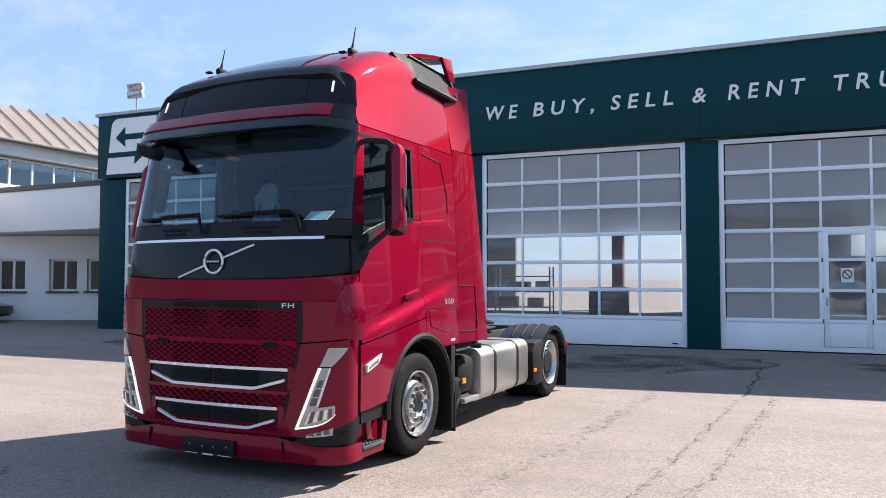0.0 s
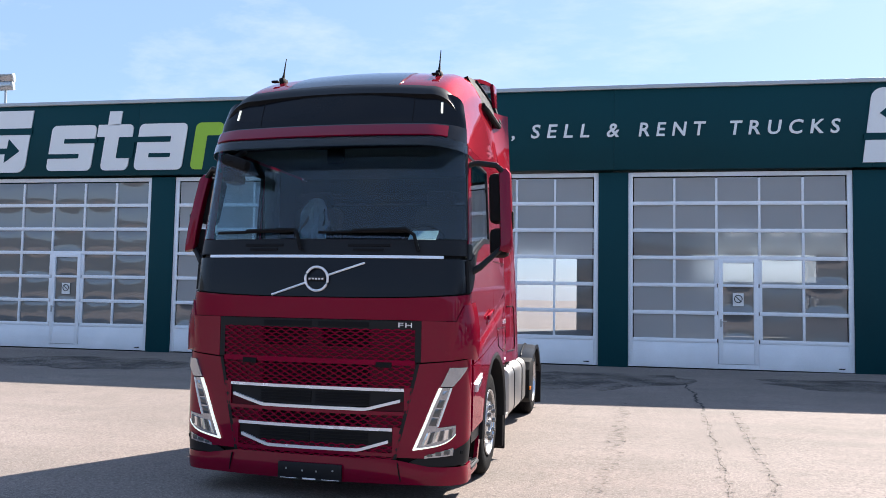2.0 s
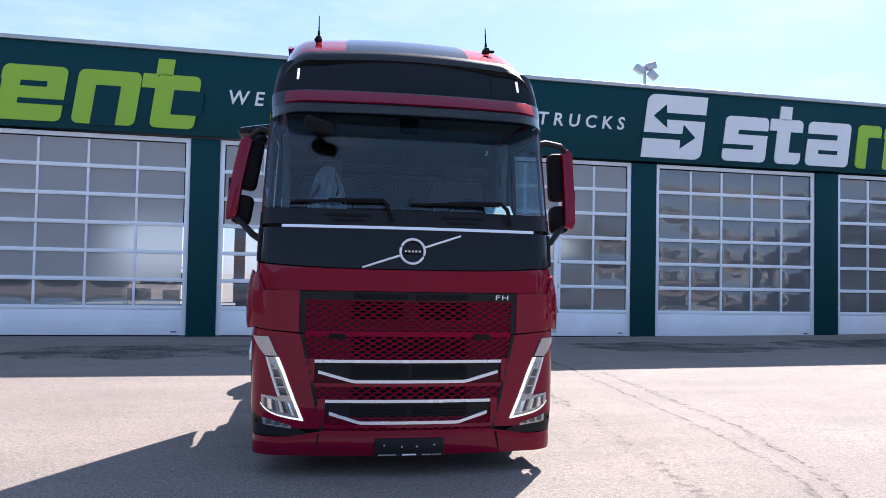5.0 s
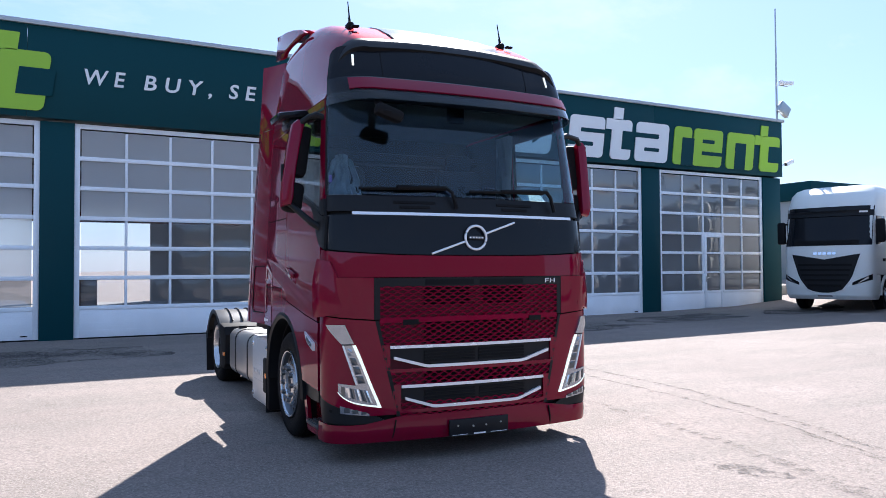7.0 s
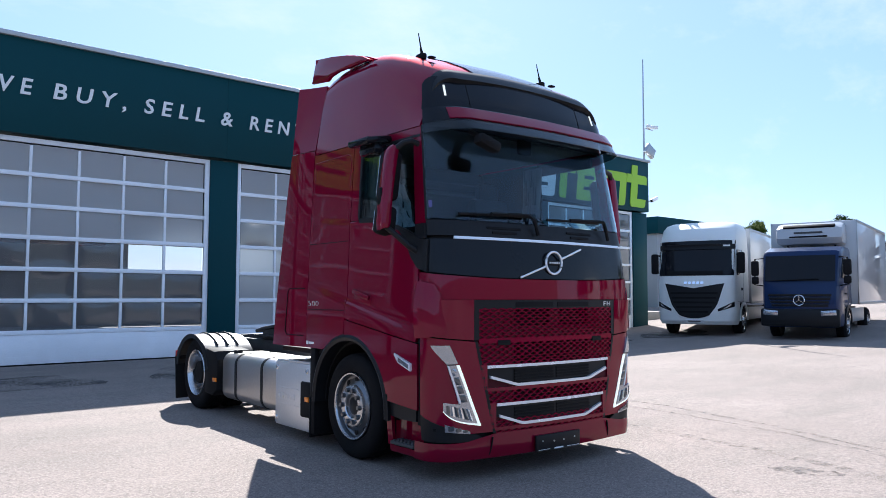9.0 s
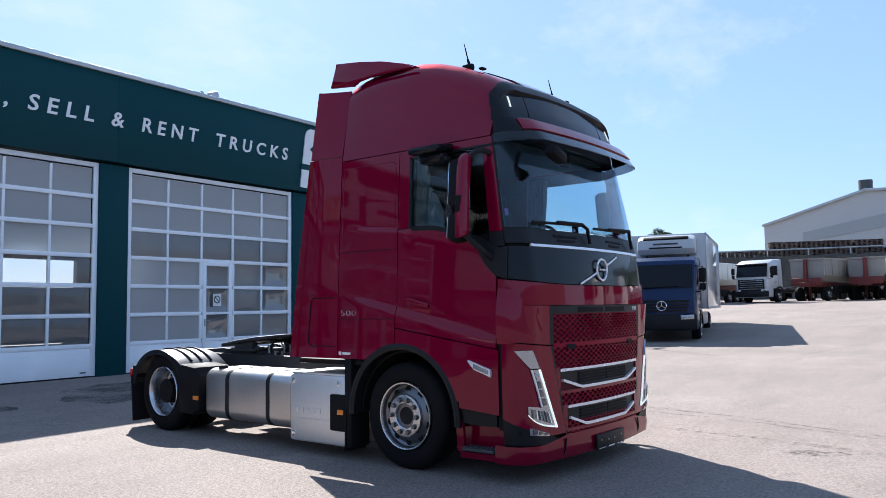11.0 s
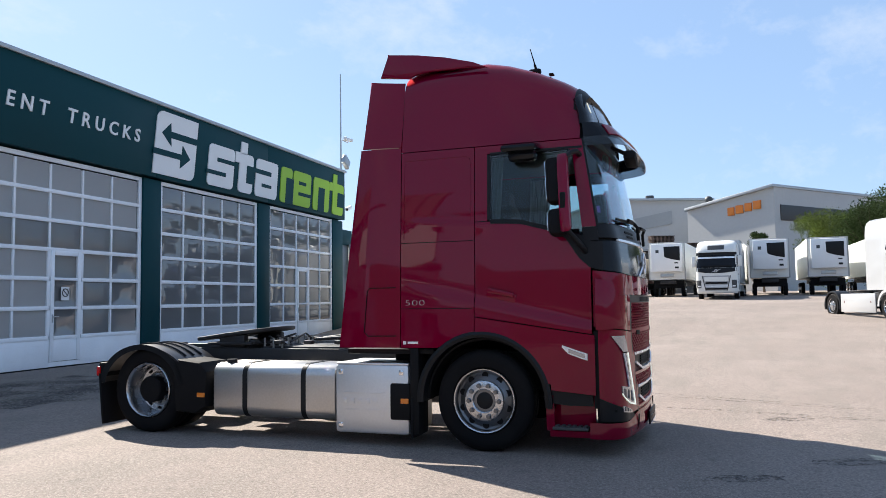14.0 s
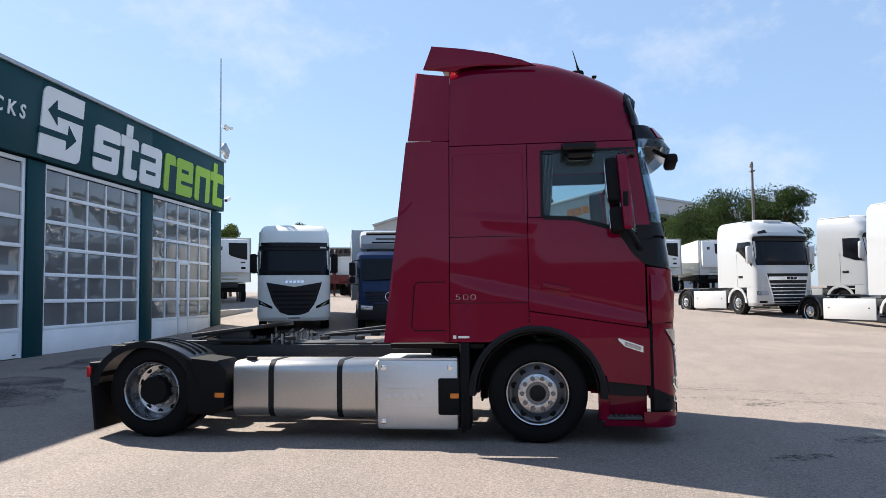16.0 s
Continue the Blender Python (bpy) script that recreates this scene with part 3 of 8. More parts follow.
def pane_mesh(w, h, bulge, material):
    """An acrylic pane, blown in or out a little in the middle."""
    bm = bmesh.new()
    n = 14
    fold = 2.0 + 60 * abs(bulge)

    def depth(u, v):
        pillow = (1 - abs(2 * u - 1) ** 3.2) * (1 - abs(2 * v - 1) ** 3.2)
        ripple = 0.22 * math.sin(fold * math.pi * u + 9 * bulge) * math.exp(-(1 - v) / 0.13)
        return -bulge * (pillow + ripple * (1 - abs(2 * u - 1) ** 6))

    v = [[bm.verts.new((w * (i / n - 0.5), depth(i / n, j / n), h * (j / n - 0.5))) for j in range(n + 1)] for i in range(n + 1)]
    for i in range(n):
        for j in range(n):
            bm.faces.new((v[i][j], v[i + 1][j], v[i + 1][j + 1], v[i][j + 1])).smooth = True
    me = bpy.data.meshes.new("pane")
    bm.to_mesh(me)
    bm.free()
    me.materials.append(material)
    return me


CLEAR_ROWS = (0, 1, 3, 4, 0, 0)  # how many of the lower rows are clear, door by door


def sectional_door(number, x0, x1, wicket):
    """A sectional door: solid bottom section, six glazed sections of five panes, and for some a wicket door."""
    w, bottom, top = x1 - x0, 0.0, DOOR_TOP
    base, foot = 0.02, 0.66
    rows, cols = 6, 5
    rh = (top - foot - 0.10) / rows
    bar, edge = 0.055, 0.11
    label = "white sectional hall door with a solid foot and rows of panes" + (", with a wicket door" if wicket else "")
    door = thing(f"door_{number}", label, "door", pose((x0 + x1) / 2, DOOR_Y, 0), "sectional doors of the hall", "structure")
    pw = (w - 2 * edge) / cols
    bm = bmesh.new()
    for s in (-1, 1):
        add_box(bm, s * (w / 2 - edge / 2), 0, (top + base) / 2, edge, 0.06, top - base, 0.006)
    add_box(bm, 0, 0, top - 0.05, w - 2 * edge, 0.06, 0.10, 0.006)
    spans = [(-w / 2 + edge, w / 2 - edge)]
    wx0, wx1 = -w / 2 + edge + 2 * pw, -w / 2 + edge + 3 * pw
    for r in range(rows + 1):
        z = foot + r * rh
        if r == rows:
            continue
        for a, b in ([(-w / 2 + edge, wx0), (wx1, w / 2 - edge)] if wicket and 0 <= r < 3 else spans):
            add_box(bm, (a + b) / 2, -0.002, z, b - a, 0.06, bar * 1.6, 0.005)
            add_box(bm, (a + b) / 2, -0.030, z - 0.004, b - a, 0.008, 0.010)
    for c in range(1, cols):
        for r in range(rows):
            add_box(bm, -w / 2 + edge + c * pw, 0.002, foot + (r + 0.5) * rh, bar * (1.9 if wicket and c in (2, 3) and r < 3 else 1), 0.055, rh - bar * 1.6, 0.005)
    part("door_frame", bm, DOOR_WHITE, door)
    bm = bmesh.new()
    for a, b in ([(-w / 2 + edge, wx0 + 0.028), (wx1 - 0.028, w / 2 - edge)] if wicket else spans):
        add_box(bm, (a + b) / 2, 0.004, (base + foot - 0.04) / 2, b - a, 0.05, foot - 0.05 - base, 0.006)
        for k in range(1, 4):
            add_box(bm, (a + b) / 2, -0.0215, base + (foot - base) * k / 4, b - a - 0.02, 0.003, 0.005)
    part("foot_panel", bm, DOOR_WHITE, door)
    part("foot_vent", box(w / 2 - edge - 0.16, -0.024, 0.10, 0.13, 0.008, 0.025, 0.003), DEEP, door)
    part("rubber_seal", box(0, 0, base / 2 - 0.02, w, 0.05, 0.06, 0.004), DEEP, door)
    kinds = {}
    for narrow in (False, True):
        for dull in (False, True):
            for k in range(3):
                puffed = number in (1, 5, 6)
                material = PANE_WAVY if puffed else PANE_DULL if dull else PANE_CLEAR if number == 3 else PANE
                kinds[narrow, dull, k] = pane_mesh(pw - (0.26 if narrow else bar), rh - bar, (0.020, 0.028, -0.012)[k] if puffed else (0.008, 0.012, -0.007)[k] if dull else (0.018, 0.028, -0.015)[k], material)
    loose = {narrow: pane_mesh(pw - (0.26 if narrow else bar), rh - bar, -0.04, PANE_WAVY) for narrow in (False, True)}
    for r in range(rows):
        for c in range(cols):
            narrow = wicket and c == 2 and r < 3
            x = -w / 2 + edge + (c + 0.5) * pw
            dull = r >= CLEAR_ROWS[number - 1] or (number == 4 and c < 3 and not narrow and r < 3)
            wild = (number == 4 and (narrow and r < 2 or c == 4 and r in (1, 2))) or (number == 2 and r == 0)
            pick = random.randrange(3)
            part("pane", loose[narrow] if wild else kinds[narrow, dull, pick], PANE, door, at=pose(x, 0.012, foot + (r + 0.5) * rh, random.uniform(-0.25, 0.25), 0, random.uniform(-0.35, 0.35)))
    if wicket:
        bm = bmesh.new()
        a, b, t = wx0 + 0.035, wx1 - 0.035, foot + 3 * rh - 0.02
        for x in (a + 0.05, b - 0.05):
            add_box(bm, x, -0.012, (0.14 + t) / 2, 0.10, 0.065, t - 0.14, 0.006)
        for z, h in ((t - 0.05, 0.10), (foot, 0.07), (foot + rh, 0.06), (foot + 2 * rh, 0.06)):
            add_box(bm, (a + b) / 2, -0.012, z, b - a - 0.2, 0.065, h, 0.006)
        add_box(bm, (a + b) / 2, -0.006, (0.14 + foot - 0.035) / 2, b - a - 0.2, 0.05, foot - 0.035 - 0.14, 0.004)
        leaf = part("wicket_leaf", bm, DOOR_WHITE, door, "narrow white wicket door")
        bm = bmesh.new()
        add_box(bm, a + 0.05, -0.055, foot + 0.42, 0.035, 0.02, 0.18, 0.006)
        add_rod(bm, (a + 0.05, -0.06, foot + 0.46), (a + 0.05, -0.11, foot + 0.46), 0.009)
        add_rod(bm, (a + 0.045, -0.105, foot + 0.46), (a + 0.17, -0.105, foot + 0.46), 0.009)
        part("door_handle", bm, STEEL, leaf, "silver lever handle")
        part("seam", box((a + b) / 2, 0.0, 0.08, b - a + 0.07, 0.03, 0.10), DOOR_WHITE, door)
        if number in (1, 4):
            bm = box((a + b) / 2, -0.012, foot + 1.5 * rh, 0.24, 0.006, 0.30)
            notice = part("notice", bm, SIGN_WHITE, leaf, "white notice sheet on the pane")
            bm = bmesh.new()
            add_tube(bm, [((a + b) / 2 + 0.085 * math.cos(k * math.pi / 12), -0.018, foot + 1.5 * rh + 0.02 + 0.085 * math.sin(k * math.pi / 12)) for k in range(25)], 0.012, 6)
            add_rod(bm, ((a + b) / 2 - 0.06, -0.018, foot + 1.5 * rh + 0.08), ((a + b) / 2 + 0.06, -0.018, foot + 1.5 * rh - 0.04), 0.010, 6)
            part("ring_mark", bm, DARK_TRIM, leaf)
    return door


for number, (x0, x1) in enumerate(DOORS, 1):
    sectional_door(number, x0, x1, number in (1, 4, 6))


def slanted(x0, x1, z0, z1, r=0.12, lean=0.13, corners=(1, 1, 1, 1)):
    """A leaning rounded block: corners from the lower left round to the upper left."""
    pts = []
    for (cx, cz, a0), on in zip(((x0, z0, 180), (x1, z0, 270), (x1, z1, 0), (x0, z1, 90)), corners):
        rr = r if on else 0.004
        mx, mz = cx + (rr if cx == x0 else -rr), cz + (rr if cz == z0 else -rr)
        for k in range(5):
            a = radians(a0 + 22.5 * k)
            x, z = mx + rr * math.cos(a), mz + rr * math.sin(a)
            pts.append((x + lean * (z - 4.8), z))
    return pts


def arrow_sign(x0):
    """The company's mark as a plain white leaning block with two dark arrows."""
    sign = thing("logo_sign", "white slanted logo panel with two dark arrows on the fascia", "sign", pose(x0, SIGN_Y, 0), "fascia signs")
    z0, z1, w, lean = 4.77, 6.48, 1.76, 0.13
    part("white_field", prism(slanted(0.0, w, z0, z1, 0.22, lean, (0, 1, 0, 1)), -0.03, 0.004, "y"), SIGN_WHITE, sign)
    sl = lambda x, z: (x + lean * (z - 4.8), z)
    zu, zl = z0 + 0.655 * (z1 - z0), z0 + 0.345 * (z1 - z0)
    left = [(w + 0.05, zu - 0.08), (0.62, zu - 0.08), (0.66, zu - 0.31), (0.22, zu), (0.56, zu + 0.33), (0.60, zu + 0.10), (w + 0.05, zu + 0.10)]
    right = [(-0.05, zl - 0.08), (1.08, zl - 0.08), (1.09, zl - 0.32), (1.52, zl), (1.13, zl + 0.34), (1.12, zl + 0.08), (-0.05, zl + 0.08)]
    for pts in (left, right):
        part("arrow", prism([sl(*p) for p in pts], -0.036, -0.026, "y"), GREEN, sign, "dark green arrow")
    return sign


def block_sign(x0):
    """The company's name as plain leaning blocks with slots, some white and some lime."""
    sign = thing("name_sign", "row of white and lime sign blocks on the dark green fascia", "sign", pose(x0, SIGN_Y, 0), "fascia signs")
    z0, z1 = 4.80, 6.04
    h = z1 - z0
    cells = [(0.0, 1.33, SIGN_WHITE, [(0.42, 1.40, 0.60, 0.70), (-0.08, 0.92, 0.27, 0.37)]), (1.62, 2.42, SIGN_WHITE, [(0.42, 0.9, 0.26, 0.72)]), (2.60, 3.98, SIGN_WHITE, [(-0.08, 0.95, 0.60, 0.72), (0.38, 1.0, 0.27, 0.36)]),
             (4.22, 5.0, SIGN_LIME, [(0.36, 0.9, -0.02, 0.72)]), (5.10, 6.44, SIGN_LIME, [(0.40, 0.95, 0.62, 0.72), (0.40, 1.45, 0.30, 0.40)]), (6.66, 8.0, SIGN_LIME, [(0.40, 0.93, -0.02, 0.72)]), (8.32, 9.30, SIGN_LIME, [(0.42, 1.1, 0.26, 0.72)])]
    for a, b, material, slots in cells:
        field = part("sign_block", prism(slanted(a, b, z0, z1, 0.14), -0.03, 0.004, "y"), material, sign)
        for u, v, lo, hi in slots:
            part("slot", prism(slanted(a + u, a + v, z0 + h * lo, z0 + h * hi, 0.02), -0.036, -0.026, "y"), GREEN, field)
    for x, material in ((1.50, SIGN_WHITE), (8.14, SIGN_LIME)):
        part("sign_block", prism(slanted(x + 0.15, x + 0.52, z1 - 0.02, z1 + 0.36, 0.01), -0.03, 0.004, "y"), material, sign)
        part("sign_block", prism(slanted(x - 0.12, x + 0.2, z1 - 0.33, z1, 0.01), -0.029, 0.003, "y"), material, sign)
    return sign


arrow_sign(-18.62)
arrow_sign(4.42)
block_sign(-16.20)
block_sign(6.80)
slogan = thing("slogan_sign", "white raised capital letters along the dark green fascia", "sign", pose(0, SIGN_Y - 0.012, 5.465), "fascia signs")
for text, x0, x1 in (("WE", -6.12, -5.30), ("BUY,", -4.92, -3.45), ("SELL", -3.06, -1.66), ("&", -1.25, -0.955), ("RENT", -0.51, 1.03), ("TRUCKS", 1.56, 3.96)):
    words("letter", text, 0.465, SIGN_WHITE, slogan, pose(x0, 0, 0, 90, 0, 0), 0.012, 1.62, 0.15, 0.007, x1 - x0)

# ---- the red tractor unit ----
# Its own axes: x across (its left side is +x), y from its nose to its tail, z up from the ground.
TRUCK = pose(-4.0, 4.935, -0.06, 0, 0, -3.0) @ Matrix.Diagonal((0.98, 0.98, 0.98, 1))
truck = thing("tractor_unit", "dark red metallic two-axle tractor unit with a tall sleeper cab", "truck", TRUCK)
AXLE_F, AXLE_R = 1.435, 5.50
FRONT_R, REAR_R = 0.485, 0.480


def prof(z, table):
    return float(np.interp(z, [a for a, _ in table], [b for _, b in table]))


NOSE = [(0.1, 0.08), (0.18, 0.05), (0.26, 0.03), (0.6, 0.03), (1.0, 0.035), (1.48, 0.03), (1.64, 0.035), (1.8, 0.05), (1.98, 0.075), (2.06, 0.092), (2.13, 0.112), (2.5, 0.19), (2.95, 0.29), (3.2, 0.325), (3.45, 0.42)]
HALF = [(0.1, 1.19), (0.2, 1.215), (0.45, 1.24), (1.0, 1.245), (1.3, 1.238), (1.6, 1.228), (2.0, 1.212), (2.5, 1.188), (3.0, 1.16), (3.2, 1.135), (3.42, 1.09)]
CORNER, Q1, Q2 = 0.24, 0.95, 1.30
BOW = 0.085
BOWS = [(2.0, 0.085), (2.95, 0.080), (3.45, 0.07)]  # how the nose bows, by height
TURNS = [(1.7, 0.19), (2.95, 0.11), (3.45, 0.09)]  # depth of the rounded corner, by height


def nose(z):
    return prof(z, NOSE)


def half(z):
    return prof(z, HALF)


def back_of_corner(z):
    return nose(z) + prof(z, BOWS) * (half(z) - CORNER) ** 2 + prof(z, TURNS)


def shell(q, z, out=0.0):
    """A point on the cab's skin: q runs from the middle of the nose round the corner and back along the side."""
    s, q = (1 if q >= 0 else -1), abs(q)
    xa = half(z) - CORNER
    if q <= Q1:
        x = q / Q1 * xa
        bow = prof(z, BOWS)
        y, nx, ny = nose(z) + bow * x * x, 2 * bow * x, -1.0
    elif q <= Q2:
        a = (q - Q1) / (Q2 - Q1) * math.pi / 2
        x, y = xa + CORNER * math.sin(a), nose(z) + prof(z, BOWS) * xa * xa + prof(z, TURNS) * (1 - math.cos(a))
        nx, ny = math.sin(a) + 0.2 * math.cos(a), -math.cos(a)
    else:
        x, y, nx, ny = half(z), back_of_corner(z) + (q - Q2), 1.0, 0.0
    k = math.hypot(nx, ny)
    return (s * (x + out * nx / k), y + out * ny / k, z)


def qy(y):
    """The q, for each height, of the place at y along the side."""
    return lambda z: Q2 + y - back_of_corner(z)


def qx(x):
    """The q, for each height, of the place x metres from the middle, on the nose."""
    return lambda z: x / (half(z) - CORNER) * Q1


def val(v, t):
    return v(t) if callable(v) else v


def add_skin(bm, ql, qr, zl, zh, nu=8, nv=4, out=0.0, thick=0.02, side=1):
    """A piece of the cab's skin between two edges (numbers or functions of z) and two heights (numbers or functions of 0..1 along)."""

    def place(a, b):
        z = val(zl, a) + (val(zh, a) - val(zl, a)) * b
        q = val(ql, z) + (val(qr, z) - val(ql, z)) * a
        return shell(q * side, z, out(a, b) if callable(out) else out)

    return add_sheet(bm, place, nu, nv, thick)


def skin(*args, **kw):
    return add_skin(bmesh.new(), *args, **kw)


def both(name, material, parent, *args, label="", **kw):
    """The same skin piece on both sides, as two parts."""
    return [part(name, skin(*args, side=s, **kw), material, parent, label) for s in (-1, 1)]


# nose: black belt, red upper panel, grille, lamps, bumper
belt_low = lambda a: 1.655 + 0.055 * abs(2 * a - 1) ** 3
cowl = part("cowl", skin(-1.30, 1.30, 2.005, 2.135, 40, 4), BLACK, truck, "black cowl under the windscreen")
belt = part("belt_panel", skin(-1.30, 1.30, belt_low, 1.975, 40, 6), GLOSSY, truck, "black panel across the nose")
part("dark_lining", skin(-1.36, 1.36, 0.30, 2.10, 40, 14, out=-0.035, thick=0.02), DEEP, truck)
part("bright_strip", skin(qx(-1.035), qx(1.035), 1.977, 2.000, 36, 1, out=0.012, thick=0.02), SILVER, truck, "thin silver strip")
upper = skin(lambda z: -qy(0.372)(z), qy(0.372), 1.475, lambda a: belt_low(a) - 0.008, 44, 4, out=0.012)
nose_panel = part("nose_panel", upper, RED, truck)
for s in (-1, 1):
    part("nose_wing", skin(qx(0.885), qy(0.372), lambda a: 1.14 + 0.05 * a, 1.472, 14, 6, out=lambda a, b: 0.012 + 0.02 * math.exp(-((a - 0.42) * 9) ** 2) * (0.4 + b), side=s), RED, truck)
frame_bm = bmesh.new()
add_skin(frame_bm, qx(-0.885), qx(0.885), 1.40, 1.470, 30, 2, out=0.010)
for s in (-1, 1):
    add_skin(frame_bm, qx(0.835), qx(0.882), 1.14, 1.40, 3, 4, out=0.010, side=s)
part("grille_frame", frame_bm, BLACK, truck, "black grille surround")
for s in (-1, 1):
    part("air_slot", skin(qx(0.03), qx(0.46), 1.412, 1.455, 8, 1, out=0.013, thick=0.01, side=s), DEEP, truck)
badge = bmesh.new()
for x in (0.700, 0.756, 0.800):
    add_skin(badge, qx(x), qx(x + 0.009), 1.417, 1.455, 1, 1, out=0.016, thick=0.01)
for x, z in ((0.709, 1.449), (0.709, 1.433), (0.765, 1.433)):
    add_skin(badge, qx(x), qx(x + (0.035 if x > 0.75 else 0.030)), z, z + 0.006, 1, 1, out=0.016, thick=0.01)
pieces("badge", badge, SILVER, truck)

# the round mark with its slanting bar
bm = bmesh.new()
yl = nose(1.8) - 0.022
add_tube(bm, [(0.098 * math.cos(k * math.pi / 20), yl + 0.002, 1.80 + 0.098 * math.sin(k * math.pi / 20)) for k in range(41)], 0.011, 8)
ring = part("round_mark", bm, SILVER, truck, "silver ring with a slanting bar")
bm = bmesh.new()
for x0, x1 in ((-0.40, -0.095), (0.095, 0.40)):
    pts = [(x0 + (x1 - x0) * k / 6, nose(1.8 + 0.34 * (x0 + (x1 - x0) * k / 6)) - 0.010 + BOW * (x0 + (x1 - x0) * k / 6) ** 2, 1.80 + 0.34 * (x0 + (x1 - x0) * k / 6)) for k in range(7)]
    add_tube(bm, pts, 0.0095, 6)
pieces("slanting_bar", bm, SILVER, ring)
bm = box(0, yl, 1.80, 0.15, 0.012, 0.032, 0.003)
part("mark_band", bm, BLACK, ring)
bm = bmesh.new()
for k in range(5):
    add_box(bm, -0.056 + 0.028 * k, yl - 0.009, 1.80, 0.016, 0.006, 0.014)
pieces("mark_bar", bm, SILVER, ring)


def lattice(name, x0, x1, z0, z1, rows, pitch, out, narrow=0.0):
    """A grille of elongated honeycomb openings: zigzag ribs in pairs."""
    bm = bmesh.new()
    rh = (z1 - z0) / rows

    def ribs(xa, xb, sign):
        for r in range(rows + 1):
            zc = z0 + r * rh
            trim = narrow * (1 - (zc - z0) / (z1 - z0))
            xa2, xb2 = xa + trim, xb - trim
            n = max(2, int(round((xb2 - xa2) / pitch * 4)))
            prev = None
            for k in range(n + 1):
                x = xa2 + (xb2 - xa2) * k / n
                ph = ((x / pitch) % 1.0) * 4
                wave = (1, 1, -1, -1)[int(ph) % 4] if sign else 0
                tri = 1 - abs(((x / pitch) % 1.0) * 2 - 1) * 2
                dz = max(-1.0, min(1.0, tri * 2.4)) * rh * 0.34 * (1 if r % 2 else -1)
                z = min(max(zc + dz, z0 - 0.004), z1 + 0.004)
                t = 0.0046
                q = x / (half(z) - CORNER) * Q1
                cross = [bm.verts.new(shell(q, z + a, out + b)) for a, b in ((-t, 0.0), (t, 0.0), (t * 1.4, -0.018), (-t * 1.4, -0.018))]
                if prev:
                    for i in range(4):
                        bm.faces.new((prev[i], prev[(i + 1) % 4], cross[(i + 1) % 4], cross[i]))
                prev = cross

    ribs(x0, x1, 1)
    return part(name, bm, RED_MESH, truck, "dark red honeycomb grille", smooth=False)


lattice("grille_mesh", -0.835, 0.835, 1.150, 1.395, 10, 0.086, 0.010)
lattice("grille_mesh", -0.840, 0.840, 0.930, 1.115, 8, 0.086, 0.010, 0.03)
lattice("grille_mesh", -0.785, 0.785, 0.615, 0.720, 4, 0.086, 0.010, 0.02)
lattice("grille_mesh", -0.715, 0.715, 0.375, 0.470, 4, 0.086, 0.010, 0.02)
# smooth red frames that the chrome strips sit in
for zt, wt, zb in ((0.905, 0.80, 0.745), (0.590, 0.715, 0.420)):
    part("intake_frame", skin(qx(-wt), qx(wt), zb - 0.030, zb - 0.002, 30, 1, out=0.012, thick=0.02), RED, truck)
    for s in (-1, 1):
        part("intake_frame", skin(qx(wt - 0.045), qx(wt + 0.02), zb - 0.01, zt + 0.030, 3, 4, out=0.012, thick=0.02, side=s), RED, truck)
part("grille_bar", skin(qx(-0.835), qx(0.835), 1.115, 1.150, 30, 1, out=0.010, thick=0.03), RED_MESH, truck)
for s in (-1, 1):
    part("tow_cover", skin(qx(0.52), qx(0.65), 1.092, 1.135, 4, 1, out=0.016, thick=0.02, side=s), DEEP, truck)

for zt, wt, zb, wb in ((0.905, 0.755, 0.745, 0.60), (0.590, 0.665, 0.420, 0.50)):
    insert = part("intake_insert", skin(lambda z, a=zt, w=wt: qx(-w)(z), lambda z, w=wt: qx(w)(z), lambda t, b=zb, c=zt: b + 0.028 + 0.055 * abs(2 * t - 1) ** 4, zt, 28, 4, out=-0.002), BLACK, truck, "black air intake")
    bm = bmesh.new()
    for k in range(4):
        for s in (-1, 1):
            add_skin(bm, qx(0.02), qx(0.47), zb + 0.045 + k * (zt - zb - 0.06) / 4, zb + 0.062 + k * (zt - zb - 0.06) / 4, 6, 1, out=0.008, thick=0.012, side=s)
    pieces("louvre", bm, DEEP, insert)
    part("bright_strip", skin(qx(-wt), qx(wt), zt, zt + 0.024, 28, 1, out=0.020, thick=0.03), SILVER, truck, "silver strip over the intake")
    part("bright_strip", skin(qx(-wt + 0.03), qx(wt - 0.03), lambda t, b=zb: b + 0.075 * max(0.0, abs(2 * t - 1) - 0.62) / 0.38, lambda t, b=zb: b + 0.024 + 0.075 * max(0.0, abs(2 * t - 1) - 0.62) / 0.38, 40, 1, out=0.022, thick=0.03), SILVER, truck, "bowed silver strip under the intake")


def grille_edge(z):
    return 0.70 + (z - 0.36) / (1.13 - 0.36) * 0.175


GE = lambda z: grille_edge(z) / (half(z) - CORNER) * Q1
GE_IN = lambda z: (grille_edge(z) - 0.028) / (half(z) - CORNER) * Q1
for s in (-1, 1):
    part("grille_border", skin(GE_IN, GE, 0.37, 1.13, 2, 10, out=0.012, side=s), BLACK, truck)

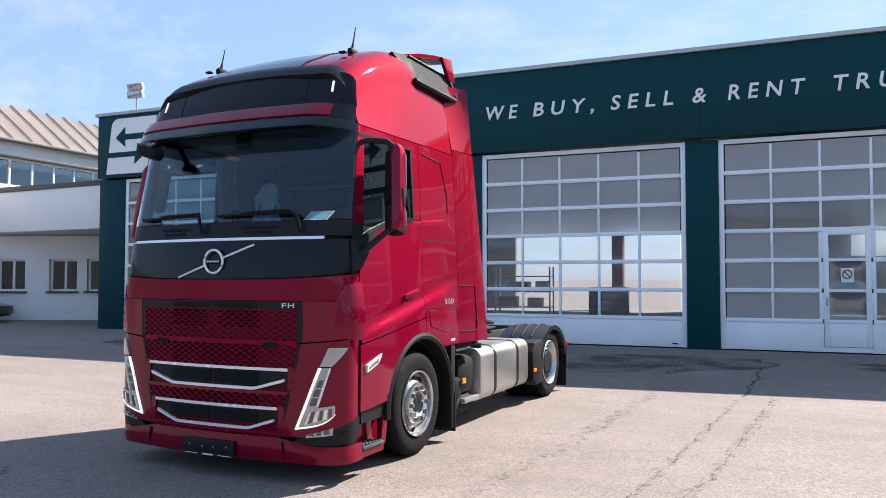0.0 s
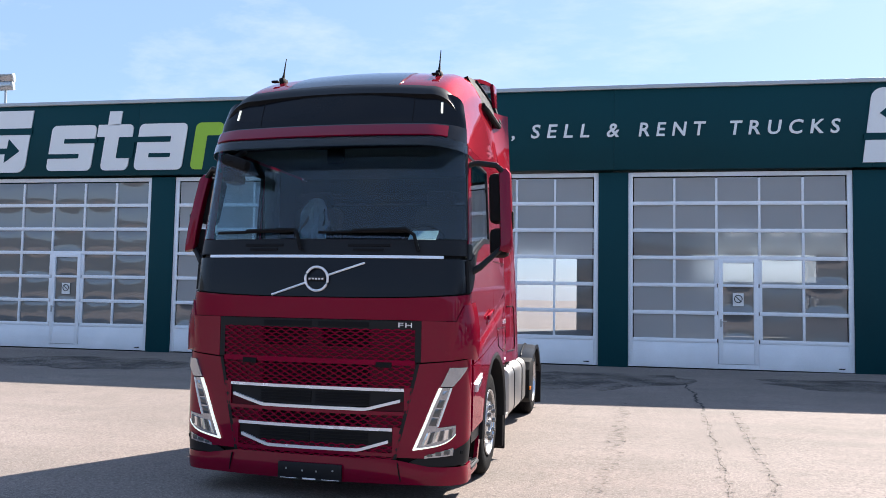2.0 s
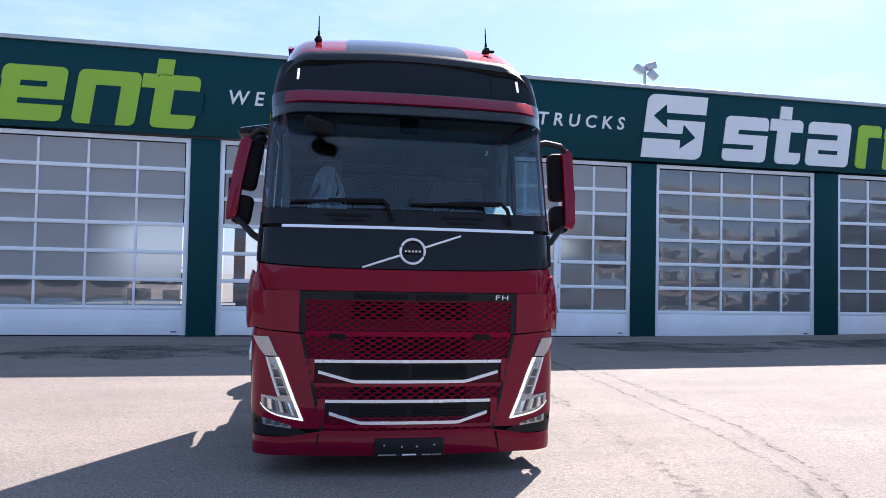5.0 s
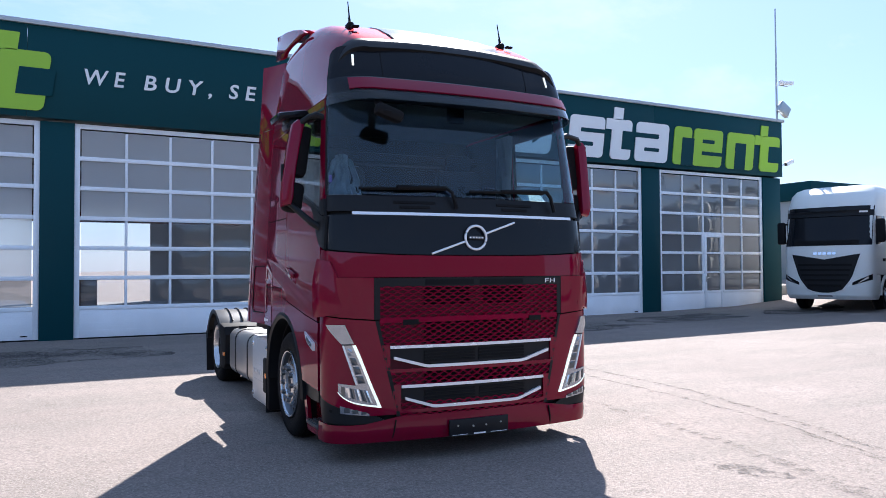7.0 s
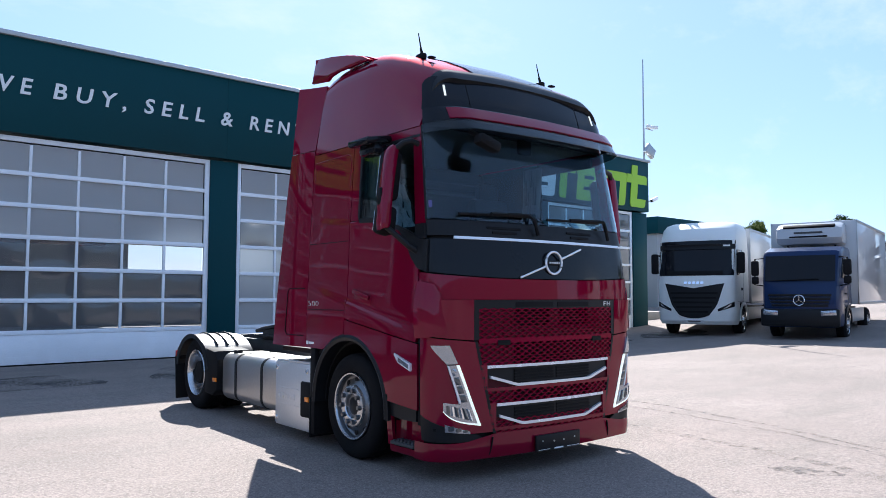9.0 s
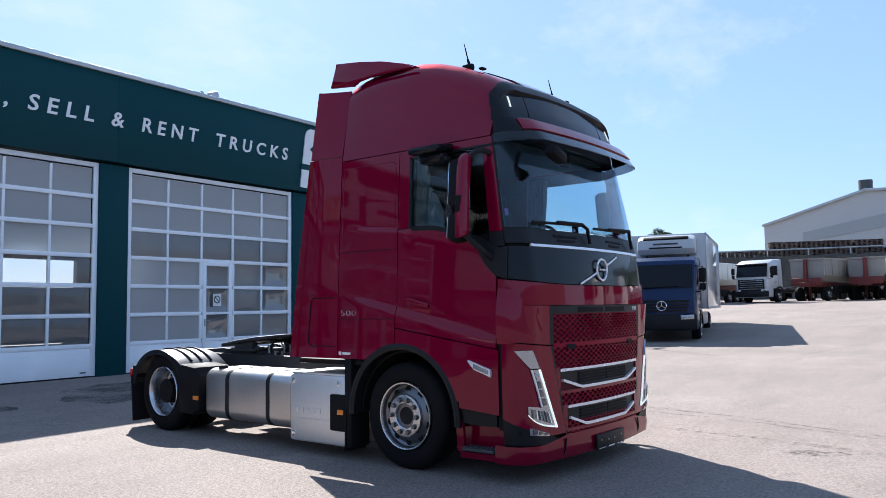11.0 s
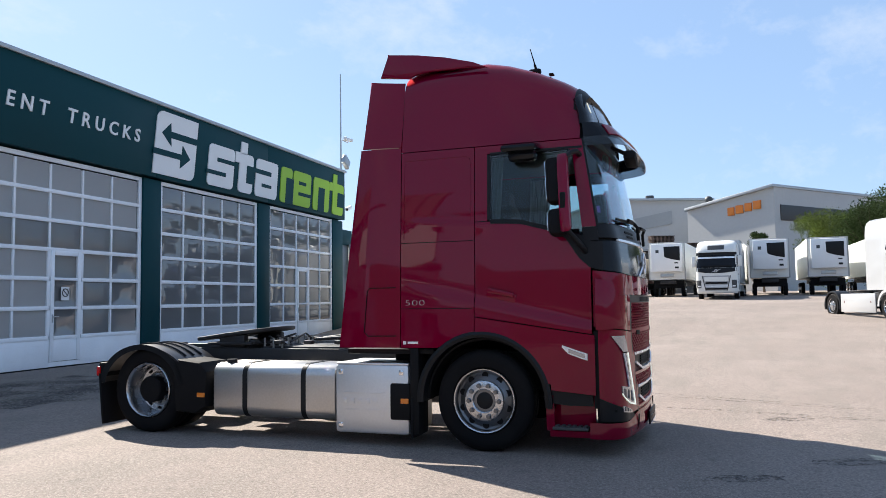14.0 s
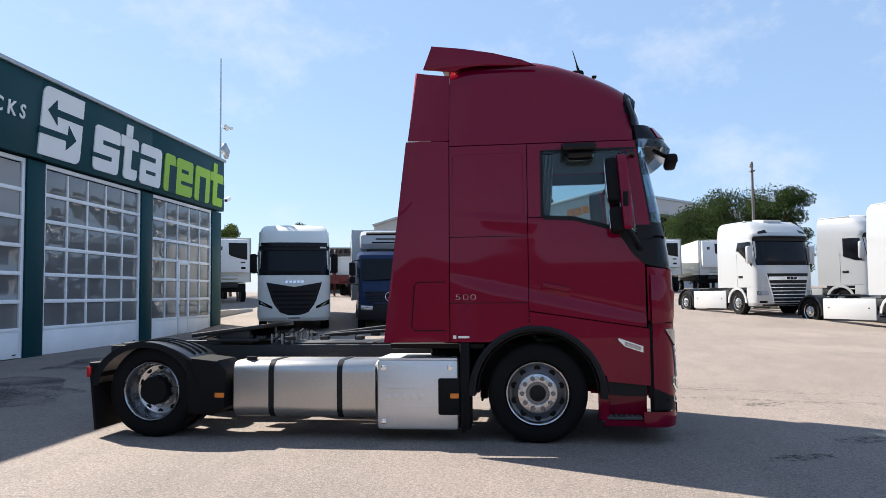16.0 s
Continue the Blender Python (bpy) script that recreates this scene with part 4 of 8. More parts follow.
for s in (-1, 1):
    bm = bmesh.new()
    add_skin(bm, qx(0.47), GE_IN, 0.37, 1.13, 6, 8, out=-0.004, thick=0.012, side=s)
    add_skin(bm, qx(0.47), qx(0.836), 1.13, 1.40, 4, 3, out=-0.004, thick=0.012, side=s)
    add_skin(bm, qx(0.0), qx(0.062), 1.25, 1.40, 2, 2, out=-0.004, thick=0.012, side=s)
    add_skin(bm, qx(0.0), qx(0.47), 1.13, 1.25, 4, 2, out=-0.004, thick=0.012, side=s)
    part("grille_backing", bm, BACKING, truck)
    bm = bmesh.new()
    add_skin(bm, lambda z: float(np.interp(z, (1.16, 1.30, 1.52, 1.63), (1.00, 1.03, 1.13, 1.20))), qy(0.345), lambda a: 1.16 + 0.06 * (1 - a) ** 2, lambda a: 1.60 + 0.03 * a, 8, 10, out=lambda a, b: 0.022 + 0.060 * max(0.0, (a - 0.12) / 0.88) ** 1.15 * math.sin(math.pi * (0.22 + 0.66 * b)) ** 0.8, thick=0.016, side=s)
    part("air_deflector", bm, RED, truck, "red air deflector at the cab corner")

# lamp housings and their L-shaped lamps
LI = lambda z: float(np.interp(z, (0.45, 0.62, 0.95, 1.11), (0.795, 0.862, 0.98, 1.05)))  # q of the lamp's slanting inner edge
BAR = lambda z: float(np.interp(z, (0.60, 0.95, 1.10), (0.965, 1.065, 1.20)))  # and of the upright bar's outer edge
low_edge = lambda a: 0.450 + 0.055 * a + 0.075 * a ** 4
for s in (-1, 1):
    housing = part("lamp_panel", skin(GE, qy(0.335), lambda a: 0.385 + 0.16 * max(0, a - 0.32) / 0.68, lambda a: 1.128 + 0.05 * a, 20, 14, out=0.012, side=s), RED, truck)
    bm = bmesh.new()
    add_skin(bm, LI, BAR, 0.60, 0.945, 4, 10, out=0.024, thick=0.03, side=s)
    add_skin(bm, LI, 1.10, low_edge, lambda a: 0.615 + 0.035 * a, 12, 4, out=0.024, thick=0.03, side=s)
    lamp = part("headlamp", bm, LAMP, truck, "clear L-shaped headlamp")
    part("lamp_cap", skin(LI, BAR, 0.955, 1.105, 4, 6, out=0.028, thick=0.03, side=s), LAMP, lamp, "clear cap of the headlamp")
    bm = bmesh.new()
    add_skin(bm, lambda z: LI(z) - 0.006, lambda z: LI(z) + 0.017, 0.450, 0.945, 2, 12, out=0.030, thick=0.012, side=s)
    add_skin(bm, LI, 1.10, lambda a: low_edge(a) - 0.003, lambda a: low_edge(a) + 0.013 - 0.008 * a, 14, 1, out=0.030, thick=0.012, side=s)
    part("light_strip", bm, DRL, lamp, "lit white daylight strip")
    for k in range(4):
        z0 = 0.645 + 0.072 * k
        part("lamp_cell", skin(lambda z: LI(z) + 0.036, lambda z: BAR(z) - 0.020, z0, z0 + 0.060, 3, 3, out=lambda a, b: 0.0262 + 0.006 * math.sin(math.pi * a) * math.sin(math.pi * b), thick=0.008, side=s), LENS if k < 3 else LAMP, lamp, "smoked lens cell" if k < 3 else "")
    for k in range(6):
        f0, f1 = k / 6, (k + 0.80) / 6
        cell = lambda f: (lambda z: LI(z) + 0.046 + (1.082 - LI(z) - 0.046) * f)
        part("lamp_cell", skin(cell(f0), cell(f1), lambda a, f=f0: 0.486 + 0.075 * (f + a / 6), lambda a, f=f0: 0.586 + 0.042 * (f + a / 6), 2, 4, out=lambda a, b: 0.0262 + 0.006 * math.sin(math.pi * a), thick=0.008, side=s), LENS if k % 2 else CHROME, lamp)
    part("lamp_edge", skin(lambda z: BAR(z) - 0.012, lambda z: BAR(z) + 0.002, 0.64, 0.945, 1, 8, out=0.028, thick=0.010, side=s), SILVER, lamp)
    part("lamp_rib", skin(lambda z: LI(z) + 0.02, BAR, 0.945, 0.955, 3, 1, out=0.024, thick=0.008, side=s), DEEP, lamp)
    part("bumper_corner", skin(0.77, qy(0.335), lambda a: 0.318 + 0.02 * a, lambda a: 0.345 + 0.20 * a ** 0.8, 14, 4, out=0.008, side=s), BLACK, truck, "black bumper corner")
    fog = part("fog_lamp", skin(0.885, 1.09, lambda a: 0.385 + 0.030 * a, lambda a: 0.405 + 0.070 * a, 6, 2, out=0.018, side=s), LAMP, truck, "clear fog lamp")
    for k in range(3):
        part("lamp_cell", skin(0.905 + 0.058 * k, 0.945 + 0.058 * k, 0.402 + 0.010 * k, 0.420 + 0.020 * k, 2, 2, out=0.022, thick=0.008, side=s), LENS, fog)
    part("sensor", skin(1.16, 1.185, 0.42, 0.445, 1, 1, out=0.012, thick=0.006, side=s), DEEP, truck)
bumper = part("bumper", skin(lambda z: -qy(0.43)(z), qy(0.43), 0.175, lambda a: 0.370 - 0.05 * min(1, max(0, abs(2 * a - 1) - 0.45) / 0.2), 56, 5, out=lambda a, b: 0.030 - 0.02 * b), RED, truck)
for s in (-1, 1):
    part("panel_seam", skin(lambda z: (0.715 + 0.18 * (0.34 - z)) / (half(z) - CORNER) * Q1 - 0.004, lambda z: (0.715 + 0.18 * (0.34 - z)) / (half(z) - CORNER) * Q1 + 0.004, 0.20, 0.345, 1, 5, out=0.0305, thick=0.012, side=s), DEEP, truck)
bm = box(0, -0.005, 0.245, 0.55, 0.018, 0.135, 0.006)
plate = part("plate_holder", bm, BLACK, truck, "black empty plate holder")
bm = bmesh.new()
for x, z in ((-0.20, 0.262), (-0.06, 0.250), (0.06, 0.250), (0.20, 0.262)):
    add_rod(bm, (x, -0.013, z), (x, -0.020, z), 0.008, 10)
pieces("screw", bm, STEEL, plate)
bm = bmesh.new()
for x, w in ((-0.18, 0.14), (0.0, 0.11), (0.18, 0.15)):
    add_box(bm, x, -0.0155, 0.187, w, 0.003, 0.004 if x else 0.012)
pieces("print_bar", bm, WHITE_BAR, plate)

# sides: door, sleeper panel, wing with the wheel arch, step
ARCH_R = 0.615


def arch(y, r=ARCH_R):
    d = abs(y - AXLE_F)
    return FRONT_R + math.sqrt(max(r * r - d * d, 0.0)) if d < r else 0.0


DOOR_B, CAB_B = 1.50, 2.28
WIN_F, WIN_B, WIN_T = 0.45, 1.345, 2.86
line = lambda y: 1.06 + 0.15 * y           # lower edge of the door
sill = lambda y: float(np.interp(y, (0.36, 0.62, 1.05, 1.42), (1.98, 2.08, 2.20, 2.22)))


def side_patch(bm, y0, y1, zl, zh, nu, nv, s, out=0.012, thick=0.022):
    def place(a, b):
        y = y0 + (y1 - y0) * a
        lo, hi = val(zl, y), val(zh, y)
        z = lo + (hi - lo) * b
        o = out(y, z) if callable(out) else out
        yb = back_of_corner(z)
        if y < yb:  # on the rounded corner
            turn_in = prof(z, TURNS)
            c = 1 - (y - (yb - turn_in)) / turn_in
            q = Q1 + (Q2 - Q1) * math.acos(max(-1.0, min(1.0, c))) / (math.pi / 2) if y > yb - turn_in else Q1
        else:
            q = Q2 + y - yb
        return shell(q * s, z, o)

    return add_sheet(bm, place, nu, nv, thick)


def swell(y, z):
    """The side's soft shoulder line, falling to the nose."""
    mid = 1.11 + 0.222 * y
    amount = 0.026 * min(1.0, max(0.35, (y - 0.2) / 0.5)) * (1 - min(1.0, max(0.0, (y - 1.9) / 0.36)))
    crease = 2.185 + 0.09 * (y - 1.4)
    fade = min(1.0, max(0.0, (y - 1.30) / 0.15)) * min(1.0, max(0.0, (2.22 - y) / 0.3))
    step_out = 0.013 * fade * math.exp(-max(0.0, crease - z) / 0.16) / (1 + math.exp(min(60, (z - crease) * 120)))
    return 0.012 + amount / (1 + math.exp((z - mid) * 62)) - 0.004 * math.exp(-((z - mid - 0.06) / 0.04) ** 2) + step_out


for s in (-1, 1):
    bm = bmesh.new()
    side_patch(bm, 0.388, DOOR_B, lambda y: line(y) + 0.005, lambda y: min(sill(y) - 0.012, 2.2), 28, 44, s, swell)
    side_patch(bm, WIN_B + 0.03, DOOR_B, lambda y: sill(y) - 0.012, 2.945, 3, 8, s)
    side_patch(bm, 0.54, WIN_B + 0.03, lambda y: 2.87 - 0.35 * max(0.0, 0.62 - y), 2.945, 10, 2, s)
    door = part("cab_door", bm, RED, truck)
    bm = bmesh.new()
    side_patch(bm, WIN_F, WIN_B, lambda y: sill(y) - 0.01, lambda y: WIN_T - 2.6 * max(0.0, 0.56 - y), 16, 8, s, 0.004, 0.008)
    part("side_window", bm, SIDE_GLASS, door, "tinted side window")
    bm = bmesh.new()
    side_patch(bm, WIN_B, WIN_B + 0.03, lambda y: sill(y), WIN_T, 1, 6, s, 0.014, 0.02)
    side_patch(bm, WIN_F, WIN_B, WIN_T - 0.002, WIN_T + 0.02, 10, 1, s, 0.014, 0.02)
    side_patch(bm, 0.45, WIN_B, lambda y: sill(y) - 0.035, lambda y: sill(y) + 0.008, 12, 1, s, 0.016, 0.02)
    part("window_seal", bm, BLACK, door)
    bm = bmesh.new()
    side_patch(bm, 0.28, 0.70, lambda y: float(np.interp(y, (0.28, 0.40, 0.50, 0.60, 0.70), (1.70, 1.735, 1.83, 1.99, 2.075))), lambda y: sill(max(y, 0.36)) - 0.01, 14, 5, s, 0.020, 0.03)
    part("belt_corner", bm, BLACK, truck, "black corner trim below the window")
    # A-pillar in red, upper rail, sleeper side
    bm = bmesh.new()
    side_f = lambda z: float(np.interp(z, (2.0, 2.95), (0.45, 0.555)))
    add_skin(bm, 1.275, lambda z: Q2 + side_f(z) - back_of_corner(z), 2.11, 2.945, 4, 10, out=0.010, side=s)
    foot = add_skin(bmesh.new(), 1.275, lambda z: Q2 + side_f(z) - back_of_corner(z), 1.98, 2.106, 4, 3, out=0.014, side=s)
    part("pillar_foot", foot, BLACK, truck, "black foot of the windscreen pillar")
    part("pillar", bm, RED, truck)
    bm = bmesh.new()
    side_patch(bm, DOOR_B + 0.008, CAB_B, lambda y: max(arch(y, ARCH_R + 0.05) if y < AXLE_F + ARCH_R + 0.05 else 0.985, 0.985), 2.945, 20, 80, s, swell)
    sleeper = part("sleeper_side", bm, RED, truck)
    bm = bmesh.new()
    for z0 in (2.02, 1.365):
        side_patch(bm, DOOR_B + 0.02, CAB_B, z0, z0 + 0.007, 10, 1, s, lambda y, z: swell(y, z) + 0.0015, 0.01)
    pieces("panel_seam", bm, DEEP, sleeper)
    if s < 0:
        part("hatch_edge", add_tube(bmesh.new(), [(s * (half(z) + 0.012), y, z) for y, z in ((1.545, 2.06), (1.545, 2.80), (1.56, 2.845), (1.60, 2.865), (2.24, 2.86), (2.25, 2.80), (2.25, 2.06))], 0.0045, 6), RED, sleeper)
    else:
        part("hatch_edge", add_tube(bmesh.new(), [(s * (half(z) + 0.014), y, z) for y, z in ((1.58, 2.86), (1.98, 2.82), (2.10, 2.50), (2.10, 2.32), (2.0, 2.24), (1.56, 2.20))], 0.0055, 6), DEEP, sleeper)
        skin_x = lambda y, z: s * (half(z) + swell(y, z) + 0.001)
        part("hatch_edge", add_tube(bmesh.new(), [(skin_x(y, z), y, z) for y, z in ((1.57, 1.345), (2.26, 1.335), (2.26, 1.18), (1.91, 1.125), (1.60, 1.20), (1.57, 1.345))], 0.0045, 6), DEEP, sleeper)
    # wing under the door, with the arch cut out
    bm = bmesh.new()
    side_patch(bm, 0.366, AXLE_F - ARCH_R - 0.05, lambda y: 0.575 + 0.10 * (y - 0.42), lambda y: line(y) - 0.005, 10, 12, s, swell)
    side_patch(bm, AXLE_F - ARCH_R - 0.05, DOOR_B, lambda y: max(arch(y, ARCH_R + 0.045), 0.66), lambda y: line(y) - 0.005, 24, 12, s, swell)
    wing = part("wing", bm, RED, truck)
    bm = bmesh.new()
    side_patch(bm, 0.39, DOOR_B + 0.01, lambda y: line(y) - 0.03, lambda y: line(y) + 0.03, 12, 1, s, -0.004, 0.01)
    part("door_gap", bm, DEEP, wing)
    bm = bmesh.new()
    pts = []
    N = 26
    for k in range(N + 1):
        a = math.radians(-4 + (186) * k / N)
        pts.append((AXLE_F - math.cos(a) * ARCH_R, FRONT_R + math.sin(a) * ARCH_R))
    rim_in, rim_out = [], []
    for k, (y, z) in enumerate(pts):
        d = Vector((y - AXLE_F, z - FRONT_R)).normalized()
        rim_in.append((y - d.x * 0.01, z - d.y * 0.01)), rim_out.append((y + d.x * 0.055, z + d.y * 0.050))
    loops = []
    for (yi, zi), (yo, zo) in zip(rim_in, rim_out):
        xo = half(max(zo, 0.3)) + 0.036
        loops.append([bm.verts.new(v) for v in ((s * xo, yo, zo), (s * (xo + 0.014), (yi + yo) / 2, (zi + zo) / 2), (s * xo, yi, zi), (s * (xo - 0.30), yi, zi), (s * (xo - 0.30), yo, zo))])
    for a, b in zip(loops, loops[1:]):
        for k in range(5):
            bm.faces.new((a[k], a[(k + 1) % 5], b[(k + 1) % 5], b[k]))
    part("arch_lip", bm, BLACK, truck, "black wheel arch lip")
    bm = bmesh.new()
    add_sheet(bm, lambda a, b: (s * (0.55 + 0.62 * b), AXLE_F - math.cos(math.pi * a) * (ARCH_R - 0.02), FRONT_R + math.sin(math.pi * a) * (ARCH_R - 0.02)), 20, 2, 0.02, (s * 0.9, AXLE_F, FRONT_R))
    part("wheel_housing", bm, DEEP, truck)
    bm = box(s * 1.13, AXLE_F + ARCH_R + 0.09, 0.56, 0.26, 0.10, 0.86, 0.02)
    add_box(bm, s * 1.13, AXLE_F + ARCH_R + 0.115, 0.30, 0.28, 0.025, 0.40, 0.008)
    part("mud_guard", bm, DEEP, truck, "black mud guard")
    # trim, step and side lamp
    bm = bmesh.new()
    side_patch(bm, 0.40, 0.84, lambda y: 0.47 + 0.10 * max(0.0, y - 0.62), lambda y: 0.585 + 0.10 * (y - 0.44), 8, 2, s, 0.006, 0.05)
    part("sill_trim", bm, BLACK, truck, "dark sill trim")
    bm = bmesh.new()
    side_patch(bm, 0.330, 0.380, 0.45, 1.15, 2, 8, s, 0.002, 0.05)
    part("gap", bm, DEEP, truck)
    bm = bmesh.new()
    side_patch(bm, 0.42, 0.80, 0.18, 0.235, 8, 2, s, 0.010, 0.02)
    side_patch(bm, 0.755, 0.83, 0.235, 0.56, 2, 4, s, 0.006, 0.03)
    step = part("step_box", bm, RED, truck)
    part("step_recess", box(s * 1.115, 0.62, 0.44, 0.03, 0.46, 0.44, 0.004), RED, step)
    bm = box(s * 1.165, 0.61, 0.258, 0.16, 0.33, 0.028, 0.006)
    for i in range(6):
        for j in range(4):
            add_box(bm, s * (1.098 + 0.040 * j), 0.48 + 0.052 * i, 0.277, 0.026, 0.030, 0.012, 0.003)
    part("tread", bm, DARK_TRIM, step, "ribbed dark metal tread")
    bm = bmesh.new()
    lamp_low, lamp_top = (lambda y: 0.885 + 0.33 * (y - 0.43) + 0.05 * max(0.0, (y - 0.60) / 0.07)), (lambda y: 0.945 + 0.34 * (y - 0.43))
    side_patch(bm, 0.43, 0.66, lamp_low, lamp_top, 8, 2, s, 0.046, 0.03)
    side_lamp = part("side_lamp", bm, SILVER, truck, "clear side lamp in a pale frame")
    bm = bmesh.new()
    side_patch(bm, 0.45, 0.60, lambda y: lamp_low(y) + 0.012, lambda y: lamp_top(y) - 0.012, 5, 2, s, 0.049, 0.02)
    part("lens", bm, LAMP, side_lamp)
    tilt = Matrix.Rotation(radians(13), 4, "X")
    bm = box(s * (half(1.5) + 0.030), 1.24, 1.515, 0.024, 0.27, 0.045, 0.012, tilt)
    part("handle_recess", box(s * (half(1.5) + 0.010), 1.24, 1.485, 0.012, 0.29, 0.085, 0.02, tilt), RED, door)
    part("door_handle", bm, RED, door)
    # side fairing behind the cab
    bm = bmesh.new()
    add_sheet(bm, lambda a, b: (s * (half(min(0.985 + 2.0 * b, 3.2)) + 0.010 + 0.09 * a - 0.045 * a ** 3), 2.289 + (0.65 - 0.22 * b) * a, 0.985 + 2.015 * b), 8, 14, 0.03, (0, 2.5, 2))
    fairing = part("side_fairing", bm, RED, truck)
    bm = bmesh.new()
    add_sheet(bm, lambda a, b: (s * (1.168 + 0.05 * a - 0.115 * b * (1 - a) ** 0.7 - 0.02 * b), 2.29 + (0.41 - 0.10 * b) * a, 3.012 + 0.70 * b), 8, 8, 0.03, (0, 2.5, 3))
    part("upper_fairing", bm, RED, truck)
    bm = bmesh.new()
    side = lambda y, z: (s * (half(z) + 0.014 + 0.09 * (y - 2.289) / 0.60 - 0.045 * ((y - 2.289) / 0.60) ** 3), y, z)
    add_tube(bm, [side(*p) for p in ((2.33, 1.10), (2.62, 1.10), (2.66, 1.14), (2.63, 1.55), (2.60, 1.58), (2.33, 1.58))], 0.005, 6)
    part("flap_edge", bm, DEEP, fairing)

words("number_mark", "500", 0.100, SILVER, truck, pose(-1.2615, 2.235, 1.40, 90, 0, -90) @ Matrix.Diagonal((1.45, 0.80, 1, 1)), 0.004, 1.05, 0.0, -0.0035)
words("number_mark", "500", 0.100, SILVER, truck, pose(1.2715, 1.90, 1.40, 90, 0, 90) @ Matrix.Diagonal((1.45, 0.80, 1, 1)), 0.004, 1.05, 0.0, -0.0035)
bm = bmesh.new()
for k, (dy, w) in enumerate(((0.0, 0.03), (0.05, 0.11))):
    add_box(bm, -1.266, 2.25 - dy - w / 2, 1.035, 0.008, w, 0.022 if k else 0.034)
part("print_bar", bm, WHITE_BAR, truck)
bm = box(1.266, 2.10, 1.035, 0.008, 0.12, 0.022)
part("print_bar", bm, WHITE_BAR, truck)

# windscreen and the dark frame round it
SCREEN = skin(-1.255, 1.255, 2.142, 2.955, 40, 14, out=0.004, thick=0.006)
windscreen = part("windscreen", SCREEN, SCREEN_GLASS, truck, "large tinted windscreen")
bm = bmesh.new()
for s in (-1, 1):
    add_skin(bm, 1.245, 1.278, 2.14, 2.955, 2, 8, out=0.006, side=s)
pieces("screen_edge", bm, BLACK, windscreen)
bm = box(0, 0.40, 2.90, 0.16, 0.05, 0.16, 0.02)
part("camera_box", bm, DEEP, windscreen)
part("sticker", skin(-1.225, -1.185, 2.24, 2.30, 2, 2, out=-0.004, thick=0.002), mat("violet_sticker", (0.25, 0.10, 0.32), 0.5), windscreen, "small violet toll sticker")
for x0, x1, xp in ((-0.98, -0.24, -0.22), (-0.02, 0.74, 0.78)):
    bm = bmesh.new()
    z0 = 2.19
    add_tube(bm, [(x0 + (x1 - x0) * k / 8, nose(z0 + 0.01 * k / 8) + BOW * (x0 + (x1 - x0) * k / 8) ** 2 - 0.03, z0 + 0.012 * k / 8) for k in range(9)], 0.013, 6)
    add_tube(bm, [(x0 + 0.3 + (x1 - x0 - 0.3) * k / 5, nose(z0 + 0.02) + BOW * (x0 + 0.4) ** 2 - 0.055, z0 + 0.012 + 0.012 * k / 5) for k in range(6)] + [(xp + 0.02, nose(2.13) - 0.05 + BOW * xp * xp, 2.17), (xp + 0.06, nose(2.05) - 0.03 + BOW * xp * xp, 2.04)], 0.017, 6)
    part("wiper", bm, DEEP, truck, "black wiper")
bm = bmesh.new()
for x in (-0.52, 0.42):
    for dz, w in ((2.085, 0.36), (2.045, 0.26)):
        add_skin(bm, qx(x - w / 2), qx(x + w / 2), dz - 0.010, dz + 0.010, 5, 1, out=0.008, thick=0.01)
pieces("cowl_vent", bm, DEEP, cowl)

# visor, black upper panel, high roof
def visor_place(a, b):
    q = -1.27 + 2.54 * a
    zc = 2.90 + 0.22 * b
    x, y, _ = shell(q, 3.0, 0.0)
    ends = max(0.0, (abs(2 * a - 1) - 0.72) / 0.28)
    jut = (0.19 * (1 - b) ** 0.8 + 0.10) * (1 - 0.72 * ends ** 1.5)
    k = 1.0 if abs(q) < Q1 else math.cos((abs(q) - Q1) / (Q2 - Q1) * math.pi / 2)
    return (x * (1 + 0.012 * (1 - b)), y - jut * (0.25 + 0.75 * k), zc - 0.02 * ends)


visor = part("sun_visor", add_sheet(bmesh.new(), lambda a, b: visor_place(a, 0.40 + 0.60 * b), 40, 4, 0.025, (0, 1.2, 2.5)), GLOSSY, truck, "black sun visor over the windscreen")
part("visor_lip", add_sheet(bmesh.new(), lambda a, b: visor_place(a, 0.40 * b), 40, 3, 0.006, (0, 1.2, 2.5)), VISOR, visor, "smoked see-through lip of the visor")


def visor_stripe(a, b):
    x, y, z = visor_place(0.5 + (a - 0.5) * 0.84, 0.44 + 0.46 * b)
    return (x, y - 0.012, z + 0.006)


part("visor_stripe", add_sheet(bmesh.new(), visor_stripe, 24, 2, 0.02, (0, 1.2, 2.5)), RED, visor, "red stripe on the visor")

ROOF = [(0.38, 3.41), (0.46, 3.505), (0.62, 3.61), (0.93, 3.755), (1.20, 3.85), (1.42, 3.90), (1.80, 3.905), (2.05, 3.895), (2.20, 3.87), (2.285, 3.84)]


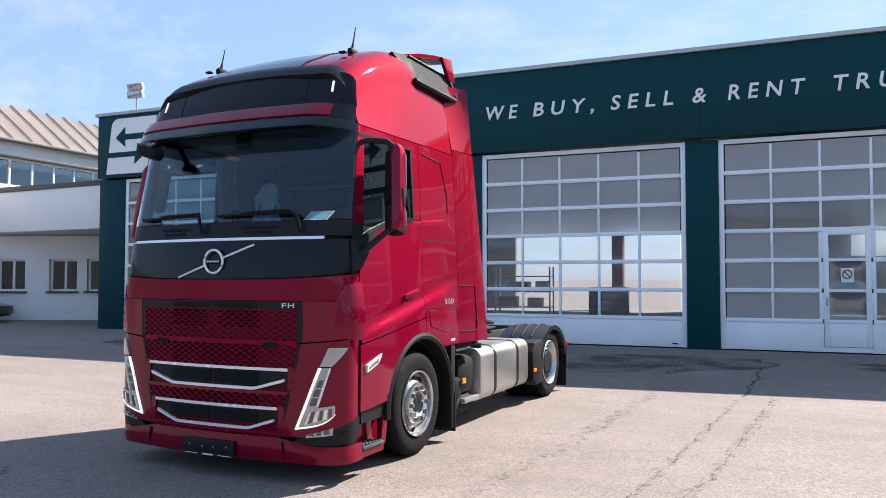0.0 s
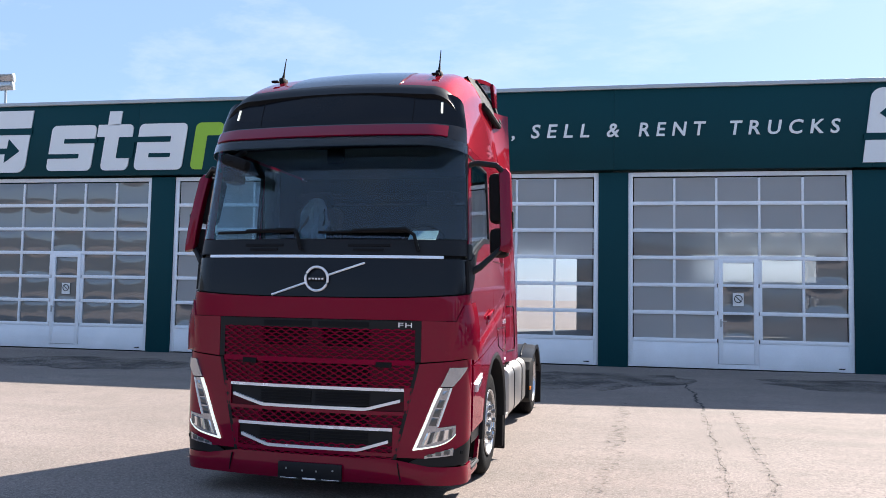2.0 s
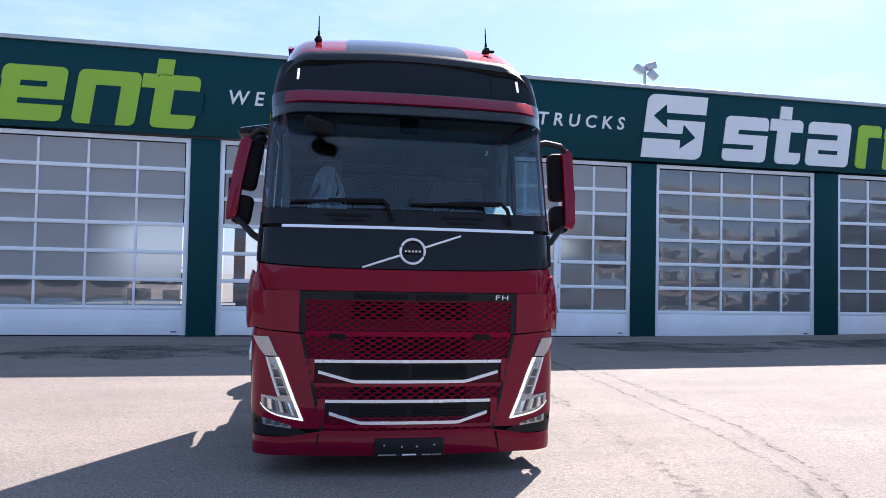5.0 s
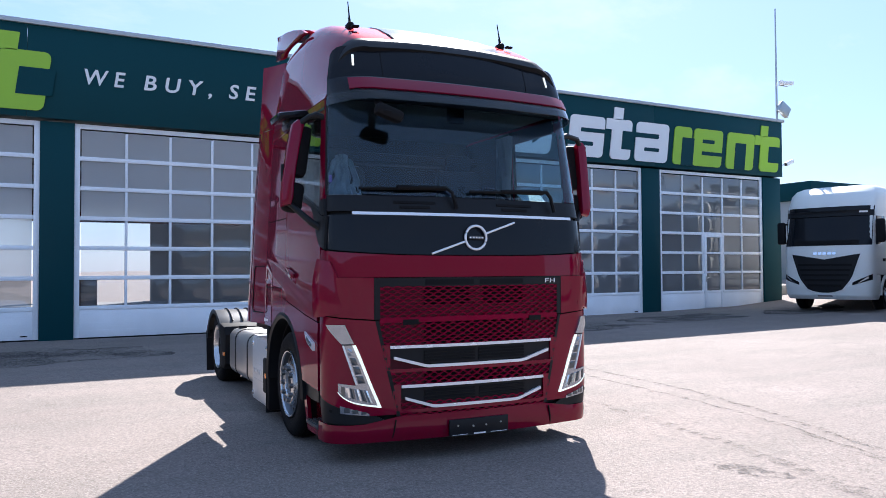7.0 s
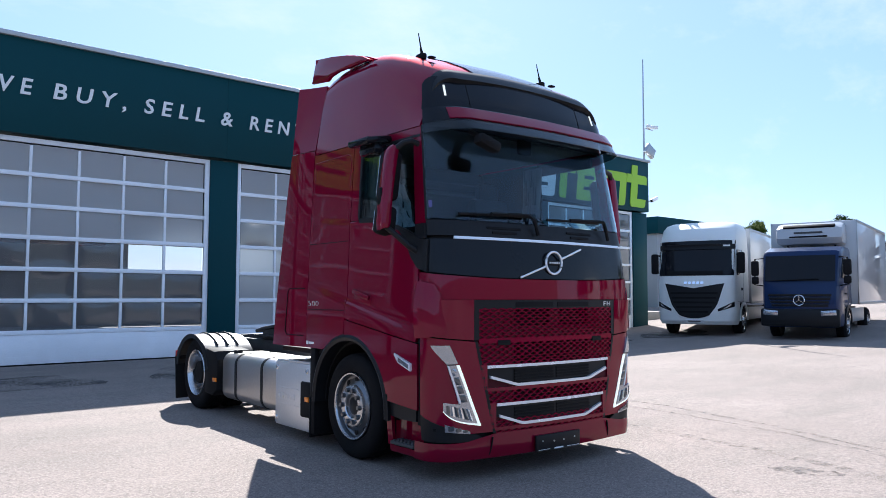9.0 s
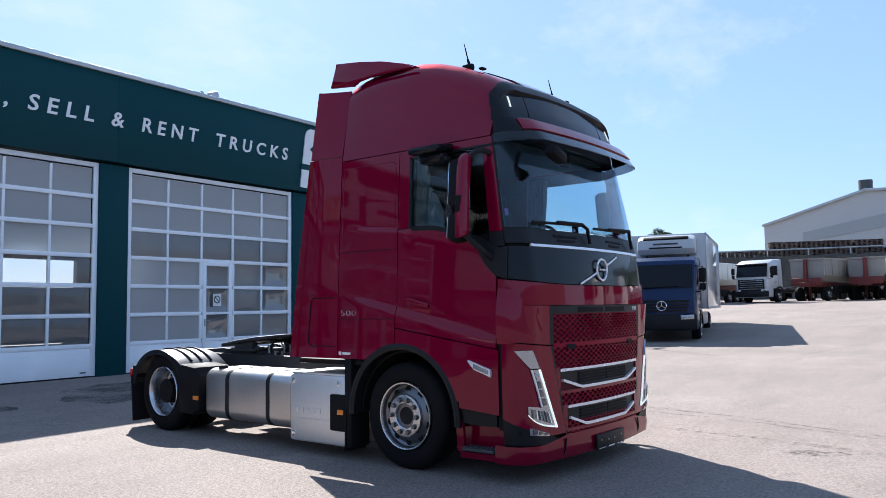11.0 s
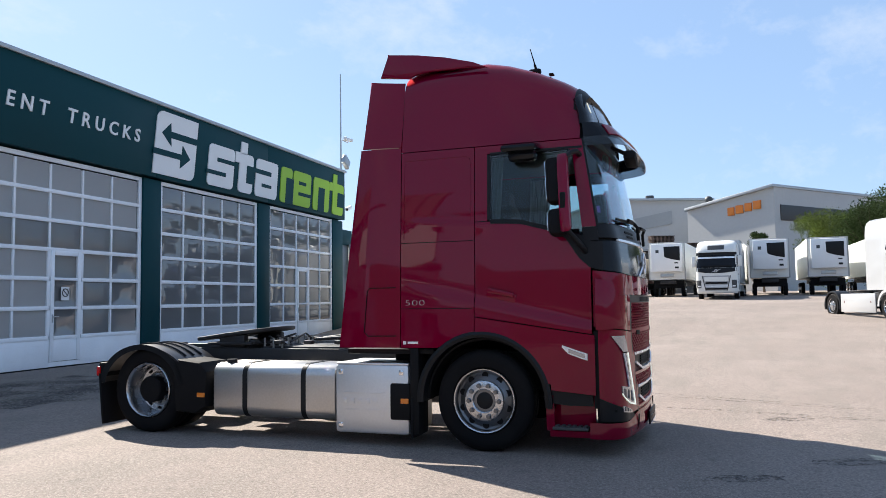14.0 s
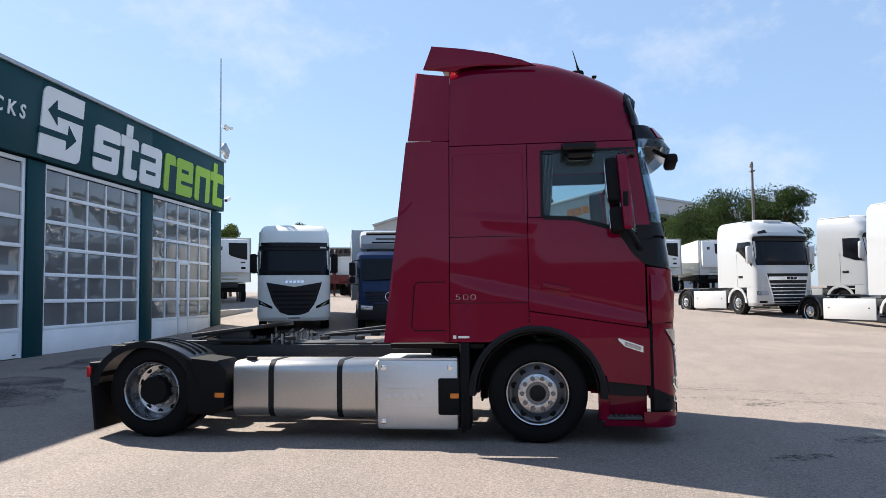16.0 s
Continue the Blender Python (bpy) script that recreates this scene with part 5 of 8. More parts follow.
def roof_at(y, a):
    """A point of the roof's cross-section at y: a from -1 to 1, over from one side to the other."""
    top = prof(y, ROOF)
    s, t = (1 if a >= 0 else -1), abs(a)
    foot = half(3.0) + 0.010
    lean = half(3.0) - 0.085 * min(1.0, (top - 3.0) / 0.5) + 0.005
    zs = max(3.0, top - 0.34)
    front = max(0.0, (0.75 - y) / 0.31)
    rx, rz = 0.25 + 0.05 * front, top - zs
    if t > 0.62:  # the upright side
        k = (1 - t) / 0.38
        return (s * (foot + (lean - foot) * k), y, 2.955 + (zs - 2.955) * k)
    if t > 0.30:  # the rounded edge
        k = (0.62 - t) / 0.32 * math.pi / 2
        return (s * (lean - rx * (1 - math.cos(k))), y, zs + (rz - 0.035) * math.sin(k))
    x = (lean - rx) * t / 0.30
    return (s * x, y, top - 0.035 * (x / max(0.2, lean - rx)) ** 2)


bm = bmesh.new()


def roof_place(u, v):
    # the front edge of the red roof follows the nose's bow
    a = -1 + 2 * u
    y0 = 0.42 + 0.05 * max(0.0, min(1.0, (abs(a) - 0.30) / 0.32))
    return roof_at(y0 + (2.285 - y0) * v, a)


part("high_roof", add_sheet(bm, roof_place, 48, 24, 0.03, (0, 1.4, 2.6)), RED, truck)
def brow_place(u, v):
    a = (-1 + 2 * u) * 0.60
    y0 = 0.40 + 0.05 * max(0.0, min(1.0, (abs(a) - 0.30) / 0.32))
    x, y, z = roof_at(y0 + (0.125 - 0.05 * abs(a)) * v, a)
    return (x * 1.004, y - 0.006, z + 0.008)


part("roof_brow", add_sheet(bmesh.new(), brow_place, 40, 4, 0.05, (0, 1.4, 2.6)), BLACK, truck, "black brow along the roof's front edge")
part("roof_front", skin(-1.28, 1.28, 3.10, lambda a: 3.415 - 0.085 * max(0.0, (abs(2 * a - 1) - 0.84) / 0.16) ** 2, 48, 5, out=0.006), GLOSSY, truck, "black gloss panel above the visor")
part("roof_front_edge", skin(-0.98, 0.98, 3.415, 3.45, 40, 1, out=0.006), BLACK, truck)
part("roof_front_base", skin(-1.29, 1.29, 2.945, 3.36, 40, 4, out=-0.03), DEEP, truck)
for s in (-1, 1):
    part("marker_lamp", skin(lambda z: qx(0.935 - 0.10 * (z - 3.2))(z), lambda z: qx(0.951 - 0.10 * (z - 3.2))(z), 3.235, 3.335, 1, 2, out=0.013, thick=0.01, side=s), DRL, truck, "slim white marker lamp")
    bm = bmesh.new()
    add_skin(bm, qx(0.70), qx(0.706), 3.14, 3.40, 1, 4, out=0.0085, thick=0.01, side=s)
    part("panel_seam", bm, DEEP, truck)


def hatch_place(u, v):
    y = 0.50 + 1.05 * v
    x, _, z = roof_at(y, (u * 2 - 1) * 0.20)
    return (x * (0.86 + 0.14 * (1 - v)), y, z + 0.012)


part("roof_window", add_sheet(bmesh.new(), hatch_place, 10, 8, 0.02, (0, 1.2, 2.5)), GLOSSY, truck, "dark glass roof window")
part("rear_wall", box(0, 2.27, 1.95, 2.26, 0.03, 2.0, 0.01), CABIN, truck)
part("roof_rear", prism([(-1.05, 2.94), (1.05, 2.94), (1.0, 3.45), (0.7, 3.62), (-0.7, 3.62), (-1.0, 3.45)], 2.255, 2.28, "y"), CABIN, truck)
# roof spoiler: blade on side cheeks
BLADE = [(1.36, 3.775), (1.54, 3.85), (1.84, 3.935), (2.15, 3.99), (2.47, 4.022)]


def spoiler(u, v):
    a = u * 2 - 1
    y = 1.36 + 1.11 * v
    return (a * (0.98 + 0.10 * v), y, prof(y, BLADE) + 0.05 * (1 - a * a) * (1 - 0.3 * v))


part("roof_spoiler", add_sheet(bmesh.new(), spoiler, 20, 12, 0.04, (0, 2.0, 3.0)), RED, truck)
part("spoiler_cheek", prism([(1.40, 3.775), (1.54, 3.84), (1.84, 3.925), (2.15, 3.985), (2.47, 4.022), (2.56, 3.785), (2.23, 3.745), (2.16, 3.78), (2.0, 3.795), (1.57, 3.785)], -1.075, -1.035, "x", 0.008), RED, truck)
part("spoiler_cheek", prism([(2.24, 3.995), (2.47, 4.022), (2.56, 3.785), (2.42, 3.775)], 1.045, 1.085, "x", 0.008), RED, truck)
# air intake on the left shoulder of the roof: a dark frame round a fine mesh
top_a, top_b, low_b, low_a = [Vector(p) for p in ((1.005, 1.62, 3.86), (1.035, 2.46, 3.83), (1.115, 2.47, 3.57), (1.105, 1.72, 3.585))]
bm = bmesh.new()
front_t, front_l = Vector((0.975, 1.36, 3.835)), Vector((1.085, 1.62, 3.60))
add_sheet(bm, lambda a, b: tuple((front_t * (1 - a) + top_a * a) * (1 - b) + (front_l * (1 - a) + low_a * a) * b), 4, 6, 0.10, (0.3, 1.9, 3.4))
add_tube(bm, [tuple(front_l), tuple(low_a), tuple(low_b), tuple(low_b + Vector((0, 0.03, 0.03))), tuple(top_b)], 0.032, 8)
intake = part("air_intake", bm, DEEP, truck, "black air intake with a fine mesh beside the roof")
bm = bmesh.new()
add_sheet(bm, lambda a, b: tuple((top_a * (1 - a) + top_b * a) * (1 - b) + (low_a * (1 - a) + low_b * a) * b), 10, 8, 0.10, (0.3, 2.0, 3.5))
part("intake_mesh", bm, INTAKE_MESH, intake)
for f in (0.02,):
    part("intake_rib", add_tube(bmesh.new(), [tuple(top_a * (1 - f) + low_a * f + Vector((0.01, 0, 0))), tuple(top_b * (1 - f) + low_b * f + Vector((0.01, 0, 0)))], 0.012, 6), BLACK, intake)
bm = bmesh.new()
for s in (-1, 1):
    add_box(bm, s * 1.09, 2.30, 1.95, 0.04, 0.12, 2.02)
    add_box(bm, s * 1.07, 2.42, 3.005, 0.05, 0.34, 0.06)
    add_box(bm, s * 1.00, 2.30, 3.32, 0.05, 0.12, 0.66, 0, Matrix.Rotation(radians(-12 * s), 4, "Y"))
pieces("gap_filler", bm, DEEP, truck)
part("spoiler_base", box(0, 2.05, 3.86, 1.5, 0.42, 0.12, 0.03), DEEP, truck)
# aerials, roof fittings
for s in (-1, 1):
    bm = bmesh.new()
    add_box(bm, s * 0.785, 0.97, 3.745, 0.06, 0.13, 0.07, 0.025)
    add_rod(bm, (s * 0.785, 0.95, 3.75), (s * 0.785, 0.975, 3.83), 0.018, 8, 0.010)
    add_rod(bm, (s * 0.785, 0.97, 3.82), (s * 0.785, 1.015, 3.99), 0.008, 6, 0.004)
    part("aerial", bm, DEEP, truck, "black whip aerial")
    bm = box(s * 0.79, 0.80, 3.70, 0.07, 0.05, 0.02, 0.008)
    part("roof_fitting", bm, DEEP, truck)

# mirrors
for s in (-1, 1):
    lean = 0.12 if s < 0 else 0.03  # the head leans in towards its top
    edge_x = lambda z: (1.525 if s < 0 else 1.55) - lean * ((z - 2.05) / 0.75) ** 1.5 if z > 2.05 else 1.52
    tilt, aft = Matrix.Rotation(radians(-3.5), 3, "X"), 0.06  # lean to the rear, and how far back the head hangs
    mirror = part("mirror_arm", add_tube(bmesh.new(), [(s * 1.16, 0.47, 2.79), (s * 1.24, 0.49, 2.815), (s * (edge_x(2.8) - 0.12), 0.54, 2.80), (s * (edge_x(2.75) - 0.06), 0.58, 2.74)], 0.026, 8), BLACK, truck, "black upper mirror arm")
    part("lower_arm", add_rod(add_rod(bmesh.new(), (s * 1.14, 0.40, 1.83), (s * 1.30, 0.46, 1.93), 0.034, 12, 0.028), (s * 1.29, 0.455, 1.925), (s * 1.46, 0.58, 2.10), 0.028, 12, 0.022), BLACK, mirror, "black lower mirror arm")
    bm = bmesh.new()
    rise = [2.05, 2.12, 2.25, 2.40, 2.55, 2.68, 2.74]
    outline = [(edge_x(z), z) for z in rise] + [(edge_x(2.79) - 0.035, 2.785), (edge_x(2.79) - 0.075, 2.78)] + [(edge_x(z) - 0.105, z) for z in reversed(rise[1:])] + [(1.435, 2.07)]
    add_prism(bm, [(s * x, z) for x, z in outline], 0.470 + aft, 0.570 + aft, "y", 0.026)
    bmesh.ops.rotate(bm, cent=(0, 0.52, 2.42), matrix=tilt, verts=bm.verts)
    cover = part("mirror_cover", bm, RED, mirror, "red mirror cover")
    part("mirror_lamp", box(s * (edge_x(2.33) - 0.006), 0.520 + aft, 2.33, 0.03, 0.05, 0.15, 0.008), DEEP, cover)
    for z, h in ((2.54, 0.44), (2.15, 0.25)):
        bm = box(s * (edge_x(z) - 0.125), 0.61 + aft, z, 0.165, 0.15, h, 0.045, Matrix.Rotation(-s * math.atan(lean / 0.75), 4, "Y"))
        bmesh.ops.rotate(bm, cent=(0, 0.52, 2.42), matrix=tilt, verts=bm.verts)
        head = part("mirror_head", bm, DEEP, mirror, "black mirror housing")
        bm = box(s * (edge_x(z) - 0.125), 0.686 + aft, z, 0.13, 0.006, h - 0.07, 0.002, Matrix.Rotation(-s * math.atan(lean / 0.75), 4, "Y"))
        bmesh.ops.rotate(bm, cent=(0, 0.52, 2.42), matrix=tilt, verts=bm.verts)
        part("mirror_glass", bm, CHROME, head)
bm = bmesh.new()
add_box(bm, -0.80, 0.11, 2.845, 0.07, 0.28, 0.035, 0.02, Matrix.Rotation(radians(28), 4, "X"))
add_box(bm, -0.77, 0.05, 2.785, 0.24, 0.12, 0.10, 0.035, Matrix.Rotation(radians(18), 4, "Y"))
part("front_mirror", bm, DEEP, truck, "black kerb mirror hung before the windscreen")
bm = bmesh.new()
add_box(bm, -1.33, 1.00, 2.875, 0.28, 0.34, 0.070, 0.034, Matrix.Rotation(radians(-10), 4, "Y"))
add_box(bm, -1.30, 0.99, 2.80, 0.16, 0.28, 0.11, 0.05)
part("kerb_mirror", bm, GLOSSY, truck, "black kerb mirror over the door")

# inside the cab
interior = part("cab_floor", box(0, 1.3, 1.42, 2.3, 1.8, 0.06), CABIN, truck)
bm = box(0, 0.52, 1.86, 2.25, 0.62, 0.44, 0.08)
add_box(bm, 0.55, 0.60, 2.10, 0.70, 0.34, 0.12, 0.05)
part("dashboard", bm, CABIN, interior)
for x in (-0.66, 0.66):
    bm = box(x, 1.35, 1.85, 0.52, 0.52, 0.20, 0.07)
    add_box(bm, x, 1.62, 2.22, 0.52, 0.16, 0.72, 0.07, Matrix.Rotation(radians(-8), 4, "X"))
    add_box(bm, x, 1.68, 2.64, 0.30, 0.12, 0.22, 0.05)
    part("seat", bm, SEAT, interior)
bm = bmesh.new()
add_sheet(bm, lambda a, b: (-0.66 + (a - 0.5) * (0.50 - 0.26 * b) + 0.03 * noise.noise((a * 9, b * 5, 1)), 1.48 + 0.10 * b + 0.09 * noise.noise((a * 7, b * 4, 3)), 2.02 + 0.66 * b - 0.10 * (2 * a - 1) ** 2 * b), 24, 16, 0.006, (-0.66, 2.2, 2.3))
part("seat_cover", bm, FILM, interior, "crumpled clear plastic seat cover")
bm = bmesh.new()
add_tube(bm, [(0.66 + 0.21 * math.cos(k * math.pi / 12), 0.92 + 0.09 * math.sin(k * math.pi / 12), 2.16 + 0.17 * math.sin(k * math.pi / 12)) for k in range(25)], 0.018, 6)
part("steering_wheel", bm, DEEP, interior)
part("papers", box(0.80, 0.42, 2.185, 0.24, 0.16, 0.01, 0, Matrix.Rotation(radians(35), 4, "X")), PALE, interior, "pale papers on the dashboard")
bm = box(0, 2.0, 1.95, 2.1, 0.5, 0.16, 0.05)
add_box(bm, 0, 2.08, 2.72, 2.1, 0.34, 0.10, 0.04)
part("bunk", bm, SEAT, interior)
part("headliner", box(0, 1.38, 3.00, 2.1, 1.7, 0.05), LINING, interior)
for s in (-1, 1):
    bm = bmesh.new()
    add_sheet(bm, lambda a, b: (s * (1.06 + 0.03 * math.sin(a * 40 + 2 * b)), 1.24 + 0.24 * a + 0.05 * (1 - b), 2.10 + 0.82 * b), 40, 4, 0.01, (0, 1.4, 2.5))
    part("curtain", bm, CURTAIN, interior, "gathered grey curtain")
    bm = bmesh.new()
    side_patch(bm, WIN_B, CAB_B - 0.02, 1.44, 2.97, 3, 3, s, -0.04, 0.02)
    side_patch(bm, 0.56, WIN_B, 2.84, 2.97, 3, 1, s, -0.03, 0.02)
    side_patch(bm, 0.5, DOOR_B, 1.44, 2.10, 3, 3, s, -0.06, 0.02)
    part("door_lining", bm, CABIN, interior)
part("phone_mount", box(0.0, 0.30, 2.20, 0.06, 0.05, 0.12, 0.015), DEEP, interior)

# chassis, fifth wheel
bm = bmesh.new()
for s in (-1, 1):
    add_box(bm, s * 0.42, 3.55, 0.78, 0.07, 5.6, 0.26, 0.01)
for y in (2.4, 3.3, 4.4, 6.2):
    add_box(bm, 0, y, 0.82, 0.80, 0.08, 0.22, 0.01)
chassis = part("chassis_frame", bm, CHASSIS, truck, "dark steel frame rails")
bm = bmesh.new()
for s in (-1, 1):
    for y in (2.75, 3.05, 3.4, 3.8, 4.2, 4.55):
        add_box(bm, s * 0.42, y, 0.985, 0.10, 0.10, 0.045, 0.012)
        add_rod(bm, (s * 0.40, y + 0.05, 0.96), (s * 0.40, y + 0.05, 1.02), 0.014, 8)
add_box(bm, 0.05, 3.6, 0.90, 0.62, 1.5, 0.05, 0.01)
add_tube(bm, [(0.2, 2.35, 1.35), (0.22, 2.7, 1.16), (0.15, 3.2, 1.08), (0.1, 3.9, 1.0)], 0.025, 8)
add_tube(bm, [(-0.15, 2.35, 1.30), (-0.2, 2.75, 1.08), (-0.1, 3.3, 1.04), (-0.1, 3.9, 1.0)], 0.02, 8)
pieces("fitting", bm, CHASSIS, chassis)
bm = bmesh.new()
add_rod(bm, (0.30, 2.95, 0.98), (0.30, 2.95, 1.06), 0.10, 16)
part("reservoir_cap", bm, STEEL, chassis)
outline = []
for k in range(25):
    a = math.pi * k / 24
    outline.append((0.47 * math.cos(a), 4.66 - 0.32 * math.sin(a)))
outline += [(-0.48, 4.95), (-0.38, 5.40), (-0.12, 5.46), (-0.06, 4.92), (0.06, 4.92), (0.12, 5.46), (0.38, 5.40), (0.48, 4.95)]
bm = prism(outline, 1.06, 1.105, "z", 0.01)
bmesh.ops.rotate(bm, cent=(0, 4.8, 1.05), matrix=Matrix.Rotation(radians(-7), 3, "X"), verts=bm.verts)
fifth = part("fifth_wheel", bm, CHASSIS, truck, "dark greased fifth wheel plate")
bm = bmesh.new()
for s in (-1, 1):
    add_box(bm, s * 0.40, 4.85, 0.995, 0.10, 0.36, 0.15, 0.02)
add_box(bm, 0, 4.85, 0.965, 1.0, 0.62, 0.03, 0.006)
part("mounting", bm, CHASSIS, fifth)
bm = bmesh.new()
for k in range(7):
    add_rod(bm, (random.uniform(-0.5, 0.5), 4.25 + 0.03 * k, 0.96), (random.uniform(-0.5, 0.5), 4.25 + 0.03 * k, 1.05), 0.012, 6)
pieces("fitting", bm, CHASSIS, fifth)
bm = bmesh.new()
for x in (-0.36, -0.22, 0.22, 0.36):
    for y in (4.20, 4.32, 4.44):
        add_rod(bm, (x, y, 0.90), (x, y, 1.03), 0.013, 6)
pieces("bolt", bm, STEEL, fifth)
bm = rod((-0.95, AXLE_R - 0.06, REAR_R), (0.95, AXLE_R - 0.06, REAR_R), 0.10, 14)
add_box(bm, 0, AXLE_R, REAR_R, 0.46, 0.42, 0.42, 0.12)
part("rear_axle", bm, CHASSIS, truck)
bm = rod((-0.95, AXLE_F, FRONT_R - 0.05), (0.95, AXLE_F, FRONT_R - 0.05), 0.08, 12)
add_box(bm, 0, 1.3, 0.70, 0.9, 1.7, 0.45, 0.1)
part("front_axle", bm, CHASSIS, truck)
bm = box(0, 2.0, 0.72, 1.7, 1.1, 0.50, 0.08)
part("engine_shroud", bm, DEEP, truck)

for s in (-1, 1):
    part("under_plate", box(s * 0.95, 2.42, 0.945, 0.52, 0.95, 0.05, 0.01), DEEP, truck, "black plate under the cab")

# tanks and boxes
def tank(name, s, y0, y1, z0, z1, x0, x1, label):
    w, h, r = x1 - x0, z1 - z0, 0.12
    pts = []
    for cx, cz, a0 in ((x1 - r, z1 - r, 0), (x0 + r, z1 - r, 90), (x0 + r, z0 + r, 180), (x1 - r, z0 + r, 270)):
        for k in range(7):
            a = radians(a0 + 15 * k)
            pts.append((s * (cx + r * math.cos(a)), cz + r * math.sin(a)))
    return part(name, prism(pts, y0, y1, "y", 0.018), ALU, truck, label)


def straps(parent, s, ys, z0, z1, x0, x1):
    for y in ys:
        r, pts = 0.125, []
        for cx, cz, a0 in ((x1 - r, z1 - r, 0), (x0 + r, z1 - r, 90), (x0 + r, z0 + r, 180), (x1 - r, z0 + r, 270)):
            for k in range(7):
                a = radians(a0 + 15 * k)
                pts.append((s * (cx + (r + 0.006) * math.cos(a)), cz + (r + 0.006) * math.sin(a)))
        part("strap", prism(pts, y - 0.028, y + 0.028, "y"), BLACK, parent, "black tank strap")


right_tank = tank("fuel_tank", -1, 3.05, 4.55, 0.22, 0.795, 0.56, 1.20, "silver aluminium fuel tank")
straps(right_tank, -1, (3.42, 4.14), 0.22, 0.795, 0.56, 1.20)
part("tank_cap", rod((-1.06, 4.40, 0.785), (-1.06, 4.40, 0.830), 0.055, 18), BLACK, right_tank)
left_tank = tank("fuel_tank", 1, 3.0, 4.56, 0.27, 0.87, 0.56, 1.20, "silver aluminium fuel tank")
straps(left_tank, 1, (3.42, 4.16), 0.27, 0.87, 0.56, 1.20)
part("tank_cap", rod((1.08, 3.12, 0.86), (1.08, 3.12, 0.915), 0.065, 18), BLACK, left_tank)
bm = box(-0.90, 2.62, 0.465, 0.66, 0.82, 0.69, 0.035)
locker = part("locker_box", bm, LOCKER, truck, "silver aluminium side locker")
bm = bmesh.new()
for y, z in ((2.96, 0.735), (2.29, 0.735), (2.96, 0.20)):
    add_box(bm, -1.232, y, z, 0.012, 0.05, 0.05, 0.008)
    add_rod(bm, (-1.232, y, z), (-1.245, y, z), 0.014, 10)
pieces("latch", bm, CHROME, locker)
bm = bmesh.new()
add_box(bm, -1.232, 2.70, 0.53, 0.008, 0.46, 0.012, 0.003)
add_box(bm, -1.232, 2.62, 0.36, 0.008, 0.60, 0.010, 0.003)
for k in range(5):
    add_box(bm, -1.233, 2.92 - 0.085 * k, 0.445, 0.006, 0.055, 0.055, 0.004)
part("embossing", bm, LOCKER, locker, "embossed bars")
bm = box(-1.225, 2.30, 0.45, 0.05, 0.22, 0.36, 0.02)
part("corner_guard", bm, DEEP, locker)
part("marker_lamp", box(-1.258, 2.245, 0.46, 0.014, 0.085, 0.05, 0.006), AMBER, locker, "amber marker lamp")
bm = bmesh.new()
add_box(bm, -0.90, 2.62, 0.816, 0.62, 0.80, 0.02, 0.006)
part("locker_lid", bm, LOCKER, locker)
# left side between wheel and tank: filter, bracket and air bottle
bm = box(0.98, 2.75, 0.60, 0.34, 0.46, 0.42, 0.10)
add_rod(bm, (1.02, 2.46, 0.30), (1.02, 2.86, 0.30), 0.12, 18)
add_box(bm, 1.02, 2.45, 0.48, 0.30, 0.20, 0.24, 0.04)
unit = part("filter_unit", bm, DEEP, truck, "black filter unit ahead of the tank")
part("marker_lamp", box(1.19, 2.55, 0.56, 0.02, 0.09, 0.06, 0.008), AMBER, unit, "amber marker lamp")
part("bracket", box(1.10, 2.78, 0.335, 0.18, 0.40, 0.05, 0.01), ALU, unit)
part("air_bottle", rod((0.86, 2.45, 0.26), (0.86, 3.0, 0.26), 0.10, 18), ALU, truck)
bm = box(1.0, 2.55, 0.90, 0.34, 0.30, 0.03, 0.005)
for k in range(5):
    add_box(bm, 0.88 + 0.06 * k, 2.55, 0.92, 0.02, 0.28, 0.015)
part("catwalk", bm, STEEL, truck)

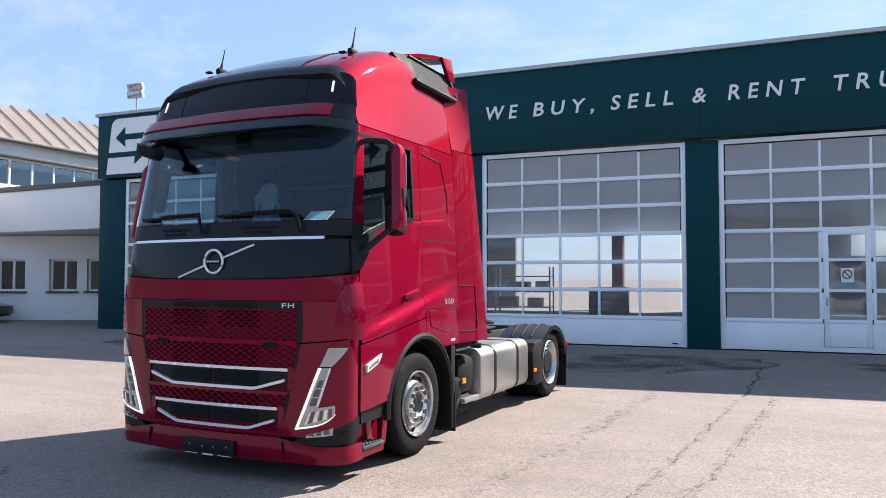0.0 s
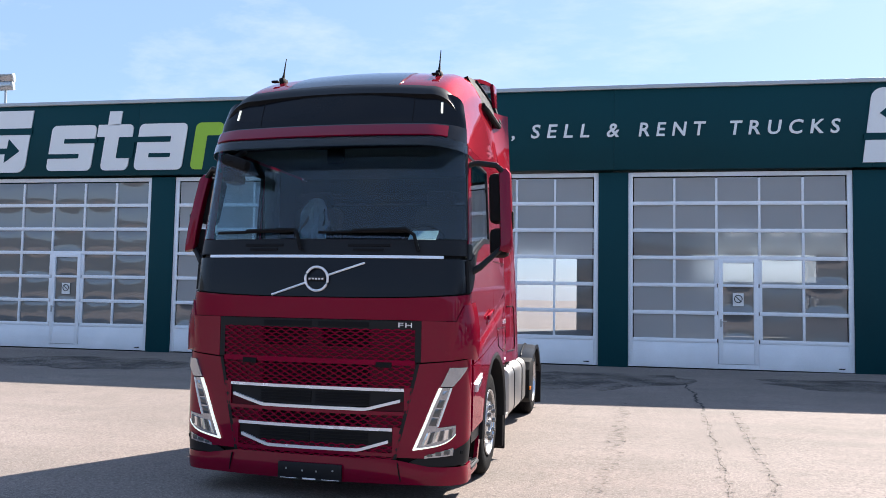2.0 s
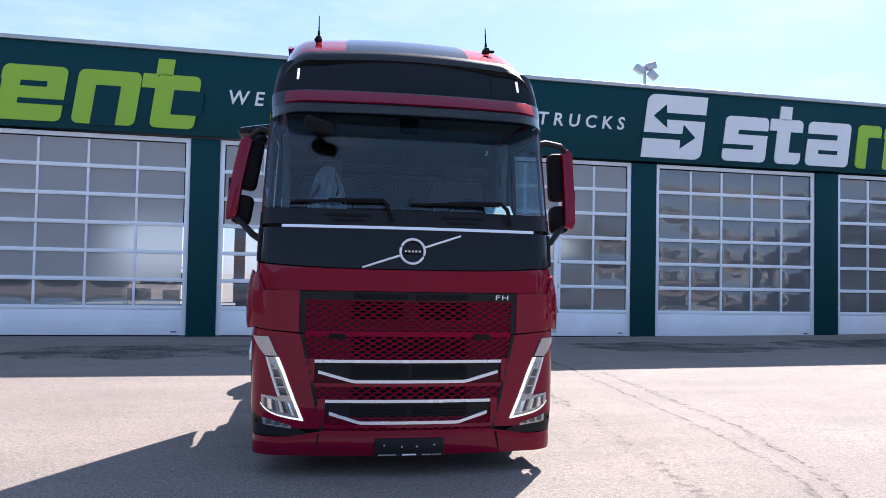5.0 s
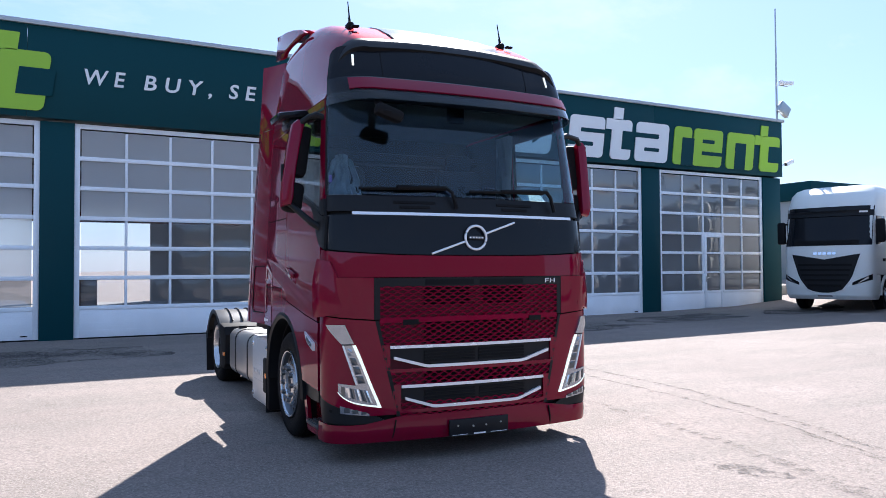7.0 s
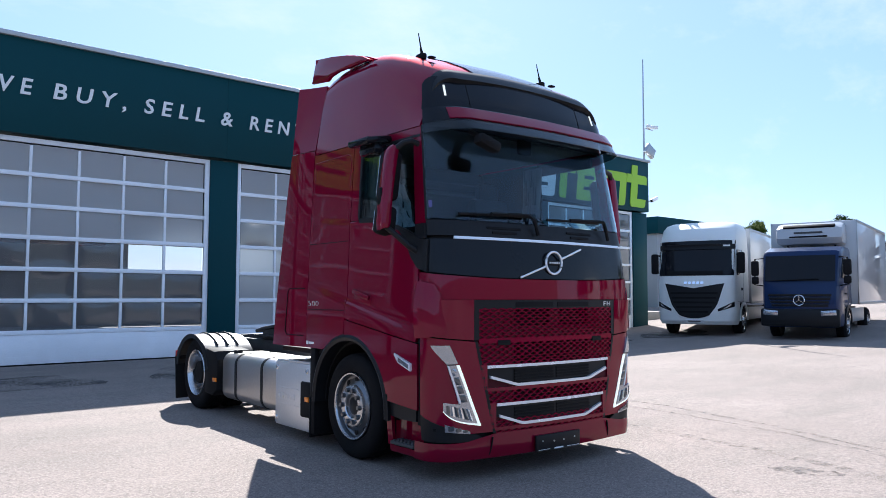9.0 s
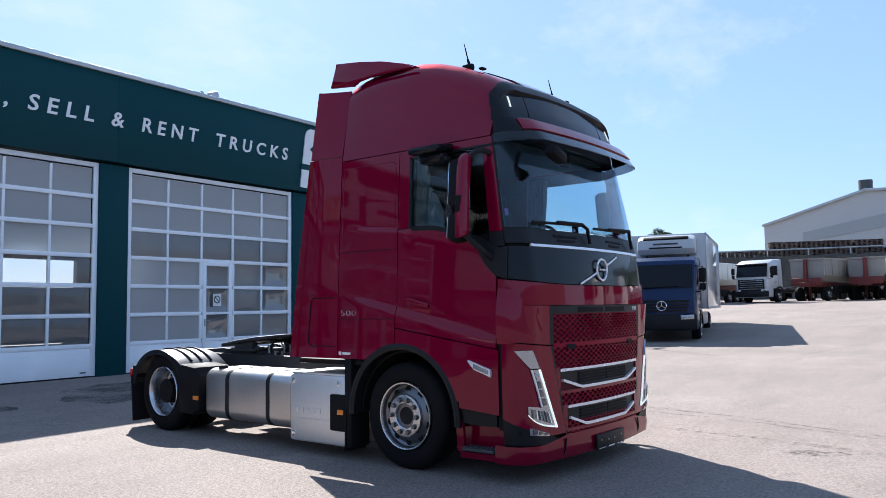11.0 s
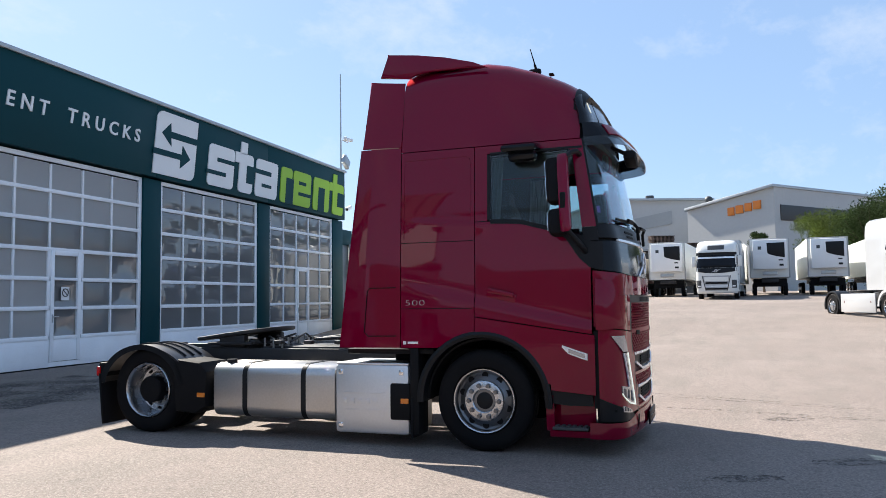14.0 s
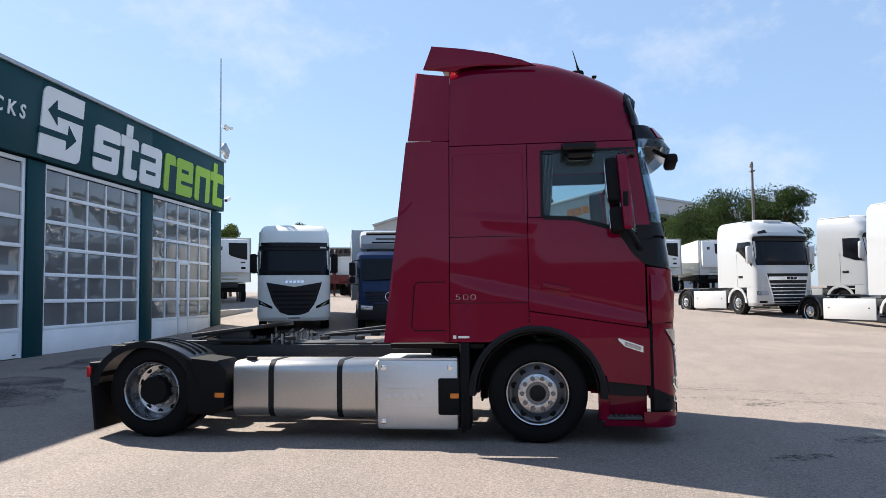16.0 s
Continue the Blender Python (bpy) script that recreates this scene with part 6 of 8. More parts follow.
# rear wings and lamps
for s in (-1, 1):
    bm = bmesh.new()
    R = REAR_R + 0.058

    def wing_at(a, b):
        ang = radians(8 + 164 * a)
        flat = 0.004 * abs(math.sin(ang))
        bulge = 0.012 * (1 if abs(b - 0.5) < 0.42 else 0)
        return (s * (0.62 + 0.63 * b), AXLE_R - math.cos(ang) * (R + (0.16 if math.cos(ang) > 0 else 0.05)), REAR_R + math.sin(ang) * (R - 0.045) + bulge + flat)

    add_sheet(bm, wing_at, 24, 8, 0.025, (s * 0.9, AXLE_R, REAR_R))
    fender = part("rear_wing", bm, WING_BLACK, truck, "black plastic rear wing with ribs")
    for b in (0.28, 0.5, 0.72):
        run = [wing_at(k / 26, b) for k in range(6, 21)]
        part("rib", add_tube(bmesh.new(), [(p[0], p[1], p[2] + 0.012) for p in run], 0.010, 6), BLACK, fender)
    bm = bmesh.new()
    outer = [(AXLE_R - math.cos(radians(8 + 164 * k / 20)) * (R + 0.06), REAR_R + math.sin(radians(8 + 164 * k / 20)) * (R - 0.045) + 0.02) for k in range(21)]
    inner = [(AXLE_R - math.cos(radians(8 + 164 * k / 20)) * (R - 0.02), REAR_R + math.sin(radians(8 + 164 * k / 20)) * (R - 0.085)) for k in range(21)]
    for k in range(20):
        vs = [bm.verts.new((s * 1.25, *p)) for p in (outer[k], outer[k + 1], inner[k + 1], inner[k])]
        bm.faces.new(vs)
    bmesh.ops.remove_doubles(bm, verts=bm.verts, dist=0.0005)
    part("wing_lip", bm, BLACK, fender)
    part("front_skirt", prism([(AXLE_R - R + 0.06, 0.26), (AXLE_R - R - 0.20, 0.24), (AXLE_R - R - 0.34, 0.32), (AXLE_R - R - 0.36, 0.70), (AXLE_R - R - 0.26, 0.80), (AXLE_R - R + 0.10, 0.84)], s * 1.0 - 0.25, s * 1.0 + 0.25, "x", 0.03), DEEP, truck, "black skirt ahead of the rear wheel")
    part("mud_flap", box(s * 1.0, AXLE_R + R + 0.02, 0.37, 0.52, 0.03, 0.58, 0.008, Matrix.Rotation(radians(-6), 4, "X")), DEEP, truck, "black mud flap")
    part("marker_lamp", box(s * 1.252, AXLE_R - R - 0.29, 0.45, 0.02, 0.10, 0.05, 0.006), AMBER, truck, "amber marker lamp")
    tail = part("tail_lamp_box", box(s * 0.98, AXLE_R + R + 0.04, 0.70, 0.48, 0.12, 0.16, 0.02), DEEP, truck)
    part("tail_lamp", box(s * 1.215, AXLE_R + R + 0.09, 0.68, 0.05, 0.05, 0.11, 0.01), REDLAMP, tail, "red tail lamp")


def wheel(name, at, r, width, front):
    """A tyre with its rim, nuts and hub; its outer face looks along +x."""
    ob_at = at
    bm = bmesh.new()
    w = width / 2
    add_lathe(bm, [(0.300, w - 0.03), (0.325, w - 0.005), (0.36, w), (r - 0.075, w + 0.004), (r - 0.035, w - 0.008), (r - 0.012, w - 0.028), (r - 0.004, w - 0.05), (r, w - 0.075), (r, 0.09), (r - 0.012, 0.085), (r - 0.012, 0.070), (r, 0.065), (r, 0.012), (r - 0.012, 0.008), (r - 0.012, -0.008), (r, -0.012), (r, -w + 0.07), (r - 0.012, -w + 0.028), (r - 0.075, -w), (0.30, -w + 0.03)], 64)
    tyre = part(name, bm, RUBBER, truck, "black road tyre", at=ob_at)
    bm = bmesh.new()
    if front:
        add_lathe(bm, [(0.302, w - 0.04), (0.306, w - 0.004), (0.299, w + 0.004), (0.288, w - 0.012), (0.278, w - 0.05), (0.255, w - 0.062), (0.225, w - 0.050), (0.190, w - 0.020), (0.0, w - 0.025)], 64)
    else:
        add_lathe(bm, [(0.302, w - 0.04), (0.306, w - 0.004), (0.299, w + 0.004), (0.285, w - 0.012), (0.272, w - 0.10), (0.268, w - 0.17), (0.255, w - 0.20), (0.20, w - 0.215), (0.185, w - 0.18), (0.175, w - 0.165), (0.15, w - 0.165)], 64)
    rim = part("rim", bm, RIM_SHADED if front else ALU_RIM, tyre, "polished aluminium rim with shade in its colour" if front else "deep aluminium rear rim")
    if front:
        bm = bmesh.new()
        add_lathe(bm, [(0.196, w - 0.026), (0.190, w + 0.002), (0.180, w + 0.006), (0.116, w + 0.006), (0.108, w - 0.002), (0.104, w - 0.030)], 48)
        part("wheel_disc", bm, ALU_RIM, rim, "bright aluminium bolt ring")
        bm = bmesh.new()
        add_lathe(bm, [(0.306, w - 0.002), (0.303, w + 0.008), (0.292, w + 0.004), (0.286, w - 0.010)], 56)
        part("rim_edge", bm, ALU_RIM, rim, "bright rim edge")
    for k in range(10):
        a = 2 * math.pi * k / 10
        bm = bmesh.new()
        xx = w + 0.006 if front else w - 0.166
        add_rod(bm, (xx, 0.150 * math.cos(a), 0.150 * math.sin(a)), (xx + 0.030, 0.150 * math.cos(a), 0.150 * math.sin(a)), 0.024, 12, 0.019)
        part("wheel_nut", bm, RIM_SHADED, rim)
        bm = bmesh.new()
        a += math.pi / 10
        c = (w - 0.054 if front else w - 0.207, 0.238 * math.cos(a), 0.238 * math.sin(a))
        bmesh.ops.create_circle(bm, cap_ends=True, segments=16, radius=0.032, matrix=Matrix.Translation((c[0] + 0.003, c[1], c[2])) @ Matrix.Rotation(radians(90), 4, "Y"))
        part("hand_hole", bm, DEEP, rim)
    bm = bmesh.new()
    if front:
        add_lathe(bm, [(0.100, w - 0.058), (0.096, w - 0.030), (0.070, w - 0.018), (0.0, w - 0.016)], 32)
    else:
        add_lathe(bm, [(0.148, w - 0.22), (0.148, w - 0.05), (0.135, w - 0.035), (0.0, w - 0.03)], 32)
    part("hub", bm, DEEP if not front else BLACK, rim)
    return tyre


for s, turn in ((-1, 180), (1, 0)):
    wheel("front_wheel", pose(s * 1.075, AXLE_F, FRONT_R, 0, 0, turn), FRONT_R, 0.30, True)
    wheel("rear_wheel", pose(s * 1.055, AXLE_R - 0.06, REAR_R, 0, 0, turn), REAR_R, 0.30, False)
    bm = bmesh.new()
    add_lathe(bm, [(0.30, -0.14), (REAR_R - 0.05, -0.15), (REAR_R, -0.09), (REAR_R, 0.09), (REAR_R - 0.05, 0.15), (0.30, 0.14)], 40)
    part("inner_tyre", bm, RUBBER, truck, "black inner tyre", at=pose(s * 0.72, AXLE_R - 0.06, REAR_R))

# ---- on and beside the hall ----


def floodlight(x, y, z, heads, label):
    lamp = thing("floodlight", label, "floodlight", pose(x, y, z), "roof floodlights")
    part("pole", rod((0, 0, 0), (0, 0, 0.97), 0.035, 10), STEEL, lamp)
    for k, (dz, tilt) in enumerate(heads):
        turn = Matrix.Rotation(radians(tilt), 4, "X")
        head = part("lamp_head", box(0, -0.06, dz, 0.62, 0.12, 0.24, 0.02, turn), STEEL, lamp)
        part("lamp_glass", box(0, -0.125, dz - 0.01, 0.52, 0.012, 0.18, 0.004, turn), LAMP, head)
    return lamp


floodlight(-18.25, 18.4, 6.62, ((1.04, 20), (0.80, 10)), "twin grey floodlights on a short pole on the roof")
lamp = thing("roof_floodlight", "grey floodlight cluster on a mast standing on the roof", "floodlight", pose(11.30, 30.7, 6.0))
part("pole", rod((0, 0, 0), (0, 0, 5.2), 0.06, 10), STEEL, lamp)
for dx, dz, tilt in ((-0.33, 5.0, 30), (0.25, 5.2, -20), (0.33, 4.8, 40)):
    head = part("lamp_head", box(dx, -0.12, dz, 0.48, 0.24, 0.32, 0.05, Matrix.Rotation(radians(tilt), 4, "Y")), STEEL, lamp)
part("roof", box(-1.3, 28.0, 6.42, 34.6, 19.6, 0.10), COPING)
tagged(bpy.data.objects["roof"], "flat grey roof of the hall", "roof", kind="structure")

mast = thing("camera_mast", "thin steel mast with cameras and a floodlight on the hall's corner", "mast", pose(16.30, 17.72, 6.66))
part("pole", rod((0, 0, 0), (0, 0, 4.05), 0.040, 10, 0.022), STEEL, mast)
part("cross_arm", rod((-0.05, -0.1, 1.28), (0.45, -0.1, 1.28), 0.018, 8), STEEL, mast)
for dx, dz, yaw in ((0.10, 1.36, 20), (0.42, 1.38, -25)):
    cam_body = part("camera_body", box(dx, -0.16, dz, 0.38, 0.14, 0.13, 0.03, Matrix.Rotation(radians(yaw), 4, "Z")), SIGN_WHITE, mast, "white camera body")
head = part("lamp_head", box(0.22, -0.12, 0.42, 0.52, 0.16, 0.40, 0.03, Matrix.Rotation(radians(30), 4, "Y")), STEEL, mast)
bullet = thing("wall_camera", "small white bullet camera on a bracket on the hall's corner", "camera", pose(16.40, 17.62, 5.13))
part("bracket", rod((0, 0, -0.04), (0.24, -0.02, 0.0), 0.020, 8), STEEL, bullet)
slope = Matrix.Rotation(radians(-22), 4, "Y")
camera_body = part("camera_body", box(0.36, -0.03, 0.07, 0.40, 0.13, 0.14, 0.03, slope), SIGN_WHITE, bullet)
part("lens", box(0.15, -0.03, -0.01, 0.03, 0.10, 0.10, 0.02, slope), DEEP, camera_body)

# office house at the left
OX = -24.6
office = thing("office_building", "white rendered office house with a brown sheet metal roof", "building", pose(OX, 20.0, 0))
Y0, Y1 = -4.0, 14.0
# the ground floor and its balcony stand askew to the upper storey
SKEW = pose(0.50, 0.70, 0, 0, 0, 23)  # x along the wall, -y out of it
ground_windows = [(-5.3, -4.2), (-3.87, -2.80), (-2.43, -1.36), (-0.48, 0.59), (0.94, 2.0)]
edges = [-12.0] + [v for p in ground_windows for v in p] + [4.4]
bm = bmesh.new()
for k in range(len(edges) - 1):
    a, b = edges[k], edges[k + 1]
    for low, high in ((-0.15, 1.07), (1.07, 2.29), (2.29, 3.15)):
        if k % 2 == 0 or low != 1.07:
            add_box(bm, (a + b) / 2, 0.15, (low + high) / 2, b - a, 0.3, high - low)
bmesh.ops.remove_doubles(bm, verts=bm.verts, dist=0.001)
inner = [f for f in bm.faces if all(len(e.link_faces) > 2 for e in f.edges)]
bmesh.ops.delete(bm, geom=inner, context="FACES_ONLY")
part("ground_floor_wall", bm, STUCCO, office, at=SKEW)
part("room_wall", box(-4, 3.4, 1.5, 16, 0.2, 3.3), STUCCO, office, at=SKEW)
for a, b in ground_windows:
    bm = bmesh.new()
    for x in (a + 0.045, (a + b) / 2 + 0.03, b - 0.045):
        add_box(bm, x, 0.17, 1.68, 0.09, 0.07, 1.22, 0.008)
    for z in (1.115, 2.245):
        add_box(bm, (a + b) / 2, 0.17, z, b - a, 0.07, 0.09, 0.008)
    win = part("window", bm, SIGN_WHITE, office, "white framed double window", at=SKEW)
    part("pane", box((a + b) / 2, 0.18, 1.68, b - a - 0.1, 0.012, 1.1), WIN_GLASS, win)
    part("sill", box((a + b) / 2, -0.03, 1.045, b - a + 0.14, 0.16, 0.06, 0.008), DARK_TRIM, win, "dark window sill")
    for mid, wide in ((a + 0.28, 0.20), (b - 0.24, 0.17)):
        part("curtain", add_sheet(bmesh.new(), lambda u, v: (mid + wide * (2 * u - 1), 0.30 + 0.03 * math.sin(u * 22), 1.12 + 1.10 * v), 20, 1, 0.01, (0, 2, 1.5)), CURTAIN_WHITE, win, "white net curtain")
plan = [(-4.2, -0.05), (1.38, -2.8), (3.3, -3.75), (3.3, 5.0), (-7.0, 5.0), (-7.0, -0.02)]
part("balcony_parapet", prism(plan, 3.20, 4.62, "z", 0.01), STUCCO, office, at=SKEW)
part("parapet_cap", prism([(x * 1.02, y - 0.05 if y < 4 else y) for x, y in plan], 4.62, 4.80, "z", 0.01), DARK_TRIM, office, "dark parapet capping", at=SKEW)
bm = bmesh.new()
UW = -1.55
add_box(bm, -0.85, (Y0 + UW) / 2, 5.25, 0.3, UW - Y0, 1.9)
add_box(bm, -0.85, (UW + Y1) / 2, 6.28, 0.3, Y1 - UW, 0.75)
add_box(bm, -0.85, (UW + Y1) / 2, 4.75, 0.3, Y1 - UW, 0.5)
add_box(bm, -0.85, (Y0 + UW) / 2, 6.42, 0.3, UW - Y0, 0.47)
part("upper_wall", bm, STUCCO, office)
bm = bmesh.new()
y = UW + 0.05
while y < 9:
    add_box(bm, -0.80, y, 5.45, 0.06, 0.07, 0.95, 0.006)
    y += 0.95
add_box(bm, -0.78, (UW + 9) / 2, 5.94, 0.10, 9 - UW, 0.08, 0.006)
band = part("window_band", bm, SIGN_WHITE, office, "band of upper windows")
part("pane", box(-0.83, (UW + 9) / 2, 5.45, 0.012, 9 - UW, 0.95), WIN_GLASS, band)
part("band_lintel", box(-0.66, (UW + 9) / 2, 6.03, 0.30, 9 - UW + 0.2, 0.10, 0.01), DARK_TRIM, office)
bm = bmesh.new()
add_sheet(bm, lambda a, b: (-0.45 - 2.3 * b, Y0 + (Y1 - Y0) * a, 6.62 + 1.75 * b), 2, 2, 0.12, (-3, 0, 5))
roof = part("sheet_roof", bm, ROOF_METAL, office, "brown standing seam roof")
bm = bmesh.new()
y = Y0
while y < Y1:
    add_tube(bm, [(-0.42 - 2.3 * b, y, 6.66 + 1.75 * b) for b in (0, 1)], 0.030, 4)
    y += 0.82
pieces("roof_seam", bm, ROOF_METAL, roof)
part("roof_vent", rod((-1.9, -0.6, 7.7), (-1.9, -0.6, 8.05), 0.06, 8), DARK_TRIM, roof)
part("gutter", box(-0.40, 0, 6.58, 0.14, Y1 - Y0, 0.10, 0.02), DARK_TRIM, office)
part("wall_vent", box(0.30, -0.012, 0.30, 0.36, 0.02, 0.16, 0.01), SIGN_WHITE, office, at=SKEW)


def car(at):
    """A dark estate car by the office."""
    ob = thing("car", "dark parked car beside the white office house", "car", at)
    prof_ = [(0, 0.35), (0.05, 0.62), (0.9, 0.80), (1.55, 1.28), (2.9, 1.34), (3.9, 1.02), (4.35, 0.95), (4.4, 0.4), (4.2, 0.25), (0.15, 0.25)]
    part("body", prism(prof_, -0.88, 0.88, "x", 0.06), GLOSSY, ob)
    part("windows", prism([(1.0, 0.84), (1.58, 1.22), (2.85, 1.28), (3.6, 1.02), (3.5, 0.86)], -0.893, 0.893, "x", 0.02), WIN_GLASS, ob)
    for x in (-0.82, 0.82):
        for y in (0.85, 3.5):
            bm = bmesh.new()
            add_lathe(bm, [(0.0, -0.1), (0.20, -0.11), (0.32, -0.10), (0.33, 0.0), (0.32, 0.10), (0.20, 0.11), (0.0, 0.10)], 28)
            w = part("wheel", bm, RUBBER, ob, at=pose(x, y, 0.33))
            bm = bmesh.new()
            for k in range(5):
                a = 2 * math.pi * k / 5
                add_box(bm, 0.115 if x > 0 else -0.115, 0.10 * math.cos(a), 0.10 * math.sin(a), 0.02, 0.19, 0.05, 0.006, Matrix.Rotation(a, 4, "X"))
            part("rim", bm, ALU_RIM, w)
    return ob


car(pose(-24.75, 18.75, -0.05, 0, 0, 113))

# ---- the other lorries ----


def small_wheel(parent, x, y, r, width=0.28, rim=ALU_RIM):
    bm = bmesh.new()
    w = width / 2
    add_lathe(bm, [(0.0, -w + 0.02), (0.28, -w + 0.02), (r - 0.06, -w), (r, -w + 0.06), (r, w - 0.06), (r - 0.06, w), (0.30, w - 0.01), (0.0, w - 0.05)], 32)
    tyre = part("wheel", bm, RUBBER, parent, at=pose(x, y, r))
    s = 1 if x > 0 else -1
    bm = bmesh.new()
    add_lathe(bm, [(0.295, s * (w + 0.002)), (0.272, s * (w - 0.03)), (0.258, s * (w - 0.10)), (0.205, s * (w - 0.075)), (0.195, s * (w - 0.02)), (0.125, s * (w - 0.015)), (0.115, s * (w + 0.03)), (0.07, s * (w + 0.04)), (0.0, s * (w + 0.04))], 28)
    for k in range(10):
        a = k * math.pi / 5
        add_rod(bm, (s * (w - 0.02), 0.165 * math.cos(a), 0.165 * math.sin(a)), (s * (w + 0.012), 0.165 * math.cos(a), 0.165 * math.sin(a)), 0.014, 6)
    part("rim", bm, rim, tyre)
    return tyre


PLAN_N, PLAN_A = 3.0, 0.50  # how square and how deep the rounded nose is in plan


class CabShape:
    """A rounded cab: levels of (height, nose, half width), from the bumper to the roof."""

    def __init__(self, w, h, low, high, brow):
        k = w / 2
        self.levels = [(0.38, 0.12, k - 0.06), (0.50, 0.02, k - 0.02), (0.75, -0.01, k), (1.10, 0.0, k), (low - 0.30, 0.0, k), (low, 0.05, k), (high, 0.24, k - 0.01), (high + 0.10, 0.25 - brow, k - 0.015), (high + 0.22, 0.26 - brow * 0.7, k - 0.02), (h - 0.30, 0.46, k - 0.05), (h - 0.14, 0.66, k - 0.12), (h - 0.05, 0.95, k - 0.22), (h, 1.40, k - 0.45)]

    def row(self, z):
        for (z0, n0, k0), (z1, n1, k1) in zip(self.levels, self.levels[1:]):
            if z <= z1:
                f = max(0.0, (z - z0) / (z1 - z0))
                return n0 + (n1 - n0) * f, k0 + (k1 - k0) * f
        return self.levels[-1][1:]

    def at(self, x, z, out=0.0):
        nose_y, k = self.row(z)
        f = min(0.992, abs(x) / k)
        return (x, nose_y + PLAN_A * (1 - (1 - f ** PLAN_N) ** (1 / PLAN_N)) - out, z)

    def ring(self, z, depth):
        nose_y, k = self.row(z)
        side = [(k, depth), (k, 0.5 * (depth + nose_y + PLAN_A))]
        for j in range(9):
            t = j * math.pi / 16
            side.append((k * math.cos(t) ** (2 / PLAN_N) if j < 8 else 0.0, nose_y + PLAN_A * (1 - math.sin(t) ** (2 / PLAN_N))))
        return [(x, y, z) for x, y in side] + [(-x, y, z) for x, y in reversed(side[:-1])]

    def hull(self, bm, z0, z1, depth):
        zs = sorted({z0, z1} | {z for z, _, _ in self.levels if z0 < z < z1} | {z0 + (z1 - z0) * j / 10 for j in range(11)})
        rows = [[bm.verts.new(p) for p in self.ring(z, depth)] for z in zs]
        n = len(rows[0])
        for a, b in zip(rows, rows[1:]):
            for j in range(n):
                bm.faces.new((a[j], a[(j + 1) % n], b[(j + 1) % n], b[j]))
        bm.faces.new(rows[0])
        bm.faces.new(rows[-1])
        bmesh.ops.recalc_face_normals(bm, faces=bm.faces)

    def patch(self, x0, x1, z0, z1, out=0.012, thick=0.03, nu=14, nv=4):
        """A panel on the nose; its sides may run with height, its lower and upper edges with width."""
        bm = bmesh.new()

        def place(u, v):
            za, zb = (e(u) if callable(e) else e for e in (z0, z1))
            z = za + (zb - za) * v
            xa, xb = (e(z) if callable(e) else e for e in (x0, x1))
            return self.at(xa + (xb - xa) * u, z, out)
        return add_sheet(bm, place, nu, nv, thick, (0, 1.5, 2.0))


